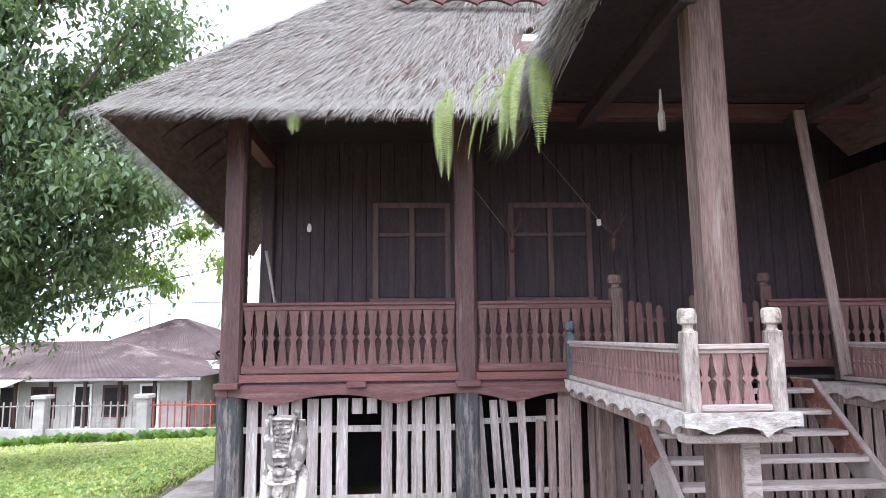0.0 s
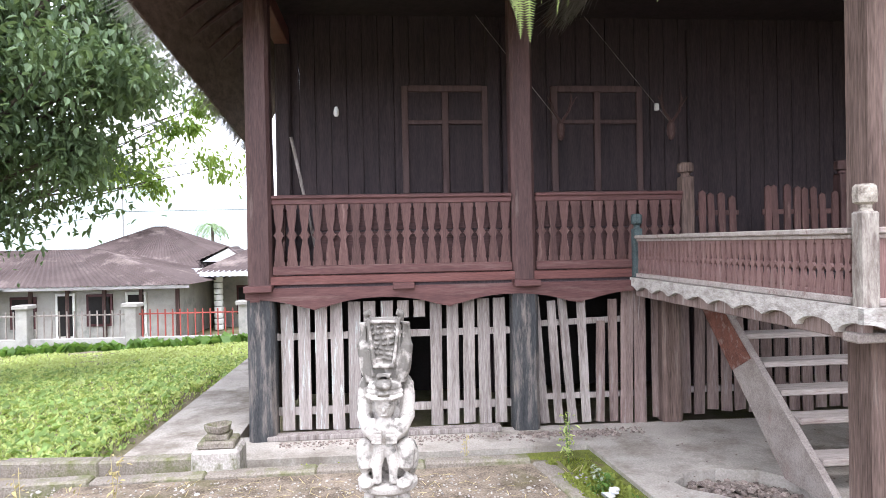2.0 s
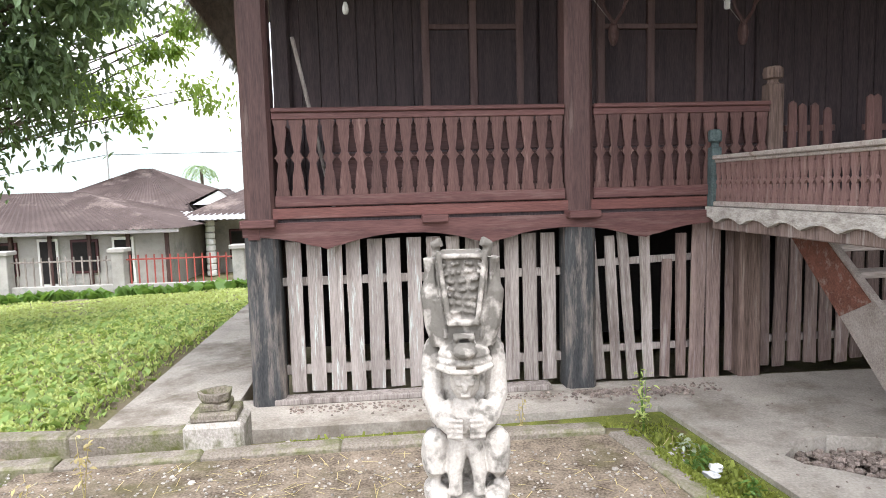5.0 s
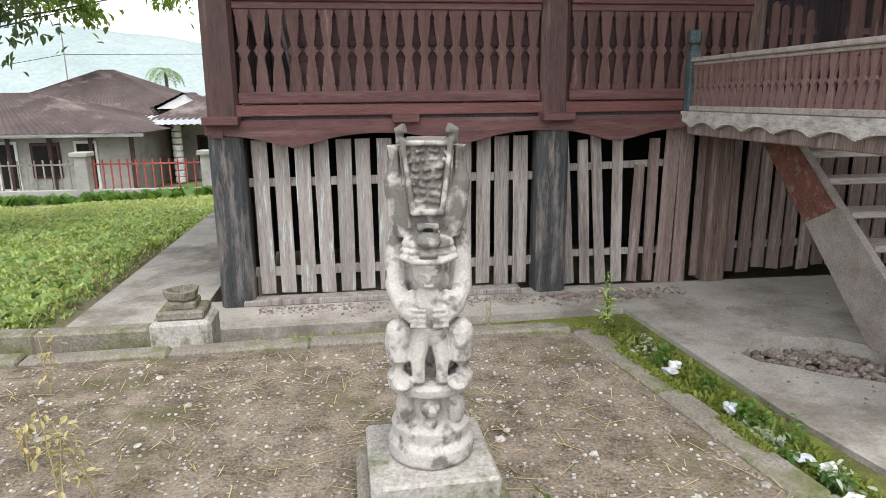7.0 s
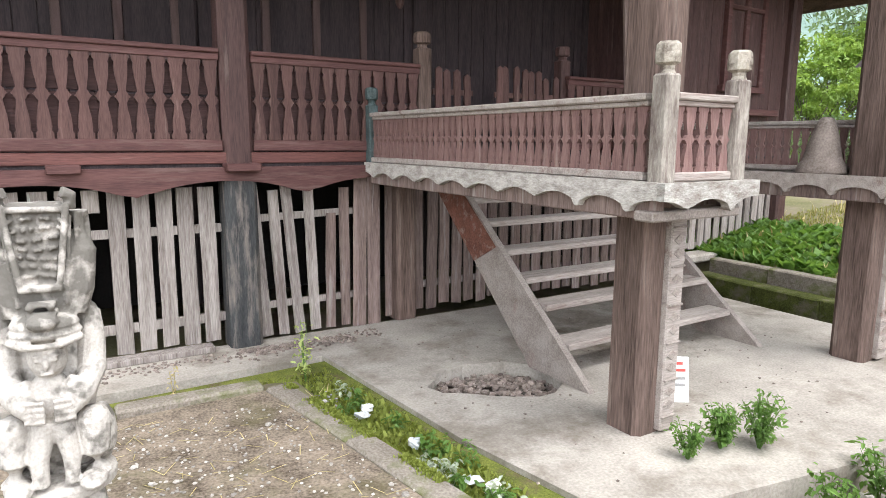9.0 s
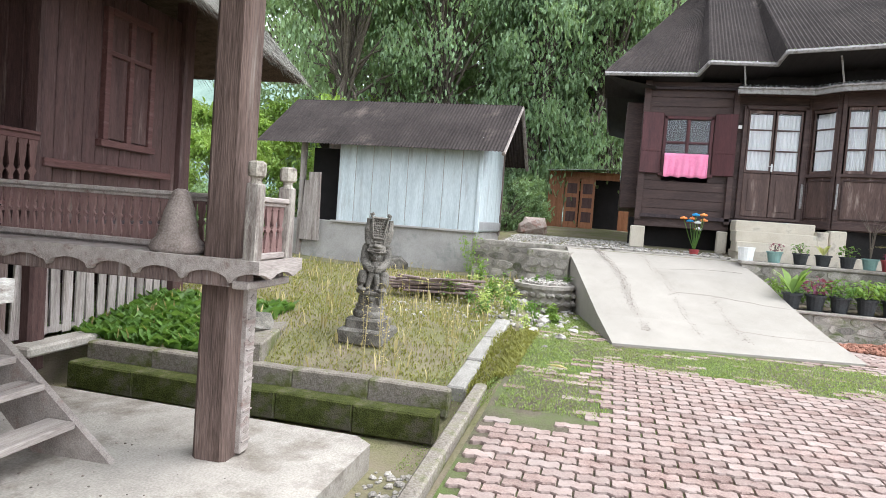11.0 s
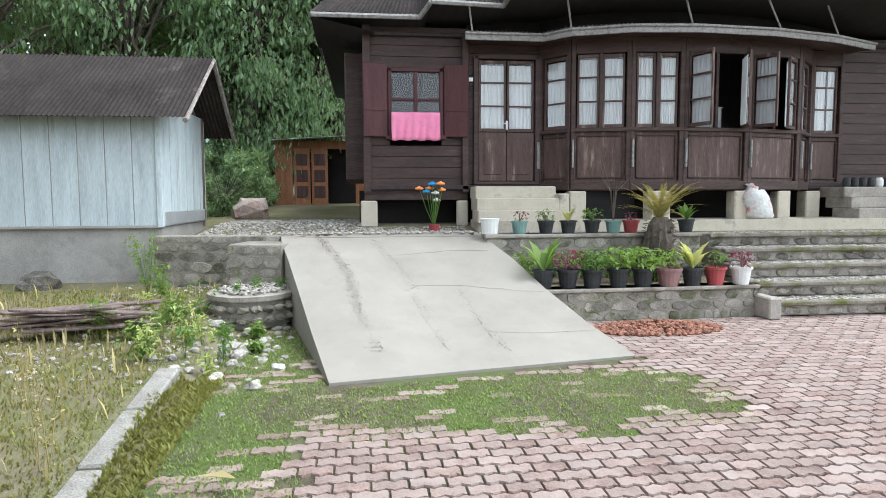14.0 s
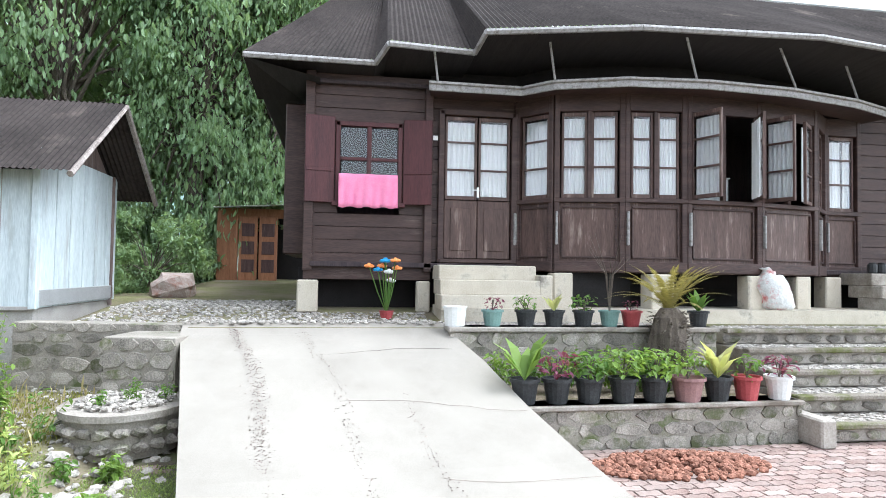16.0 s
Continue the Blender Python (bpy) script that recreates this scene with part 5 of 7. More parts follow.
for x in (0.455, 0.985):
    d = part("door", Mesh().box((x, 0.0, 2.42), (0.52, 0.045, 0.9), 0.008, m).box((x, -0.03, 2.42), (0.32, 0.02, 0.66), 0.02, m), house_panel, h2, "brown half-glazed door leaf")
    sash(h2, m, x, 2.88, 0.52, 1.3, 0.0)
part("door_handle", Mesh().box((0.72, -0.05, 3.0), (0.035, 0.015, 0.16), 0.004, m).box((0.69, -0.08, 3.03), (0.1, 0.015, 0.02), 0.004, m), steel, h2, "steel lever door handle")
part("door_number", Mesh().box((0.03, -0.06, 3.82), (0.1, 0.012, 0.07), 0.003, m), white_plastic, h2, "small white plate")
clap((15.32, -7.2), (15.32, -13.0), 1.5, 4.75)
clap((23.0, 2.18), (15.32, 2.18), 1.5, 4.75)
part("side_bay", Mesh().box((17.4, 2.35, 3.2), (3.0, 0.4, 2.4), 0.02), house_wood, h2, "boarded side projection")
# shell closing the glazed rooms; their shade is put into its dark colour
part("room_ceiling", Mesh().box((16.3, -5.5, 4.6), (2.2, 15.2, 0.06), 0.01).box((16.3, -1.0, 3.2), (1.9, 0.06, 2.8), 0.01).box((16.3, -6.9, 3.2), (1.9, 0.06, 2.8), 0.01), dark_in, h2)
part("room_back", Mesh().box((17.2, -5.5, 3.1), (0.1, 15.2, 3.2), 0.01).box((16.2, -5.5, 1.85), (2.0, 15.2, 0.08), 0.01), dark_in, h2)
# underfloor: black sheet painted as the shade of the gap, and pale footing blocks
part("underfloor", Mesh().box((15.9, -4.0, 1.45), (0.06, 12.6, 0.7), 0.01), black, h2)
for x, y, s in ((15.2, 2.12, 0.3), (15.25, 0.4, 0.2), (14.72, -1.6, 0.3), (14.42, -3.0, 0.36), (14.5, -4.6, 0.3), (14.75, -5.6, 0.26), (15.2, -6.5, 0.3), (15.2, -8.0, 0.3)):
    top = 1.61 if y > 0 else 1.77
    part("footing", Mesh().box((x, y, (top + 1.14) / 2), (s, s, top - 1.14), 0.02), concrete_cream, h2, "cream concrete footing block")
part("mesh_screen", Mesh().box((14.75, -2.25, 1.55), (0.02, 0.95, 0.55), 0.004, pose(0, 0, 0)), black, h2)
# door steps
for i in range(3):
    solo("door_step", Mesh().box((15.0 - i * 0.02 - (2 - i) * 0.22 + 0.0, -0.48, 1.33 + i * 0.21), (0.62 + 0.0, 1.5 - i * 0.02, 0.22), 0.015), concrete_cream, "cream concrete door step", "step", group="door steps")
solo("stair_cheek", Mesh().box((14.6, -1.3, 1.48), (0.3, 0.2, 0.5), 0.02), concrete_cream, "cream concrete block beside the door steps", "block")


# roofs
def corrugated(a, b, c, d, g=None, pitch=0.076, amp=0.012, rows=2):
    """Ribbed sheet: eave a-b, top d-c."""
    g = g or Mesh()
    a, b, c, d = map(Vector, (a, b, c, d))
    n = max(4, int((b - a).length / (pitch / 2)))
    up = (b - a).cross(d - a).normalized()
    if up.z < 0:
        up = -up
    vs = []
    for j in range(rows + 1):
        v = j / rows
        for i in range(n + 1):
            u = i / n
            p = (a + (b - a) * u) * (1 - v) + (d + (c - d) * u) * v
            vs.append(p + up * (amp if i % 2 else -amp))
    w = n + 1
    g.add(vs, [[j * w + i, j * w + i + 1, (j + 1) * w + i + 1, (j + 1) * w + i] for j in range(rows) for i in range(n)])
    return g


def roof_part(name, quads, parent, material, label="", thick=0.01):
    for q in quads:
        ob = part(name, corrugated(*q), material, parent, label)


EV = [(14.85, 3.08, 4.85), (14.85, 1.2, 4.85), (14.42, 1.04, 5.0), (14.55, -0.22, 5.0), (13.98, -0.26, 5.1), (13.46, -2.28, 5.12), (13.3, -4.86, 5.12), (13.5, -6.3, 5.1), (14.2, -8.6, 5.0), (14.3, -13.5, 4.95)]
RX, RZ = 18.5, 8.0
for i in range(len(EV) - 1):
    a, b = EV[i], EV[i + 1]
    ya, yb = min(a[1], 0.8), min(b[1], 0.8)
    if i == 0:
        ya = 0.8
    part("roof", corrugated(a, b, (RX, yb - 0.02, RZ), (RX, ya, RZ)), rust_roof, h2, "dark rusty corrugated iron roofing")
    part("eave_trim", Mesh().tube([(a[0], a[1], a[2] - 0.05), (b[0], b[1], b[2] - 0.05)], 0.045, 6), eave_trim, h2)
    # soffit coloured near black for the eave shadow
    part("soffit", Mesh().add([(a[0] + 0.05, a[1], a[2] - 0.07), (b[0] + 0.05, b[1], b[2] - 0.07), (16.6, b[1], 4.62 + (b[2] - 4.85)), (16.6, a[1], 4.62 + (a[2] - 4.85))], [[0, 1, 2, 3]]), soffit_shade, h2)
part("roof", corrugated((24.0, 3.1, 4.85), EV[0], (RX, 0.8, RZ), (24, 0.8, RZ)), rust_roof, h2, "dark rusty corrugated iron roofing")
# side soffit, same painted eave shadow
part("soffit", Mesh().add([(24, 3.05, 4.78), (14.9, 3.05, 4.78), (14.9, 2.0, 4.55), (24, 2.0, 4.55)], [[0, 1, 2, 3]]), soffit_shade, h2)
part("roof_finial", Mesh().box((17.6, -3.3, 7.35), (0.12, 0.12, 0.5), 0.01), zinc, h2)
part("ridge_cap", Mesh().tube([(RX, 0.8, RZ), (RX, -13.5, RZ)], 0.08, 6), zinc, h2)
# low roof round the bay
OUT = [(14.72, 0.42), (14.72, -0.98), (14.3, -1.35), (13.93, -2.3), (13.82, -3.45), (13.93, -4.85), (14.25, -6.2), (14.75, -7.4)]
INN = [(15.32, 0.3), (15.32, -1.1), (14.85, -1.55), (14.55, -2.5), (14.45, -3.43), (14.55, -4.7), (14.82, -5.9), (15.32, -7.3)]
for i in range(len(OUT) - 1):
    a, b, c, d = OUT[i], OUT[i + 1], INN[i + 1], INN[i]
    part("bay_roof", corrugated((*a, 4.52), (*b, 4.52), (*c, 4.72), (*d, 4.72)), zinc, h2, "pale corrugated iron over the bay")
    part("bay_soffit", Mesh().add([(*a, 4.44), (*b, 4.44), (*c, 4.46), (*d, 4.46)], [[0, 1, 2, 3]]), house_wood, h2)
    mm, L = face(a, b)
    part("bay_fascia", Mesh().box((L / 2, 0.0, 4.47), (L + 0.01, 0.035, 0.13), 0.008, mm).box((L / 2, -0.03, 4.52), (L + 0.02, 0.05, 0.04), 0.008, mm), eave_trim, h2, "weathered grey moulded eave board")
    # sheet closing the gap above the bay roof, its shade painted in
    part("upper_wall", Mesh().add([(*d, 4.68), (*c, 4.68), (c[0] + 0.5, c[1], 5.3), (d[0] + 0.5, d[1], 5.3)], [[0, 1, 2, 3]]), soffit_shade, h2)
for p, q in (((14.7, 0.3, 4.55), (14.55, 0.38, 4.95)), ((14.3, -1.35, 4.55), (14.1, -1.2, 5.05)), ((13.85, -3.3, 4.55), (13.6, -3.0, 5.05)), ((13.95, -4.95, 4.55), (13.7, -4.5, 5.05)), ((14.3, -6.3, 4.55), (14.1, -5.9, 5.05))):
    part("strut", Mesh().tube([p, q], 0.018, 6), eave_trim, h2, "thin pale metal strut")
part("lamp_bulb", Mesh().lathe([(0.02, 0), (0.035, 0.03), (0.035, 0.12), (0.015, 0.16)], 8, pose(14.6, -4.0, 4.12)), white_plastic, h2)

# orange-brown lean-to at the end of the lane
ax = thing("lean_to", "small orange-brown timber lean-to with a pale iron roof", "shed", pose(24, 0, 0))
part("wall", Mesh().box((0.1, 4.72, 2.4), (0.1, 0.56, 2.1), 0.01).box((0.1, 3.5, 3.32), (0.1, 1.9, 0.26), 0.01), orange_wood, ax)
for y in (3.36, 3.9):
    dd = part("door", Mesh().box((0.0, y + 0.25, 2.3), (0.05, 0.5, 1.85), 0.01), orange_wood, ax)
    for z in (1.85, 2.35, 2.85):
        part("door_panel", Mesh().box((-0.035, y + 0.25, z), (0.02, 0.34, 0.36), 0.01), wood_dark, dd)
# black sheet painted as the unlit inside of the lean-to
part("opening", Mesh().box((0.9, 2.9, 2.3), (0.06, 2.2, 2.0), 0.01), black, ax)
part("wall", Mesh().box((0.1, 2.3, 2.4), (0.1, 0.4, 2.1), 0.01), orange_wood, ax)
part("roof", corrugated((-0.7, 5.0, 3.4), (-0.7, 1.5, 3.62), (2.0, 1.5, 3.9), (2.0, 5.0, 3.6)), zinc, ax)

# ---- pale blue shed ----
sh = thing("shed", "pale blue boarded shed on a concrete base, rusty iron roof", "shed")
part("base_wall", Mesh().box((16.0, 8.05, 0.62), (2.88, 5.0, 1.16), 0.015), plaster, sh, "grey plastered concrete base wall")
y = 5.56
while y < 8.6:
    part("board", Mesh().box((14.55, y + 0.21, 2.1), (0.035, 0.405, 1.8), 0.006), shed_board, sh)
    part("batten", Mesh().box((14.56, y, 2.1), (0.03, 0.03, 1.78), 0.004), plaster, sh)
    y += 0.422
x = 14.6
while x < 17.3:
    part("board", Mesh().box((x + 0.24, 5.55, 2.25), (0.46, 0.035, 2.1), 0.004), shed_board, sh)
    x += 0.49
part("sill", Mesh().box((14.53, 7.3, 1.2), (0.09, 3.5, 0.05), 0.008), plaster, sh)
part("panel", Mesh().box((16.0, 5.52, 1.33), (2.8, 0.03, 0.22), 0.006), zinc, sh)
part("corner_post", Mesh().box((14.53, 5.55, 2.1), (0.1, 0.1, 1.82), 0.01), shed_board, sh)
part("post", Mesh().box((14.55, 9.85, 1.6), (0.12, 0.12, 2.8), 0.01), wood_grey, sh)
part("back_wall", Mesh().box((17.3, 8.0, 2.2), (0.06, 5.0, 2.2), 0.01), wood_plank_brown, sh)
# shade inside the shed is drawn as a black sheet
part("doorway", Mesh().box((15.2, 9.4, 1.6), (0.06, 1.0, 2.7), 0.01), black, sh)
part("gable", Mesh().prism([(14.6, 3.2), (17.3, 3.2), (16.0, 4.1)], 0.03, pose(0, 5.58, 0)), wood_plank_brown, sh)
solo("plank", Mesh().box((14.45, 9.45, 1.0), (0.06, 0.3, 1.6), 0.01, pose(0, 0, 0, 0, -2, 0)), wood_grey, "wide old grey board leaning in the shed doorway", "plank")
solo("plank", Mesh().box((14.4, 9.7, 0.9), (0.05, 0.2, 1.4), 0.01, pose(0, 0, 0, 3, 0, 0)), wood_grey, "narrow old grey board leaning in the shed doorway", "plank")
part("roof", corrugated((14.1, 10.9, 2.95), (14.1, 5.0, 2.95), (16.0, 4.95, 4.27), (16.0, 10.9, 4.27)), rust_roof, sh, "dark rusty corrugated iron roofing")
part("roof", corrugated((17.95, 5.0, 2.95), (17.95, 10.9, 2.95), (16.0, 10.9, 4.27), (16.0, 4.95, 4.27)), rust_roof, sh, "dark rusty corrugated iron roofing")
part("barge_board", Mesh().tube([(14.1, 5.0, 2.9), (16.0, 4.96, 4.22), (17.95, 5.0, 2.9)], 0.045, 6), wood_grey, sh)

# ---- brick pavement: joints below, wavy pavers on top ----
def yard_z(x):
    return -0.3 * (1 - step(x, 2.0, 9.0))


g = Mesh()
xs = list(np.arange(1.2, 12.0, 0.3))
for i in range(len(xs) - 1):
    a, b = xs[i], xs[i + 1]
    g.add([(a, -9.6, yard_z(a) - 0.018), (b, -9.6, yard_z(b) - 0.018), (b, 3.56, yard_z(b) - 0.018), (a, 3.56, yard_z(a) - 0.018)], [[0, 1, 2, 3]])
pave = solo("pavement", g, joint_mat, "worn pink clay paver yard with grass in the joints", "pavement", kind="structure")


def wavy(w, l, h=0.05):
    out = []
    for i in range(9):
        t = i / 8
        out.append((w / 2 + 0.013 * math.sin(t * 4 * math.pi), -l / 2 + l * t))
    for i in range(9):
        t = 1 - i / 8
        out.append((-w / 2 + 0.013 * math.sin(t * 4 * math.pi), -l / 2 + l * t))
    n = len(out)
    vs = [(x * 0.94, y * 0.97, 0.0) for x, y in out] + [(x, y, -0.01) for x, y in out] + [(x, y, -h) for x, y in out]
    fs = [list(range(n))] + [[i, i + n, (i + 1) % n + n, (i + 1) % n] for i in range(n)] + [[i + n, i + 2 * n, (i + 1) % n + 2 * n, (i + 1) % n + n] for i in range(n)]
    return vs, fs


def grassy(x, y):
    """How much the grass has closed over the pavers."""
    a = 0.9 * step(x, 7.3, 8.4) * step(x, 9.6, 9.0) * step(y, -1.4, -0.4)
    b = step(y, 2.3, 3.1) * step(x, 5.2, 6.2)
    q = noise.noise((x * 0.9, y * 0.9, 3.0)) * 0.6
    return max(a, b) + q - (0.2 if y < 1.5 and x < 7.4 else 0)


PV, PF = wavy(0.107, 0.216)
pm = Mesh().add(PV, PF).data("paver")
pm.materials.append(paver_mat)
rest = Mesh()
rp = random.Random(5)
count = 0
row = 0
x = 1.35
while x < 11.9:
    y = 3.42 - (0.11 if row % 2 else 0)
    while y > -8.8:
        if not in_ramp(x + 0.1, y) and not (x > 11.55 and y < 0.1):
            cov = grassy(x, y)
            if cov < 0.42 or rp.random() > cov * 0.8:
                sink = 0.024 * max(0, cov)
                m = pose(x, y, yard_z(x) + 0.006 - sink + rp.uniform(-0.003, 0.003), rp.uniform(-1, 1), rp.uniform(-1, 1), rp.uniform(-1.2, 1.2))
                if 5.2 < x < 7.9 and -0.6 < y < 2.4 and count < 290:
                    part("paver", pm, None, pave, at=m)
                    count += 1
                else:
                    rest.add(PV, PF, m)
        y -= 0.229
    x += 0.12
    row += 1
part("pavers", rest, paver_far, pave, kind="stuff")

# ---- statues ----
def idol():
    """A squatting carved figure with a tall headdress on a turned foot, as one lump of stone."""
    g = Mesh()
    g.lathe([(0.17, 0.0), (0.185, 0.02), (0.185, 0.07), (0.172, 0.09), (0.165, 0.1), (0.168, 0.15), (0.15, 0.17), (0.12, 0.18), (0.11, 0.3)], 24)
    g.lathe([(0.13, 0.29), (0.18, 0.315), (0.182, 0.345), (0.165, 0.36), (0.1, 0.365)], 24)
    for s in (-1, 1):
        g.ball((s * 0.1, -0.06, 0.235), (0.045, 0.07, 0.09))
        g.tube([(s * 0.125, -0.1, 0.38), (s * 0.12, -0.115, 0.46), (s * 0.125, -0.1, 0.56)], [0.05, 0.046, 0.054], 12)
        g.ball((s * 0.11, -0.15, 0.375), (0.045, 0.075, 0.028))
        g.tube([(s * 0.07, 0.03, 0.47), (s * 0.125, -0.08, 0.56)], [0.07, 0.058], 10)
        g.ball((s * 0.14, 0.03, 0.47), (0.05, 0.08, 0.11))
        g.tube([(s * 0.122, 0.02, 0.92), (s * 0.13, 0.0, 0.84), (s * 0.13, -0.04, 0.735), (s * 0.098, -0.115, 0.675), (s * 0.055, -0.15, 0.645)], [0.045, 0.047, 0.046, 0.042, 0.038], 12)
        g.ball((s * 0.122, -0.1, 0.57), (0.055, 0.055, 0.05), 12)
        g.ball((s * 0.118, 0.02, 0.92), (0.042, 0.05, 0.042))
        for k in range(4):
            g.tube([(s * 0.075, -0.168, 0.612 + k * 0.021), (s * 0.012, -0.182, 0.612 + k * 0.021)], 0.0095, 8)
        # the small figure held in front
        g.tube([(s * 0.045, -0.15, 0.375), (s * 0.05, -0.135, 0.46), (s * 0.025, -0.115, 0.58)], [0.026, 0.032, 0.04], 10)
        g.tube([(s * 0.075, -0.1, 0.73), (s * 0.055, -0.14, 0.66)], 0.022, 8)
        # flaring wings of the headdress
        g.tube([(s * 0.08, -0.02, 0.94), (s * 0.105, -0.02, 1.02), (s * 0.125, -0.015, 1.15), (s * 0.122, -0.02, 1.28)], [0.05, 0.052, 0.046, 0.034], 12)
        for k in range(4):
            g.tube([(s * (0.07 + k * 0.02), -0.078 + k * 0.016, 0.97), (s * (0.086 + k * 0.024), -0.07 + k * 0.02, 1.12), (s * (0.1 + k * 0.016), -0.062 + k * 0.018, 1.27)], 0.0075, 6)
        g.tube([(s * 0.058, -0.1, 1.05), (s * 0.094, -0.085, 1.31)], 0.012, 6)
        g.ball((s * 0.03, -0.15, 0.985), (0.014, 0.014, 0.014))
        g.tube([(s * 0.1, -0.05, 1.29), (s * 0.105, -0.06, 1.335), (s * 0.08, -0.07, 1.345)], 0.022, 8)
        g.ball((s * 0.024, -0.15, 0.808), (0.013, 0.01, 0.007))
        g.ball((s * 0.024, -0.149, 0.824), (0.018, 0.01, 0.006))
    g.ball((0, -0.13, 0.255), (0.045, 0.05, 0.042))
    g.ball((0, -0.12, 0.19), (0.03, 0.04, 0.06))
    g.ball((0, 0.03, 0.7), (0.145, 0.085, 0.24), 18)
    g.ball((0, 0.03, 0.87), (0.15, 0.07, 0.09), 16)
    g.ball((0, 0.04, 0.45), (0.14, 0.1, 0.12), 14)
    g.ball((0, -0.085, 0.65), (0.072, 0.06, 0.11), 14)
    g.tube([(0, -0.08, 0.7), (0, -0.085, 0.78)], 0.038, 10)
    g.ball((0, -0.09, 0.805), (0.062, 0.062, 0.075), 16)
    g.ball((0, -0.155, 0.795), (0.011, 0.014, 0.022))
    g.ball((0, -0.148, 0.762), (0.024, 0.012, 0.007))
    g.ball((0, -0.085, 0.89), (0.115, 0.085, 0.028), 16)
    g.box((0, -0.1, 0.955), (0.11, 0.1, 0.07), 0.02, pose(0, 0, 0, -8, 0, 0))
    g.ball((0, -0.15, 0.935), (0.05, 0.05, 0.028))
    g.prism([(-0.07, 0.9), (0.07, 0.9), (0.112, 1.12), (-0.112, 1.12)], 0.13, pose(0, -0.07, 0))
    g.ball((0, -0.08, 0.915), (0.105, 0.085, 0.04), 16)
    g.box((0, -0.01, 1.12), (0.19, 0.08, 0.38), 0.02)
    g.prism([(-0.055, 1.04), (0.055, 1.04), (0.085, 1.3), (-0.085, 1.3)], 0.02, pose(0, -0.062, 0))
    g.box((0, -0.09, 1.035), (0.13, 0.04, 0.024), 0.008)
    g.box((0, -0.07, 1.29), (0.17, 0.03, 0.02), 0.006)
    for k in range(7):
        for q in range(6):
            g.ball(((q - 2.5) * (0.016 + k * 0.0018) + 0.004 * math.sin(k * 5 + q * 3), -0.074, 1.07 + k * 0.031 + 0.006 * math.sin(q * 7 + k)), (0.0085, 0.01, 0.0085), 6)
    for k in range(3):
        g.box((0, -0.115, 0.935 + k * 0.026), (0.1 - k * 0.008, 0.07, 0.012), 0.004)
    g.tube([(-0.11, -0.11, 0.87), (-0.06, -0.165, 0.862), (0, -0.18, 0.86), (0.06, -0.165, 0.862), (0.11, -0.11, 0.87)], 0.012, 8)
    g.ball((0, 0.05, 1.05), (0.1, 0.07, 0.2), 12)
    return g


def statue(name, label, m, material, size=1.0):
    ob = solo(name, idol(), material, label, "statue", m)
    r = ob.modifiers.new("fuse", "REMESH")
    r.mode, r.voxel_size, r.use_smooth_shade = "VOXEL", 0.005, True
    s = ob.modifiers.new("soften", "SMOOTH")
    s.iterations, s.factor = 2, 0.5
    return ob


statue("stone_statue", "pale weathered stone idol with a tall headdress, hands on chest", pose(-1.07, 4.98, -0.175, 0, 0, -3) @ Matrix.Diagonal((0.95, 0.95, 0.975, 1)), grey_stone)
statue("stone_statue", "dark mossy stone idol standing in rough grass", pose(8.2, 5.55, 0.13, 0, 3, -70) @ Matrix.Diagonal((1.1, 1.1, 0.98, 1)), dark_stone)
pb = thing("statue_plinth", "square moss-stained concrete plinth under the statue", "plinth", pose(-1.08, 4.98, -0.47, 0, 0, 4))
part("slab", Mesh().box((0, 0, 0.235), (0.5, 0.5, 0.12), 0.012), block_mat, pb)
part("foot", Mesh().box((0, -0.01, 0.09), (0.6, 0.6, 0.18), 0.02), kerb_mat, pb)
solo("statue_plinth", Mesh().box((8.2, 5.55, 0.05), (0.46, 0.46, 0.18), 0.03).box((8.2, 5.55, -0.09), (0.62, 0.6, 0.2), 0.03), dark_stone, "dark stone plinth in the grass", "plinth")
bs = Mesh().lathe([(0.2, 0.0), (0.215, 0.03), (0.2, 0.09), (0.17, 0.12), (0.15, 0.2), (0.12, 0.33), (0.085, 0.44), (0.06, 0.5), (0.03, 0.515)], 16, wob=0.04)
solo("bell_stone", bs, mat("stone_brown_grey", (0.15, 0.12, 0.1), (0.3, 0.25, 0.22), 6, 0.95, 0.6), "bell-shaped brown-grey stone on the balcony floor", "stone", H1 @ pose(4.55, -2.78, 1.645), smooth=True)

# ---- small things round the old house ----
rr = random.Random(21)
hole = thing("broken_floor_patch", "broken hole in the slab filled with dark rubble", "rubble", kind="structure")
part("pit", flat([(1.93 + (x - 1.93) * 1.12, 6.72 + (y - 6.72) * 1.12) for x, y in HOLE], -0.9, -0.76), pit_soil, hole)
g = Mesh()
for _ in range(520):
    a, q = rr.uniform(0, 6.28), rr.random() ** 0.6
    s = rr.uniform(0.01, 0.045)
    g.rock((1.93 + 0.5 * q * math.cos(a), 6.72 + 0.4 * q * math.sin(a) - 0.1 * math.cos(a) * q, -0.75 + 0.09 * rr.random() * (1.2 - q)), (s, s * 0.8, s * 0.7), rr, 6)
part("rubble", g, dark_rubble, hole, kind="stuff")
g = Mesh()
for _ in range(520):
    s = rr.uniform(0.006, 0.02)
    x = rr.uniform(-2.4, 1.6)
    g.rock((x, 8.42 - abs(rr.gauss(0, 0.12)) + x * 0.05, -0.615), (s, s, s * 0.7), rr, 5)
for _ in range(300):
    s = rr.uniform(0.008, 0.03)
    g.rock((rr.uniform(0.2, 1.3), 8.4 - abs(rr.gauss(0, 0.1)), -0.61), (s, s, s * 0.6), rr, 5)
for _ in range(160):
    s = rr.uniform(0.005, 0.014)
    g.rock((rr.uniform(1.2, 5.2), rr.uniform(5.0, 8.2), -0.617), (s, s, s * 0.6), rr, 5)
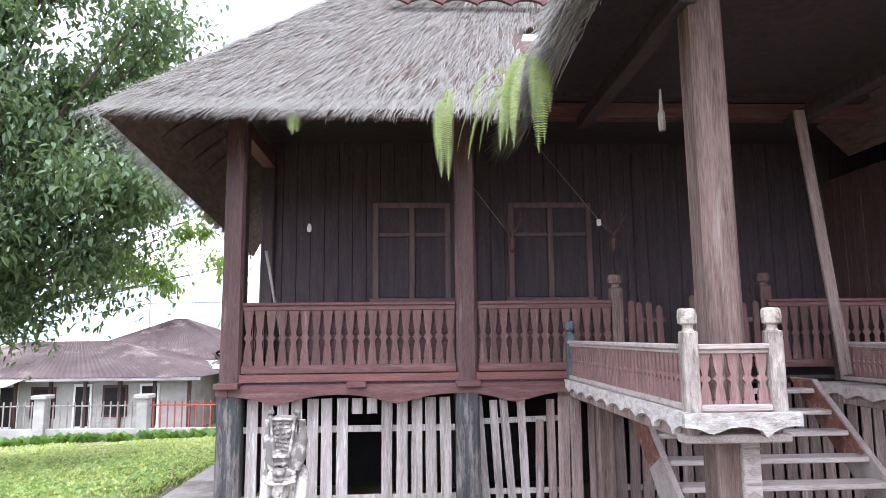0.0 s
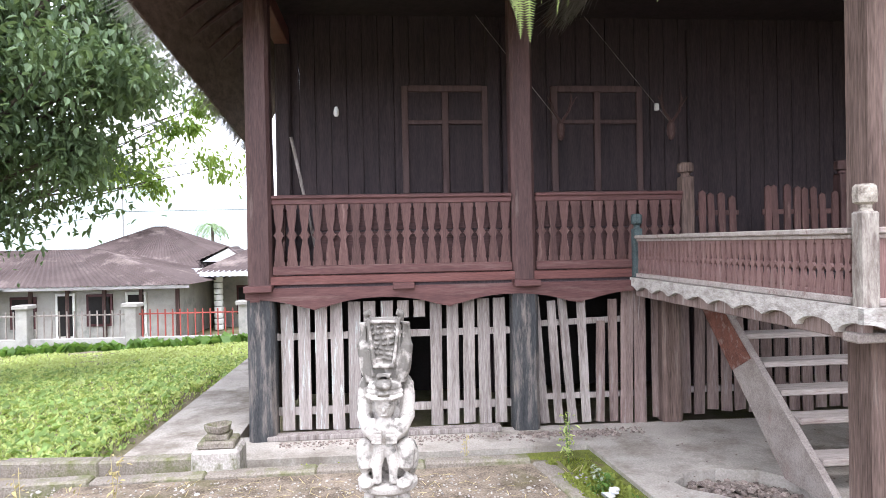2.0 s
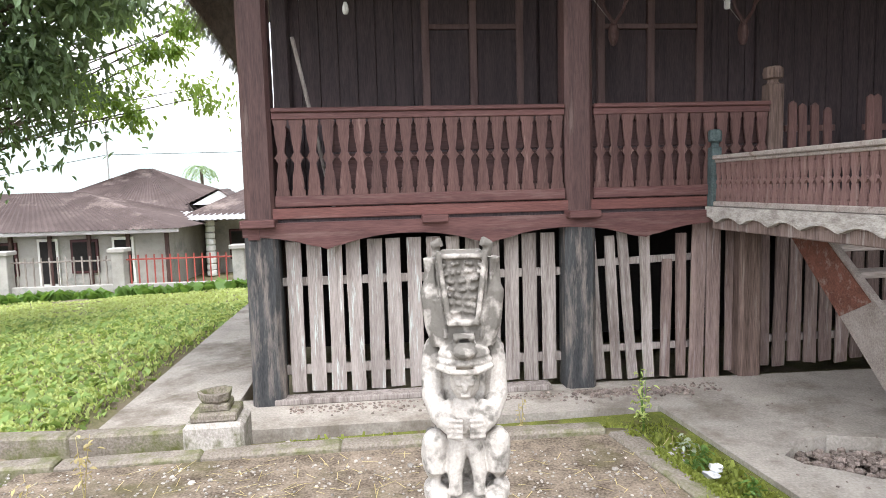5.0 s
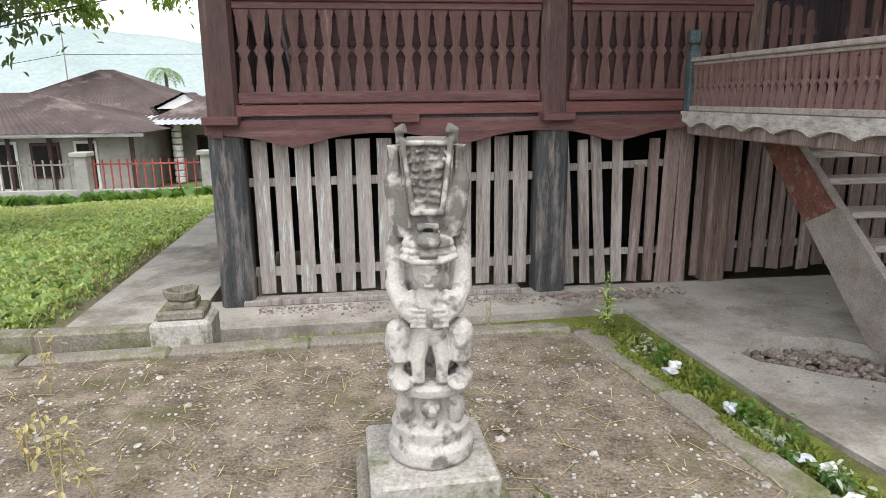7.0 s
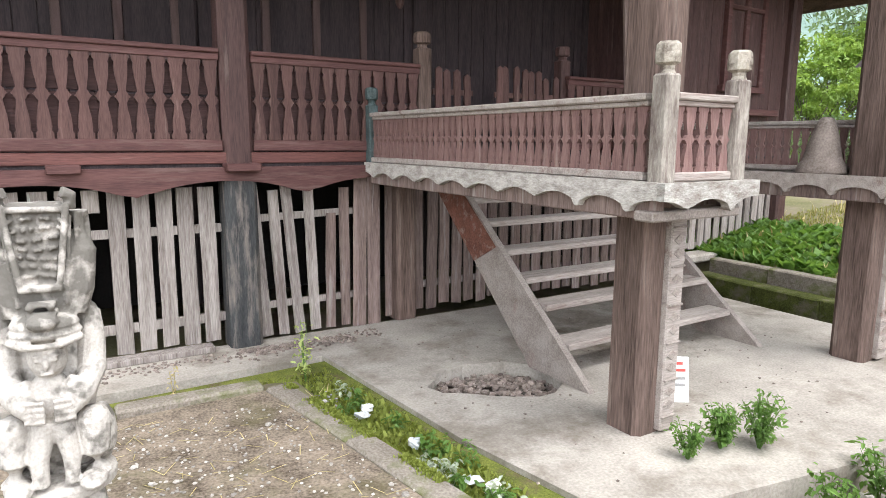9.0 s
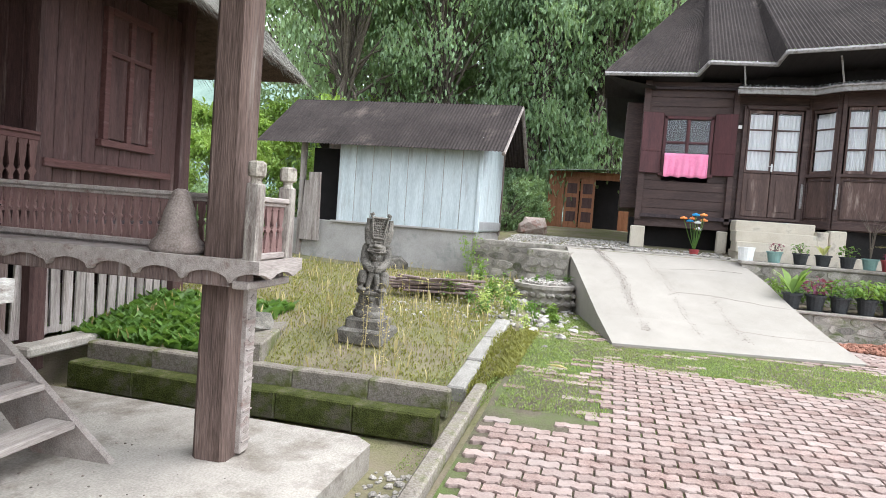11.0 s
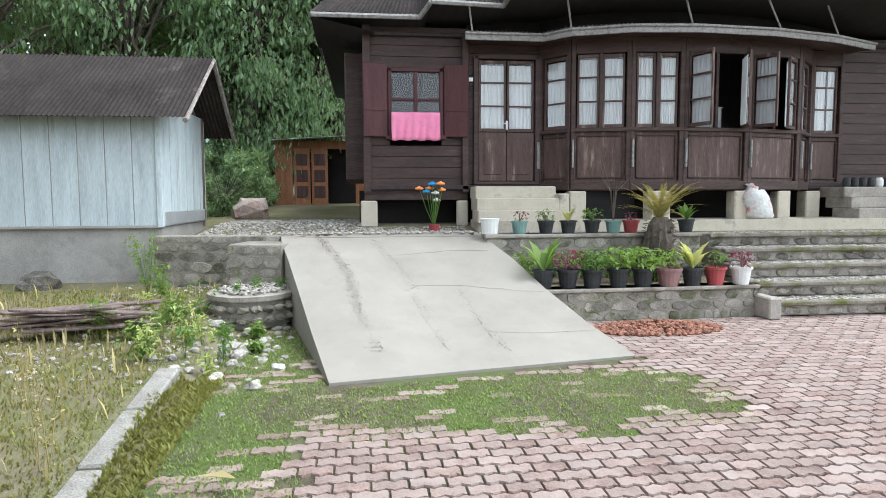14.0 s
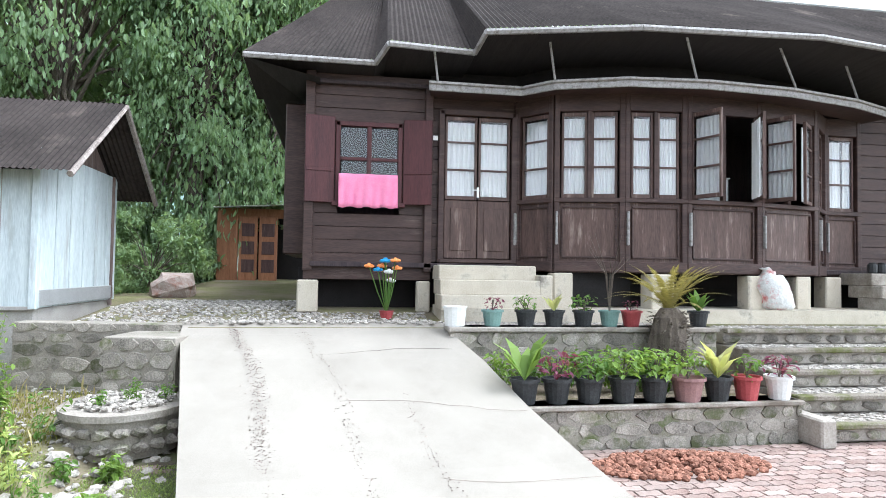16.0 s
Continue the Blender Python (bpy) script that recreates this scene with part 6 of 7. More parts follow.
solo("debris", g, dark_rubble, "crumbled bits and dust along the house foot", "debris", kind="stuff")
g = Mesh()
for _ in range(5200):
    s = rr.uniform(0.004, 0.013) * (2.2 if rr.random() < 0.03 else 1)
    x, y = rr.uniform(-4.5, 0.5), rr.uniform(2.4, 6.75)
    g.rock((x, y, -0.466), (s, s * rr.uniform(0.7, 1.2), s * 0.6), rr, 5)
solo("gravel", g, rubble_mat, "scattered grey pebbles on the garden soil", "gravel", kind="stuff")
g = Mesh()
for _ in range(1000):
    x, y = rr.uniform(-4.0, 0.5), rr.uniform(2.6, 6.8)
    a = rr.uniform(0, 6.28)
    l = rr.uniform(0.03, 0.16)
    p, q = Vector((x, y, -0.462)), Vector((x + l * math.cos(a), y + l * math.sin(a), -0.455))
    w = Vector((-math.sin(a), math.cos(a), 0)) * 0.0025
    g.add([p - w, p + w, q + w, q - w], [[0, 1, 2, 3]])
solo("straw_litter", g, blade_dry, "dry straw and stalks lying on the soil", "straw", kind="stuff")
# leaning notice beside the porch post
nb = thing("notice_board", "small white notice leaning on the ground by the porch post", "sign", pose(2.86, 5.66, -0.62, -14, 0, -32))
part("board", Mesh().box((0, 0, 0.17), (0.15, 0.015, 0.34), 0.003), white_paint, nb)
for z, w, mt in ((0.29, 0.06, red_paint), (0.24, 0.1, red_paint), (0.18, 0.09, eave_trim), (0.13, 0.09, eave_trim)):
    part("print_bar", Mesh().box((0, -0.0095, z), (w, 0.003, 0.022), 0.001), mt, nb)
# antlers, lamps and paper hung on the verandah wall
for x, z in ((2.33, 3.72), (0.8, 3.72)):
    an = thing("antlers", "dark mounted deer antlers hung under the verandah beam", "antlers", H1 @ pose(x, 1.2, z) @ Matrix.Diagonal((1.2, 1.2, 1.0, 1)))
    for s in (-1, 1):
        part("antler", Mesh().tube([(0, 0, 0), (s * 0.09, 0, 0.16), (s * 0.12, 0, 0.32), (s * 0.1, 0, 0.48)], [0.02, 0.017, 0.013, 0.005], 6), wood_dark, an)
        part("tine", Mesh().tube([(s * 0.1, 0, 0.2), (s * 0.17, -0.04, 0.34)], [0.012, 0.004], 6), wood_dark, an)
    part("mount", Mesh().ball((0, 0.02, -0.1), (0.05, 0.05, 0.14)), wood_dark, an)
    part("hanger", Mesh().tube([(0, 0.03, 0.0), (-0.9, 0.3, 1.55)], 0.004, 5), wood_grey, an)
solo("lamp_holder", Mesh().box((0, 0, 0), (0.06, 0.05, 0.1), 0.01), white_plastic, "small white lamp holder on the verandah", "lamp", H1 @ pose(2.12, 1.2, 3.93))
solo("bulb", Mesh().lathe([(0.02, -0.08), (0.035, -0.05), (0.03, 0), (0.015, 0.04)], 8), white_plastic, "unlit bulb hanging in the verandah", "bulb", H1 @ pose(-2.15, 0.9, 3.83))
solo("wooden_bell", Mesh().lathe([(0.03, 0), (0.035, 0.05), (0.035, 0.16), (0.02, 0.2), (0.01, 0.4)], 8), post_paint, "small pale clapper hanging from the porch beam", "bell", H1 @ pose(1.62, -2.6, 4.12))
# litter in the mossy drain
def crumpled(r, size):
    """A scrap of crushed film with sharp folds."""
    g, u, v = Mesh(), 9, 5
    ring = [[(0, 0, 0)] * u for _ in range(v)]
    for j in range(v):
        for i in range(u):
            k = r.uniform(0.5, 1.15)
            a, b = 6.28 * i / u, math.pi * (j + 0.15) / (v - 0.7)
            ring[j][i] = (math.cos(a) * math.sin(b) * size * k * 1.4, math.sin(a) * math.sin(b) * size * k, math.cos(b) * size * k * 0.6)
    g.add([p for row in ring for p in row], [[j * u + i, (j + 1) * u + i, (j + 1) * u + (i + 1) % u, j * u + (i + 1) % u] for j in range(v - 1) for i in range(u)])
    return g


for i in range(9):
    y = rr.uniform(4.7, 5.7) if i < 6 else rr.uniform(5.8, 6.9)
    solo("plastic_litter", crumpled(rr, rr.uniform(0.035, 0.06)), scrap_grey if i % 3 else white_plastic, "crumpled pale plastic scrap in the mossy drain", "litter",
         pose(0.97 - (y - 5.0) * 0.17 + rr.uniform(-0.12, 0.1), y, -0.6, 0, 0, rr.uniform(0, 360)), "litter in the drain")
solo("loose_paper", Mesh().rock((0, 0, 0), (0.1, 0.07, 0.03), rr, 8), white_plastic, "crumpled white plastic bag beside the slab", "litter", pose(3.9, 4.1, -0.78))


# ---- plants ----
scrap_leaf = leaf_mat("pale_grey_leaves", (0.24, 0.28, 0.22), (0.42, 0.46, 0.38), 0.2)


def tuft_field(r, n, place, size, wide=0.12, up=1.0):
    """Blades or little leaves standing on the ground; place() gives x, y."""
    g = Mesh()
    for _ in range(n):
        x, y = place(r)
        z = ground_z(x, y) - 0.01 if not (1.3 < x < 11.9 and y < 3.5) else yard_z(x) - 0.02
        a = r.uniform(0, 6.28)
        h = size * r.uniform(0.5, 1.4)
        lean = Vector((math.cos(a), math.sin(a), 0)) * h * r.uniform(0.1, 0.8) * (2 - up)
        w = Vector((-math.sin(a), math.cos(a), 0)) * h * wide
        p = Vector((x, y, z))
        top = p + lean + Vector((0, 0, h * up))
        mid = p + lean * 0.4 + Vector((0, 0, h * 0.6 * up))
        g.add([p - w * 0.6, p + w * 0.6, mid + w, top, mid - w], [[0, 1, 2, 4], [4, 2, 3]])
    return g


def lawn_near(r):
    while True:
        x, y = r.uniform(-10, -3.0), 7.5 + 8 * r.random() ** 1.3
        if x < -4.15 or (y < 7.6 and x < -3.2):
            return x, y


def lawn_far(r):
    y = r.uniform(13, 27)
    return r.uniform(-24, -4.2), y


solo("lawn", tuft_field(random.Random(1), 46000, lawn_near, 0.055, 0.24, 0.8), blade, "ragged green lawn of grass and creeping weeds", "grass", kind="stuff")
solo("lawn", tuft_field(random.Random(2), 44000, lawn_far, 0.085, 0.3, 0.75), blade, "ragged green lawn of grass and creeping weeds", "grass", kind="stuff")
solo("lawn_weeds", tuft_field(random.Random(3), 6500, lambda r: (lambda p: (p[0], p[1]))(lawn_near(r)), 0.1, 0.35, 0.6), lawn_leaf, "broad-leaved weeds in the lawn", "weeds", kind="stuff")


def bed_right(r):
    return r.uniform(7.1, 13.6), r.uniform(4.2, 9.5)


def strip(r):
    while True:
        x, y = r.uniform(6.0, 11.6), r.uniform(-1.2, 4.4)
        if not in_ramp(x, y) and not in_ramp(x + 0.1, y) and grassy(x, y) > 0.35 and (r.random() < 0.85 or y > 3):
            return x, y


solo("grass", tuft_field(random.Random(4), 30000, bed_right, 0.05, 0.12, 0.85), blade_olive, "thin yellowish grass round the dark statue", "grass", kind="stuff")
solo("dry_grass", tuft_field(random.Random(5), 900, bed_right, 0.16, 0.06, 1.1), blade_dry, "dry straw-coloured grass stalks", "grass", kind="stuff")
solo("grass", tuft_field(random.Random(6), 46000, strip, 0.026, 0.16, 0.7), blade_short, "short grass grown over the pavers", "grass", kind="stuff")
solo("grass", tuft_field(random.Random(14), 6000, lambda r: (r.uniform(6.9, 9.6), r.uniform(3.5, 3.98)), 0.07, 0.12, 0.8), blade_olive, "worn grass between kerb and pavers", "grass", kind="stuff")
solo("grass", tuft_field(random.Random(7), 1500, lambda r: (r.uniform(6.1, 6.6), r.uniform(4.9, 8.5)), 0.05, 0.2, 0.8), herb, "weeds along the drain", "weeds", kind="stuff")
solo("weeds", tuft_field(random.Random(8), 2600, lambda r: (r.uniform(7.1, 8.9), r.uniform(7.0, 9.5)), 0.16, 0.35, 0.8), herb, "leafy weeds beside the old house", "weeds", kind="stuff")


def mossy(r):
    y = r.uniform(4.2, 7.8)
    return (0.62 + (7.2 - y) * 0.12 + r.uniform(-0.3, 0.26), y) if y < 7.2 else (r.uniform(-2.3, 0.8), r.uniform(7.22, 7.6))


g = Mesh()
r9 = random.Random(9)
for _ in range(26000):
    x, y = mossy(r9)
    a, h = r9.uniform(0, 6.28), r9.uniform(0.012, 0.026) * (2.4 if r9.random() < 0.06 else 1)
    p = Vector((x, y, -0.665))
    w = Vector((-math.sin(a), math.cos(a), 0)) * h * 0.35
    t = p + Vector((math.cos(a) * h * 0.6, math.sin(a) * h * 0.6, h))
    g.add([p - w, p + w, t + w * 0.5, t - w * 0.5], [[0, 1, 2, 3]])
for _ in range(7000):
    y = r9.uniform(4.0, 6.95)
    if math.sin(y * 7.3) + math.sin(y * 3.1 + 1) < -0.5:
        continue
    x = (0.2 + (7.0 - y) * 0.19 if y > 4.9 else 0.6 + (4.9 - y) * 0.09) + 0.085 - abs(r9.gauss(0, 0.03))
    a, h = r9.uniform(0, 6.28), r9.uniform(0.008, 0.02)
    p = Vector((x, y, -0.446))
    w = Vector((-math.sin(a), math.cos(a), 0)) * h * 0.4
    t = p + Vector((math.cos(a) * h * 0.6, math.sin(a) * h * 0.6, h))
    g.add([p - w, p + w, t + w * 0.5, t - w * 0.5], [[0, 1, 2, 3]])
solo("drain_weeds", g, leaf_mat("moss_tufts", (0.11, 0.14, 0.03), (0.26, 0.29, 0.07), 0.1), "moss and tiny weeds in the drain", "weeds", kind="stuff")


g = Mesh()
for _ in range(90):
    x = r9.uniform(-2.3, 0.2)
    k = r9.uniform(0.02, 0.07)
    g.rock((x, 7.38 + r9.gauss(0, 0.05), -0.64), (k, k * 0.7, k * 0.6), r9, 6)
solo("channel_rubble", g, rubble_mat, "pale broken stones in the mossy channel", "rubble", kind="stuff")


def weed(x, y, z, h, n, size, material, label, r, spread=0.5, cat="weed"):
    """A leafy stem or small bush."""
    t = thing("weed", label, cat, pose(x, y, z))
    stem, spots = Mesh(), []
    for k in range(max(1, n // 18)):
        a = r.uniform(0, 6.28)
        e = Vector((math.cos(a) * h * spread * r.random(), math.sin(a) * h * spread * r.random(), h * r.uniform(0.7, 1.05)))
        stem.tube([(0, 0, -0.02), e * 0.5 + Vector((0, 0, h * 0.06)), e], [0.0035, 0.003, 0.0015], 5)
        spots += [tuple(e * r.uniform(0.25, 1.0) + Vector((r.uniform(-1, 1), r.uniform(-1, 1), r.uniform(-0.5, 0.5))) * size) for _ in range(18)]
    part("stem", stem, blade_dry if material == blade_dry else herb, t, kind="stuff")
    part("foliage", leaves(r, spots, size, 0.1), material, t)
    return t


for x, y, h, n, s in ((2.5, 5.02, 0.3, 520, 0.04), (2.72, 4.9, 0.34, 520, 0.04), (2.2, 5.02, 0.24, 300, 0.035), (3.1, 4.35, 0.42, 200, 0.06), (2.6, 4.36, 0.34, 200, 0.055), (3.6, 4.36, 0.3, 140, 0.05)):
    weed(x, y, -0.62 if y > 4.6 else ground_z(x, y), h, n, s, herb, "low leafy green weed beside the porch post", rr)
for i in range(16):
    y = rr.uniform(4.6, 7.1)
    weed(0.99 - (y - 5.0) * 0.16 + rr.uniform(-0.14, 0.14), y, -0.67, rr.uniform(0.08, 0.2), 36, 0.05, herb if i % 3 else scrap_leaf, "small leafy plant in the mossy drain", rr, 0.7)
weed(0.55, 7.45, -0.68, 0.55, 90, 0.05, blade, "upright flowering weed in the drain", rr, 0.12)
weed(-0.45, 7.35, -0.66, 0.42, 36, 0.03, blade_dry, "withered weed by the kerb", rr, 0.4)
weed(-1.4, 4.6, -0.47, 0.22, 50, 0.06, herb, "small weed at the foot of the plinth", rr)
weed(-0.65, 4.7, -0.47, 0.2, 50, 0.06, herb, "small weed at the foot of the plinth", rr)
for i in range(12):
    x, y = rr.uniform(-3.9, -2.5), rr.uniform(4.6, 6.6)
    weed(x, y, -0.47, rr.uniform(0.3, 0.55), 40, 0.045, blade_dry, "dry yellow weed stalk in the garden soil", rr, 0.35)
for i in range(7):
    wx, wy = rr.uniform(6.9, 9.0), rr.uniform(4.3, 5.6)
    weed(wx, wy, ground_z(wx, wy), rr.uniform(0.5, 1.1), 54, 0.035, blade_dry, "tall dry weed stalks by the kerb", rr, 0.2)
for i in range(17):
    x, y = rr.uniform(9.8, 13.2), rr.uniform(3.6, 5.2)
    weed(x, y, ground_z(x, y), rr.uniform(0.15, 0.5), 70, 0.07, blade if i % 2 else herb, "green weed among the rubble", rr)


def frond(g, root, d, length, droop, pin, r, k=22):
    """A feathery leaf: an arched rib with paired leaflets."""
    d = Vector(d).normalized()
    p, v = Vector(root), d * (length / k)
    for i in range(k):
        q = p + v
        s = v.cross(Vector((0, 0, 1)))
        s = s.normalized() if s.length > 1e-5 else Vector((1, 0, 0))
        w = pin * math.sin(math.pi * min(1, (i + 1.5) / (k + 1))) ** 0.7
        for sg in (-1, 1):
            e = p + s * sg * w + v.normalized() * w * 0.35 + Vector((0, 0, -0.15 * w))
            g.add([p, p + v * 0.75, e], [[0, 1, 2]])
        g.add([p - s * 0.003, p + s * 0.003, q + s * 0.003, q - s * 0.003], [[0, 1, 2, 3]])
        p = q
        v = (v + Vector((0, 0, -droop * length / k))).normalized() * (length / k)


def fern(root, n, length, droop, r, label, side=(-0.5, -0.8)):
    t = thing("fern", label, "fern", pose(*root))
    for i in range(n):
        g = Mesh()
        frond(g, (0, 0, 0), (side[0] + r.uniform(-0.7, 0.7), side[1] + r.uniform(-0.4, 0.4), r.uniform(-0.2, 0.5)), length * r.uniform(0.6, 1.1), droop * 0.55, 0.07, r, 48)
        part("frond", g, fern_mat, t)


fern((0.95, 6.3, 4.32), 11, 1.2, 0.15, random.Random(31), "yellow-green fern hanging from the porch thatch")
fern((0.85, 6.8, 4.24), 8, 1.1, 0.11, random.Random(32), "yellow-green fern hanging from the porch thatch", (-0.9, -0.5))
fern((0.1, 7.0, 4.1), 6, 1.0, 0.3, random.Random(33), "yellowing fern hanging below the thatched eave", (-0.2, -0.4))
fern((-1.6, 7.2, 4.12), 3, 0.35, 0.35, random.Random(34), "small withered fern under the eave", (0, -0.4))


# trees
def tree(name, label, m, trunk_h, r0, crown, clumps, per, size, material, r, hang=0.3, group=""):
    """A tapered trunk with limbs to every clump of leaves; crown: centre and half sizes."""
    t = thing(name, label, "tree", m, group)
    c, s = crown
    g = Mesh()
    g.tube([(0, 0, -0.3), (0.1, 0.05, trunk_h * 0.5), (0, 0, trunk_h), (c[0] * 0.5, c[1] * 0.5, c[2])], [r0, r0 * 0.8, r0 * 0.6, r0 * 0.25], 10)
    spots, tips = [], scatter_in(r, clumps, c, s)
    for e in tips:
        e = Vector(e)
        b = Vector((0, 0, trunk_h * r.uniform(0.7, 1.1)))
        mid = b.lerp(e, 0.5) + Vector((0, 0, 0.2))
        g.tube([b, mid, e], [r0 * 0.28, r0 * 0.14, r0 * 0.05], 5)
        cs = r.uniform(0.5, 1.1) * (s[0] + s[2]) * 0.12
        for _ in range(per):
            q = Vector((r.gauss(0, 0.5), r.gauss(0, 0.5), r.gauss(0, 0.42))) * cs
            spots.append(tuple(e + q))
    part("trunk", g, bark, t)
    part("crown", leaves(r, spots, size, hang), material, t)
    return t


tree("mango_tree", "large dark green broad-leaved tree beside the lawn", pose(-10.2, 12.6, -0.9), 3.2, 0.35, ((0.7, -0.3, 6.8), (4.5, 3.0, 4.0)), 135, 680, 0.165, leaf_mango, random.Random(41), 0.5)
tree("young_tree", "lighter leafy branches of a tree behind the eave", pose(-12.5, 17.5, -1.2), 3.6, 0.16, ((4.6, 0, 5.6), (2.6, 1.6, 1.9)), 22, 120, 0.17, leaf_lime, random.Random(42), 0.5)
big = tree("forest_tree", "tall dark green forest tree behind the houses", pose(28, 6, 1), 5.0, 0.35, ((0, 0, 8.5), (4.0, 4.0, 6.0)), 80, 230, 0.25, leaf_forest, random.Random(43), 0.6, "forest trees")
big2 = tree("forest_tree", "tall drooping vine-hung forest tree", pose(25, 9.5, 1), 6.0, 0.3, ((0, 0, 7.0), (2.6, 2.6, 7.0)), 80, 230, 0.21, leaf_forest, random.Random(44), 1.1, "forest trees")
lime = tree("young_tree", "lime green bushy tree behind the shed", pose(20.5, 11.5, 0.4), 1.5, 0.1, ((0, 0, 2.9), (2.2, 2.2, 1.9)), 32, 190, 0.19, leaf_lime, random.Random(45), 0.3, "bushy trees")
bush = tree("bush", "dense green bush at the edge of the woods", pose(21.5, 6.0, 1.1), 0.5, 0.06, ((0, 0, 1.0), (1.4, 1.4, 1.0)), 26, 190, 0.12, leaf_forest, random.Random(46), 0.3, "bushes")
rt = random.Random(47)
for x, y, z, s in ((30, 13, 1, 1.0), (33, 18, 1, 1.2), (35, 8, 1, 1.3), (31, 1, 1, 1.15), (38, 3, 1, 1.4), (42, 14, 1, 1.6), (34, -6, 1, 1.2), (36, -14, 1, 1.1), (44, -4, 1, 1.6)):
    copy_thing(big if rt.random() < 0.65 else big2, pose(x, y, z, 0, 0, rt.uniform(0, 360)) @ Matrix.Diagonal((s, s, s * rt.uniform(0.85, 1.1), 1)))
for x, y, z in ((25.5, 5.8, 1.2), (27, 3.3, 1.2), (23.3, 12.8, 0.8)):
    copy_thing(big2, pose(x, y, z, 0, 0, rt.uniform(0, 360)))
for x, y, z, s in ((19.5, 14.5, 0.3, 0.9), (22, 17, 0.3, 1.1), (17, 13.6, 0.2, 0.7), (16.5, 16.5, 0.2, 0.9), (13.5, 15.0, 0.0, 0.8), (24, 14, 0.5, 1.2)):
    copy_thing(lime, pose(x, y, z, 0, 0, rt.uniform(0, 360)) @ Matrix.Diagonal((s, s, s, 1)))
for x, y, z, s in ((20, 7.2, 0.7, 0.9), (22.5, 7.6, 0.9, 1.2), (19.3, 8.6, 0.5, 0.8), (24.5, 5.9, 1.2, 0.9), (15.0, 12.0, 0.15, 0.9), (13.2, 12.5, 0, 0.9), (11.5, 13.0, 0, 0.9), (16.8, 11.8, 0.2, 1.0), (9.5, 13.5, -0.1, 1.0), (26, 6.5, 1.2, 1.3), (24, 8.5, 1, 1.3), (22, 10, 0.8, 1.2)):
    copy_thing(bush, pose(x, y, z, 0, 0, rt.uniform(0, 360)) @ Matrix.Diagonal((s, s, s, 1)))
# small palms above the far roofs
def palm(x, y, z, h, n, length, r, label):
    t = thing("palm", label, "palm", pose(x, y, z))
    part("trunk", Mesh().tube([(0, 0, 0), (0.05, 0, h * 0.5), (0, 0, h)], [0.16, 0.12, 0.1], 8), bark, t)
    for i in range(n):
        g = Mesh()
        a = 6.28 * i / n + r.uniform(-0.2, 0.2)
        frond(g, (0, 0, h), (math.cos(a), math.sin(a), r.uniform(0.1, 1.1)), length * r.uniform(0.8, 1.1), 0.16, length * 0.16, r, 18)
        part("frond", g, leaf_forest, t)


palm(-14.5, 44.5, -2.2, 5.1, 18, 1.7, random.Random(51), "small areca palm above the neighbouring roofs")
palm(-10.4, 46, -2.2, 4.2, 14, 1.6, random.Random(52), "small areca palm above the neighbouring roofs")

# ---- neighbouring houses across the lawn ----
def hip(x0, x1, y0, y1, z, top, rx0, rx1, ry):
    """Four sheets of a hipped roof."""
    return [((x0, y0, z), (x1, y0, z), (rx1, ry, top), (rx0, ry, top)), ((x1, y1, z), (x0, y1, z), (rx0, ry, top), (rx1, ry, top)),
            ((x1, y0, z), (x1, y1, z), (rx1, ry + 0.01, top), (rx1, ry, top)), ((x0, y1, z), (x0, y0, z), (rx0, ry, top), (rx0, ry + 0.01, top))]


def neighbour(label, x0, x1, y0, y1, zg, ze, top, rx0, rx1, ry, wins):
    t = thing("bungalow", label, "house")
    part("wall", Mesh().box(((x0 + x1) / 2, (y0 + y1) / 2, (zg + ze) / 2), (x1 - x0 - 1.6, y1 - y0 - 1.6, ze - zg), 0.02), plaster, t, "pale grey plastered wall")
    for q in hip(x0, x1, y0, y1, ze, top, rx0, rx1, ry):
        g = Mesh()
        corrugated(*q, g, 0.24, 0.02)
        part("roof", g, far_roof, t, "rusty brown corrugated iron roof")
    part("eave", Mesh().box(((x0 + x1) / 2, y0 + 0.05, ze - 0.08), (x1 - x0, 0.06, 0.14), 0.01), eave_trim, t)
    for k, (x, w, z, h) in enumerate(wins):
        f = part("window", Mesh().box((x, y0 + 0.78, z + h / 2), (w, 0.08, h), 0.01), white_paint if k % 2 else shutter_red, t)
        part("pane", Mesh().box((x, y0 + 0.73, z + h / 2), (w - 0.2, 0.04, h - 0.2), 0.01), black, f)
    return t


n1 = neighbour("pale bungalow with a broad rusty iron roof behind a fence", -21.0, -9.6, 26, 33, -2.1, 0.15, 1.55, -19.0, -14.6, 29.5, [(-19.4, 1.0, -1.5, 1.25), (-17.6, 0.8, -1.9, 1.75), (-16.2, 1.0, -1.5, 1.25), (-14.6, 0.75, -1.9, 1.75), (-13.3, 1.0, -1.45, 1.25), (-11.9, 0.8, -1.9, 1.75)])
for k in range(8):
    part("trim_post", Mesh().box((-20.1 + k * 1.4, 26.74, -0.95), (0.14, 0.1, 2.2), 0.01), wood_dark, n1)
n2 = neighbour("larger bungalow with a dark pyramid iron roof", -20.8, -9.3, 33, 43, -2.1, 0.3, 2.75, -15.7, -15.0, 38, [(-11.5, 1.2, -1.0, 1.2)])
part("gable_roof", corrugated((-11.6, 32.6, 0.85), (-10.05, 32.6, 1.55), (-10.4, 35.5, 1.6), (-12.2, 35.5, 0.95), None, 0.24, 0.02), far_roof, n2, "small gabled dormer roof")
part("gable_roof", corrugated((-10.05, 32.6, 1.55), (-9.0, 32.6, 0.85), (-9.4, 35.5, 0.95), (-10.4, 35.5, 1.6), None, 0.24, 0.02), far_roof, n2, "small gabled dormer roof")
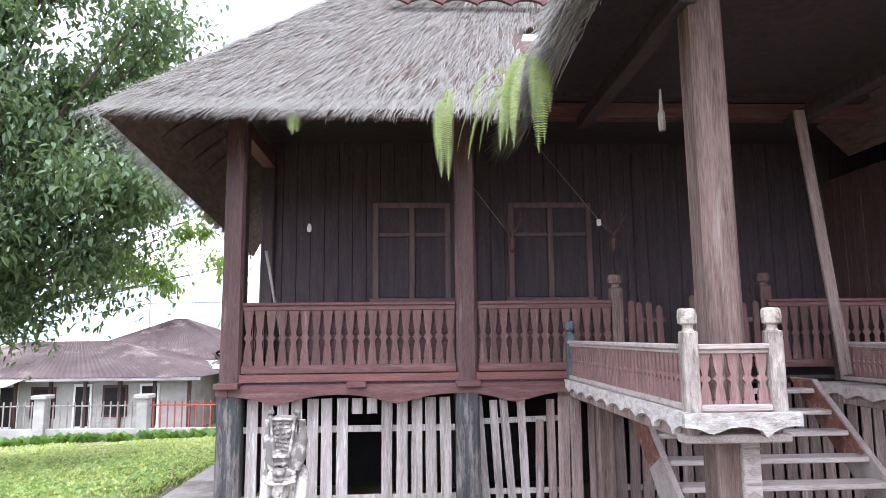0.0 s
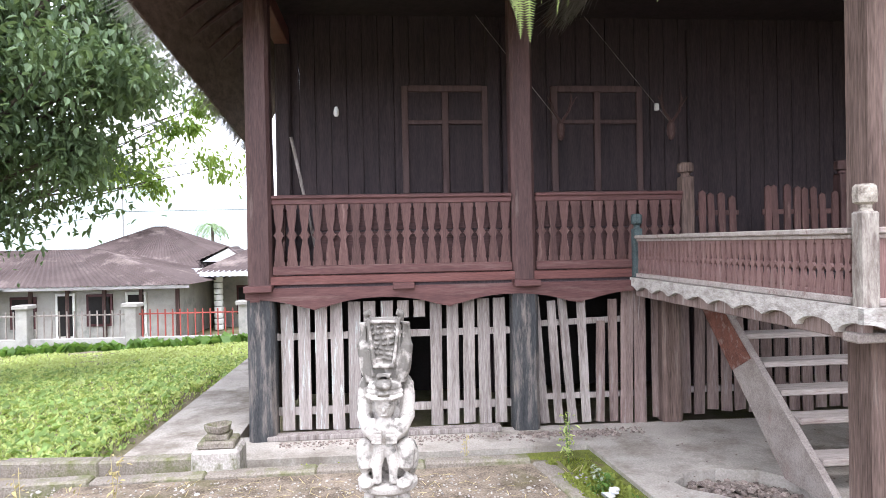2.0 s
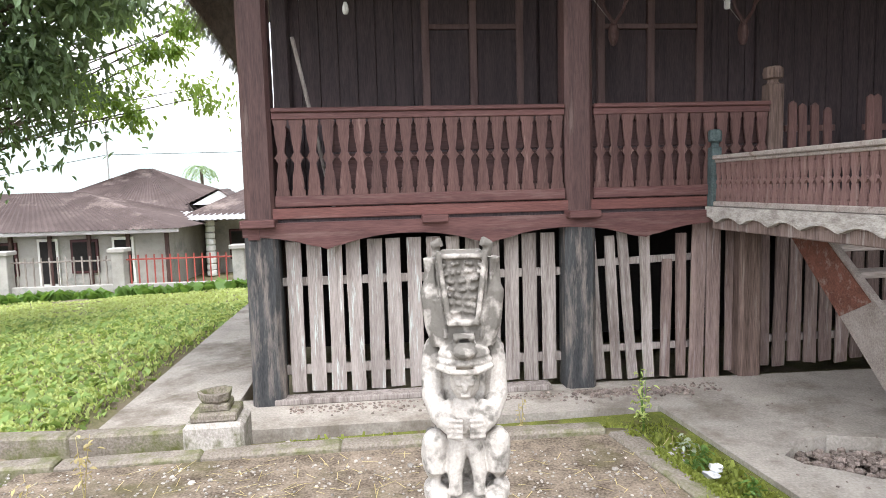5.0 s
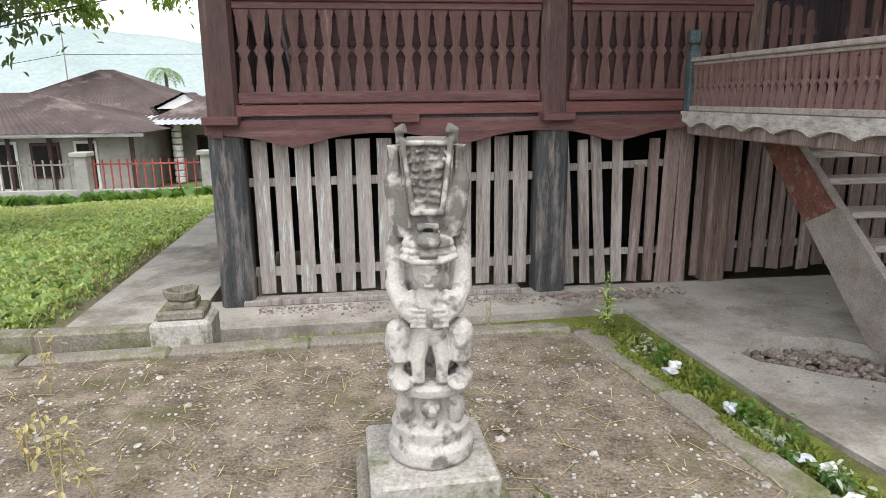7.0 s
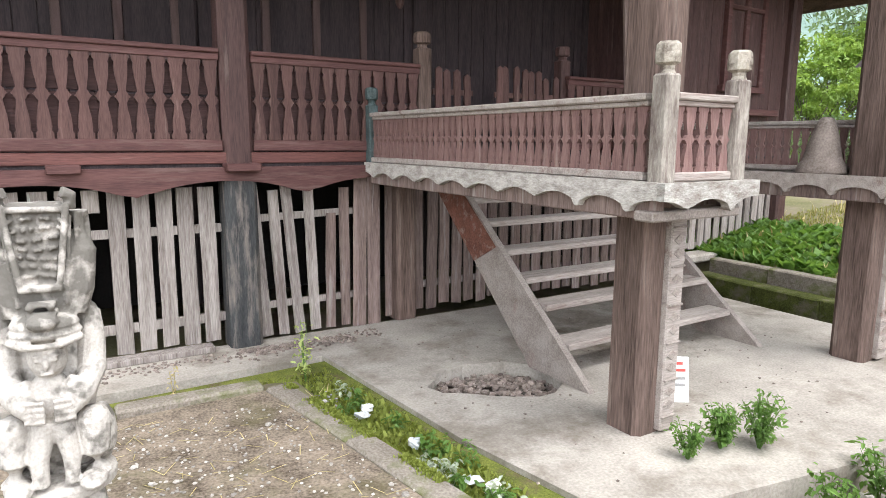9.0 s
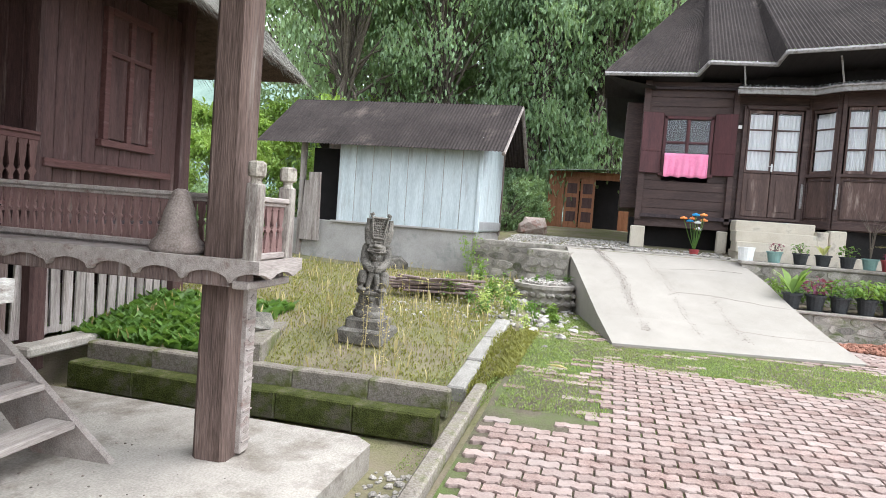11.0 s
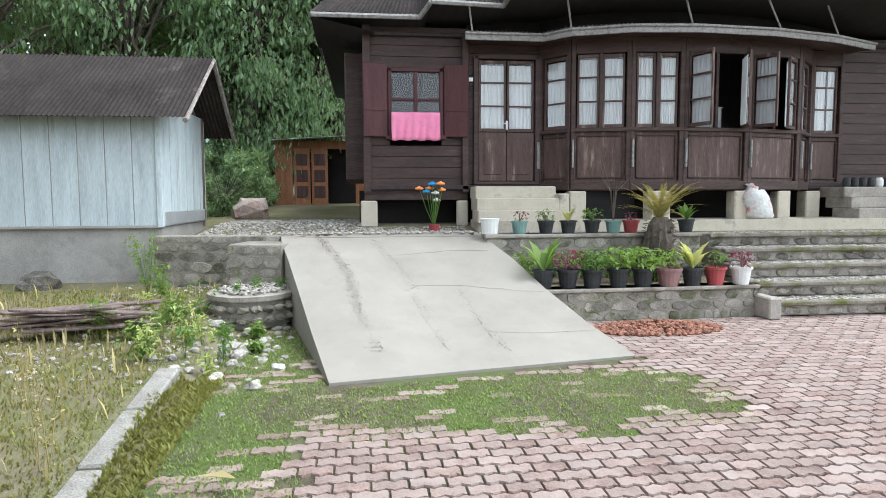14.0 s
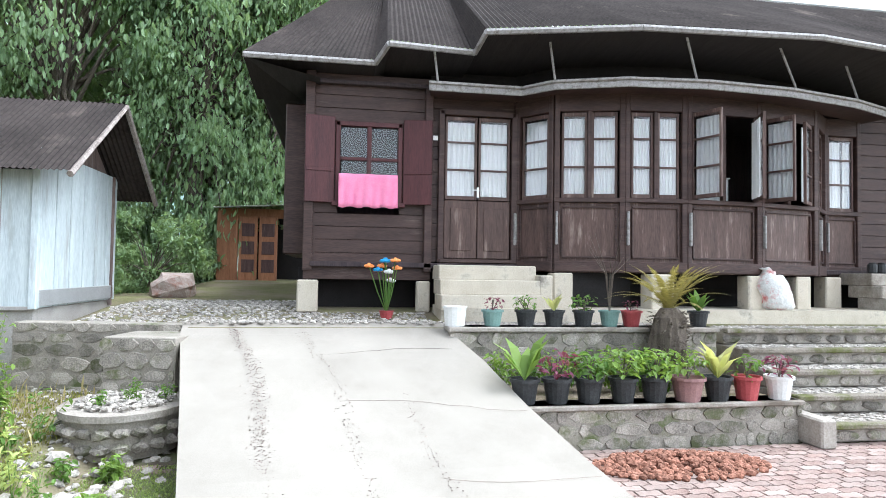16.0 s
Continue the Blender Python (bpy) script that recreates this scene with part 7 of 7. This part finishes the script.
part("gable", Mesh().prism([(-11.3, 0.85), (-9.25, 0.85), (-10.05, 1.48)], 0.06, pose(0, 32.7, 0)), white_paint, n2, "white triangular gable")
n3 = neighbour("red-fenced bungalow with a white porch column", -10.8, -3.5, 30, 38, -2.1, 0.45, 1.6, -9.0, -5.0, 34, [(-8.6, 1.1, -1.5, 1.3), (-6.6, 0.9, -1.9, 1.8), (-5.0, 1.0, -1.5, 1.2)])
for z in range(9):
    part("column_band", Mesh().lathe([(0.17, 0), (0.2, 0.03), (0.2, 0.2), (0.17, 0.23)], 12, pose(-9.6, 29.6, -2.05 + z * 0.26)), white_paint, n3)
part("porch_roof", corrugated((-11.8, 28.9, 0.3), (-3.5, 28.9, 0.3), (-3.5, 31, 0.6), (-11.8, 31, 0.6), None, 0.24, 0.02), zinc, n3, "pale zinc porch roof")
part("awning", corrugated((-20.0, 24.9, -0.12), (-16.5, 24.9, -0.12), (-16.5, 26.2, 0.12), (-20.0, 26.2, 0.12), None, 0.24, 0.02), zinc, n1, "pale zinc awning")
fw = thing("garden_fence", "low concrete wall with iron railings and square piers", "fence")
part("plinth", Mesh().box((-13.0, 24.2, -1.85), (19.0, 0.2, 0.6), 0.02), plaster, fw)
for x in (-18.0, -14.6, -10.9, -7.0, -4.2):
    part("pier", Mesh().box((x, 24.15, -1.3), (0.4, 0.4, 1.7), 0.02).box((x, 24.15, -0.42), (0.56, 0.56, 0.14), 0.02), plaster, fw)
for i in range(70):
    x = -21.5 + i * 0.26
    part("rail_bar", Mesh().box((x, 24.2, -1.1), (0.04, 0.04, 1.0), 0.004), fence_red if x > -10.7 else wood_grey, fw)
part("top_rail", Mesh().box((-16.2, 24.2, -0.75), (10.8, 0.04, 0.05), 0.005), wood_grey, fw)
part("top_rail", Mesh().box((-7.0, 24.2, -0.75), (7.6, 0.04, 0.05), 0.005), fence_red, fw)
solo("roadside_weeds", tuft_field(random.Random(55), 900, lambda r: (r.uniform(-22, -4.3), r.uniform(23.4, 24.0)), 0.35, 0.4, 0.8), herb, "weeds along the foot of the fence", "weeds", kind="stuff")
mast = Mesh().tube([(-25, 55, -3), (-25, 55, 7)], 0.05, 6)
solo("pole", mast, eave_trim, "thin mast behind the far roofs", "mast")
for a, b in (((-45, 50, 1.5), (-25, 55, 4.6)), ((-25, 55, 4.6), (-9, 70, 6.5))):
    solo("power_line", Mesh().tube([a, ((a[0] + b[0]) / 2, (a[1] + b[1]) / 2, (a[2] + b[2]) / 2 - 0.5), b], 0.02, 5), black, "sagging power line over the roofs", "cable", group="power lines")


# ---- hills ----
def hill(x0, y0, x1, y1, h, depth, seed, k=60):
    g = Mesh()
    a, b = Vector((x0, y0, 0)), Vector((x1, y1, 0))
    out = Vector((-(b - a).y, (b - a).x, 0)).normalized()
    rows = 8
    for j in range(rows + 1):
        for i in range(k + 1):
            t = i / k
            p = a + (b - a) * t + out * depth * j / rows
            q = 0.75 + 0.35 * noise.noise((t * 3.1, seed, 0)) + 0.1 * noise.noise((t * 13, seed, 1)) + 0.03 * noise.noise((t * 60, j * 3.0, seed))
            g.v.append((p.x, p.y, -3 + h * q * math.sin(math.pi * 0.5 * j / rows)))
    w = k + 1
    g.f = [(j * w + i, j * w + i + 1, (j + 1) * w + i + 1, (j + 1) * w + i) for j in range(rows) for i in range(k)]
    return g


# distant hill with its haze painted on
solo("backdrop_hill", hill(-620, 330, 100, 520, 75, 160, 2.0), hill_mat, "hill beyond the houses, haze painted in as pale blue-green", "hill", kind="structure", smooth=True)
# woods paled and greyed, haze painted into the green
hill_near = mat("wooded_hill_hazed", (0.13, 0.19, 0.16), (0.22, 0.29, 0.25), 0.05, 1.0, 0, fine=0.9, spec=0.0)
solo("backdrop_hill", hill(190, 330, 190, -300, 95, 160, 5.0), hill_near, "wooded hillside rising behind the far house, haze in its colour", "hill", kind="structure", smooth=True)

# ---- things before the plank house ----
rq = random.Random(61)


def pot(x, y, z, r0, h, material, plant, label, group="potted plants"):
    """A tapered pot with a rolled rim, soil and a plant."""
    t = thing("potted_plant", label, "potted plant", pose(x, y, z, 0, 0, rq.uniform(0, 360)), group)
    part("pot", Mesh().lathe([(r0 * 0.72, 0), (r0 * 0.95, h * 0.86), (r0 * 1.08, h * 0.87), (r0 * 1.08, h), (r0 * 0.96, h), (r0 * 0.92, h * 0.9)], 16), material, t)
    kind, size, n, mt = plant
    if kind == "bush":
        spots = scatter_in(rq, n, (0, 0, h + size * 0.45), (size * 0.7, size * 0.7, size * 0.45))
        part("foliage", leaves(rq, spots, size * 0.27, 0.1, 1, 0.35), mt, t)
        g = Mesh()
        for i in range(4):
            g.tube([(0, 0, h * 0.9), (rq.uniform(-0.3, 0.3) * size, rq.uniform(-0.3, 0.3) * size, h + size * 0.6)], 0.006, 5)
        part("stem", g, bark, t)
    elif kind == "blade":
        g = Mesh()
        for i in range(n):
            a, l = rq.uniform(0, 6.28), size * rq.uniform(0.7, 1.15)
            o = Vector((0, 0, h * 0.9))
            d = Vector((math.cos(a), math.sin(a), rq.uniform(1.0, 2.6))).normalized()
            w = Vector((-math.sin(a), math.cos(a), 0)) * size * 0.13
            e = o + d * l * 0.7
            f = o + d * l + Vector((math.cos(a), math.sin(a), -0.5)) * l * 0.15
            g.add([o, e * 0.55 + o * 0.45 + w, e + w * 0.8, f, e - w * 0.8, e * 0.55 + o * 0.45 - w], [[0, 1, 5], [1, 2, 4, 5], [2, 3, 4]])
        part("foliage", g, mt, t)
    elif kind == "bare":
        g = Mesh()
        for i in range(n):
            a = rq.uniform(0, 6.28)
            g.tube([(0, 0, h * 0.8), (math.cos(a) * 0.05, math.sin(a) * 0.05, h + size * 0.5), (math.cos(a) * size * 0.3, math.sin(a) * size * 0.3, h + size * rq.uniform(0.7, 1.1))], [0.008, 0.006, 0.002], 5)
        part("stem", g, bark, t)
    return t


yellow_leaf = leaf_mat("variegated_leaves", (0.3, 0.33, 0.12), (0.5, 0.5, 0.25), 0.2)
purple_leaf = leaf_mat("purple_leaves", (0.1, 0.03, 0.06), (0.22, 0.07, 0.13), 0.2)
bright_leaf = leaf_mat("bright_leaves", (0.11, 0.19, 0.04), (0.22, 0.32, 0.08), 0.25)
LOW = ((915, "blade", plastic_black, 0.5, 11, bright_leaf), (968, "bush", plastic_black, 0.32, 60, purple_leaf), (1022, "bush", plastic_black, 0.32, 90, herb), (1080, "bush", plastic_black, 0.34, 120, bright_leaf),
       (1135, "bush", plastic_black, 0.32, 100, bright_leaf), (1193, "bush", plastic_mauve, 0.3, 80, bright_leaf), (1247, "blade", plastic_black, 0.42, 14, yellow_leaf), (1300, "bush", plastic_red, 0.26, 46, herb), (1360, "bush", white_plastic, 0.26, 70, purple_leaf))
for k, kind, mt, size, n, lf in LOW:
    pot(11.8, -0.2 - (k - 915) * 0.0064, 0.44, 0.145 if mt != plastic_mauve else 0.175, 0.25, mt, (kind, size, n, lf), "%s pot with %s on the low wall" % ({plastic_black: "black plastic", plastic_mauve: "mauve plastic", plastic_red: "red plastic", white_plastic: "white plastic"}[mt], "strappy leaves" if kind == "blade" else "a small leafy plant"))
UP = ((873, "bush", plastic_green, 0.2, 40, purple_leaf), (928, "bush", plastic_black, 0.22, 50, herb), (975, "blade", plastic_black, 0.26, 9, yellow_leaf), (1025, "bush", plastic_black, 0.24, 60, herb), (1070, "bare", plastic_green, 0.9, 9, herb), (1108, "bush", plastic_red, 0.16, 40, purple_leaf), (1228, "blade", plastic_black, 0.32, 8, herb))
for k, kind, mt, size, n, lf in UP:
    pot(13.2, 1.694 + (-0.18 - (k - 915) * 0.00652 - 1.694) * 1.183, 1.1, 0.13, 0.2, mt, (kind, size, n, lf), "%s pot with %s on the upper wall" % ({plastic_black: "black plastic", plastic_green: "greenish plastic", plastic_red: "red plastic"}[mt], "bare twigs" if kind == "bare" else "a small plant"))
solo("white_tub", Mesh().lathe([(0.12, 0), (0.14, 0.22), (0.15, 0.22), (0.15, 0.24)], 14), white_plastic, "white plastic tub on the upper wall", "tub", pose(13.2, 0.27, 1.1))
for x, y in ((12.05, 3.9), (12.35, 3.35), (12.6, 3.75), (12.2, 3.6)):
    weed(x, y, 0.4, 0.2, 60, 0.05, herb, "small weed growing in the stone planter", rq, 0.6)
for x, y, h in ((13.0, 5.3, 1.0), (12.6, 5.0, 0.6), (11.6, 4.6, 0.4), (11.2, 3.5, 0.22), (10.5, 3.4, 0.16), (11.0, 5.2, 0.5)):
    weed(x, y, ground_z(x, y), h, 150, 0.07, bright_leaf, "bright green weed among the rubble", rq, 0.35)
for i in range(7):
    weed(12.5, -0.1 - i * 0.34, 0.4, 0.5, 180, 0.08, herb if i % 2 else bright_leaf, "leafy shrub in the bed between the walls", rq, 0.5, "shrub")
# cycad
cy = thing("cycad", "sago cycad with a shaggy trunk and yellow-green fronds", "cycad", pose(12.75, -2.28, 0.4))
part("trunk", Mesh().lathe([(0.2, 0), (0.24, 0.2), (0.23, 0.5), (0.19, 0.85), (0.1, 0.96)], 14, wob=0.12), bark, cy)
g = Mesh()
for i in range(260):
    a, z = rq.uniform(0, 6.28), rq.uniform(0.05, 0.92)
    straw(g, (0.2 * math.cos(a), 0.2 * math.sin(a), z), (math.cos(a), math.sin(a), rq.uniform(-0.4, 0.8)), 0.018, rq.uniform(0.06, 0.12), rq)
part("leaf_bases", g, bark, cy, kind="stuff")
cyc = leaf_mat("cycad_fronds", (0.15, 0.135, 0.05), (0.3, 0.255, 0.1), 0.2)
for i in range(42):
    g = Mesh()
    a = 2.4 * i
    frond(g, (0, 0, 0.9), (math.cos(a), math.sin(a), rq.uniform(0.7, 3.0)), rq.uniform(0.7, 0.9), 0.04, 0.06, rq, 34)
    part("frond", g, cyc, cy)
# heap of husks on the pavers
g = Mesh()
for _ in range(800):
    a, q = rq.uniform(0, 6.28), rq.random() ** 0.6
    s = rq.uniform(0.02, 0.038)
    g.rock((11.0 + 0.42 * q * math.cos(a), -1.45 + 0.85 * q * math.sin(a), 0.02 + 0.1 * (1 - q) * rq.random()), (s, s * 1.1, s * 0.9), rq, 6)
solo("husk_heap", g, husk, "flat heap of reddish-brown husks drying on the pavers", "husks", kind="stuff")
# sack, towel, flowers, small jars
sack_mat = mat("sack_woven_white", (0.5, 0.5, 0.48), (0.72, 0.72, 0.7), 7, 0.7, 0.6, wear=(0.5, 0.13, 0.12), wear_at=0.6, wear_scale=6, fine=30)
sk = Mesh().lathe([(0.2, 0), (0.24, 0.05), (0.25, 0.2), (0.23, 0.38), (0.19, 0.5), (0.1, 0.55), (0.13, 0.6), (0.02, 0.61)], 20)
sk.v = [(x * 0.85 * (1 + 0.1 * math.sin(z * 19 + y * 14)), y * (1 + 0.12 * math.cos(z * 17 + x * 12)) + z * 0.3, z * (1 + 0.08 * math.sin(y * 22))) for x, y, z in sk.v]
solo("sack", sk, sack_mat, "full white woven plastic sack with red print", "sack", pose(14.35, -4.95, 1.26), smooth=True)
tw = Mesh()
n = 40
for i in range(n + 1):
    t = i / n
    y = 1.7 - 0.88 * t
    for j in range(9):
        z = 3.2 - 0.5 * j / 8
        tw.v.append((15.14 - 0.02 * math.sin(t * 40 + j * 0.2) * (j / 8) - 0.012 * math.sin(t * 17), y, z - 0.012 * math.sin(t * 23) * (j / 8)))
tw.f = [(i * 9 + j, (i + 1) * 9 + j, (i + 1) * 9 + j + 1, i * 9 + j + 1) for i in range(n) for j in range(8)]
towel = solo("towel", tw, towel_mat, "pink towel hung over the window sill to dry", "towel", smooth=True)
sol = towel.modifiers.new("thick", "SOLIDIFY")
sol.thickness = 0.012
vz = thing("flower_vase", "artificial orange and blue flowers in a red pot", "flowers", pose(14.55, 1.0, 1.08))
part("pot", Mesh().lathe([(0.07, 0), (0.1, 0.1), (0.105, 0.12), (0.09, 0.12)], 14), plastic_red, vz)
for i in range(11):
    a, l = rq.uniform(0, 6.28), rq.uniform(0.03, 0.26)
    e = Vector((math.cos(a) * l, math.sin(a) * l, rq.uniform(0.5, 0.85)))
    st_ = part("stem", Mesh().tube([(0, 0, 0.08), e * 0.5, e], 0.008, 5), herb, vz)
    col = (flower_orange, flower_blue, flower_orange, white_paint)[i % 4]
    g = Mesh()
    for k in range(6):
        b = 6.28 * k / 6
        g.ball((e.x + math.cos(b) * 0.04, e.y + math.sin(b) * 0.04, e.z), (0.04, 0.04, 0.025), 8)
    part("bloom", g.ball((e.x, e.y, e.z + 0.015), (0.03, 0.03, 0.03), 8), col, st_)
for i in range(3):
    solo("side_step", Mesh().box((14.9 - (2 - i) * 0.2, -7.6, 1.34 + i * 0.2), (0.7, 1.7, 0.2), 0.015), concrete, "grey concrete side step", "step", group="side steps")
for i in range(9):
    solo("jar", Mesh().lathe([(0.06, 0), (0.075, 0.03), (0.075, 0.14), (0.05, 0.16), (0.055, 0.18)], 10), white_plastic if i == 4 else plastic_black, "small dark plant jar on the side step", "jar", pose(14.75, -6.95 - i * 0.17, 1.84), "jars on the side step")
solo("cloth", Mesh().box((14.72, -4.1, 3.08), (0.03, 0.5, 0.42), 0.01).box((14.7, -4.1, 3.29), (0.06, 0.52, 0.02), 0.006), mat("cloth_grey_print", (0.3, 0.32, 0.33), (0.6, 0.62, 0.62), 14, 0.9, 0.2), "patterned grey cloth in the open window", "cloth")
# gravel lane and rubble
g = Mesh()
for _ in range(4200):
    x, y = rq.uniform(13.5, 17.5), rq.uniform(0.4, 4.9)
    s = rq.uniform(0.012, 0.04)
    if y > 2.1 or x < 15.1:
        g.rock((x, y, max(ground_z(x, y), 1.1 if x < 13.95 and 0.3 < y < 3.5 else -9) + 0.006), (s, s, s * 0.6), rq, 5)
for _ in range(1500):
    x, y = rq.uniform(13.35, 14.2), rq.uniform(-3.0, 0.4)
    s = rq.uniform(0.012, 0.035)
    g.rock((x, y, ground_z(x, y) + 0.006), (s, s, s * 0.6), rq, 5)
solo("gravel", g, rubble_mat, "loose grey pebbles on the lane", "gravel", kind="stuff")
g = Mesh()
for _ in range(150):
    x, y = rq.gauss(10.6, 0.7), rq.gauss(3.6, 0.3)
    if not in_ramp(x, y) and y > 2.9:
        s = rq.uniform(0.02, 0.06) * (1.8 if rq.random() < 0.08 else 1)
        g.rock((x, y, ground_z(x, y) + s * 0.3), (s * 1.2, s, s * 0.7), rq, 6)
for _ in range(500):
    x, y = rq.uniform(2.0, 5.9), rq.uniform(3.75, 4.5)
    s = rq.uniform(0.01, 0.045)
    g.rock((x, y, ground_z(x, y) + s * 0.3), (s * 1.2, s, s * 0.7), rq, 6)
for _ in range(500):
    x, y = rq.uniform(9.5, 14.0), rq.uniform(3.8, 6.0)
    s = rq.uniform(0.01, 0.035)
    g.rock((x, y, ground_z(x, y) + s * 0.3), (s * 1.2, s, s * 0.7), rq, 6)
solo("rubble", g, rubble_mat, "pale broken stones beside the ramp and slab", "rubble", kind="stuff")
solo("boulder", Mesh().rock((0, 0, 0.2), (0.6, 0.45, 0.38), random.Random(71), 10), boulder_mat, "reddish white boulder beside the lane", "boulder", pose(18.6, 4.75, 1.15))
solo("boulder", Mesh().rock((0, 0, 0.1), (0.5, 0.3, 0.22), random.Random(72), 10), dark_stone, "dark stone lying in the grass", "boulder", pose(7.8, 7.0, -0.2))
solo("boulder", Mesh().rock((0, 0, 0.1), (0.3, 0.35, 0.22), random.Random(73), 10), dark_stone, "dark stone by the shed wall", "boulder", pose(13.9, 7.2, 0.25))
for i in range(12):
    a = rq.uniform(70, 110)
    solo("old_plank", Mesh().box((0, 0, 0), (rq.uniform(1.0, 1.9), rq.uniform(0.1, 0.2), 0.03), 0.006), wood_plank_brown, "rotting brown plank in a heap on the grass", "plank",
         pose(11.3 + rq.uniform(-0.35, 0.35), 5.6 + rq.uniform(-0.35, 0.35), 0.17 + i * 0.022, rq.uniform(-4, 4), rq.uniform(-5, 5), a), "plank heap")
solo("fallen_leaf", Mesh().add([(0, 0, 0), (0.1, 0.05, 0.03), (0.24, 0, 0.01), (0.1, -0.06, 0.02)], [[0, 1, 2], [0, 2, 3]]), blade_dry, "large dry brown leaf on the grass", "leaf", pose(7.15, 2.95, 0.02, 0, 0, 80))

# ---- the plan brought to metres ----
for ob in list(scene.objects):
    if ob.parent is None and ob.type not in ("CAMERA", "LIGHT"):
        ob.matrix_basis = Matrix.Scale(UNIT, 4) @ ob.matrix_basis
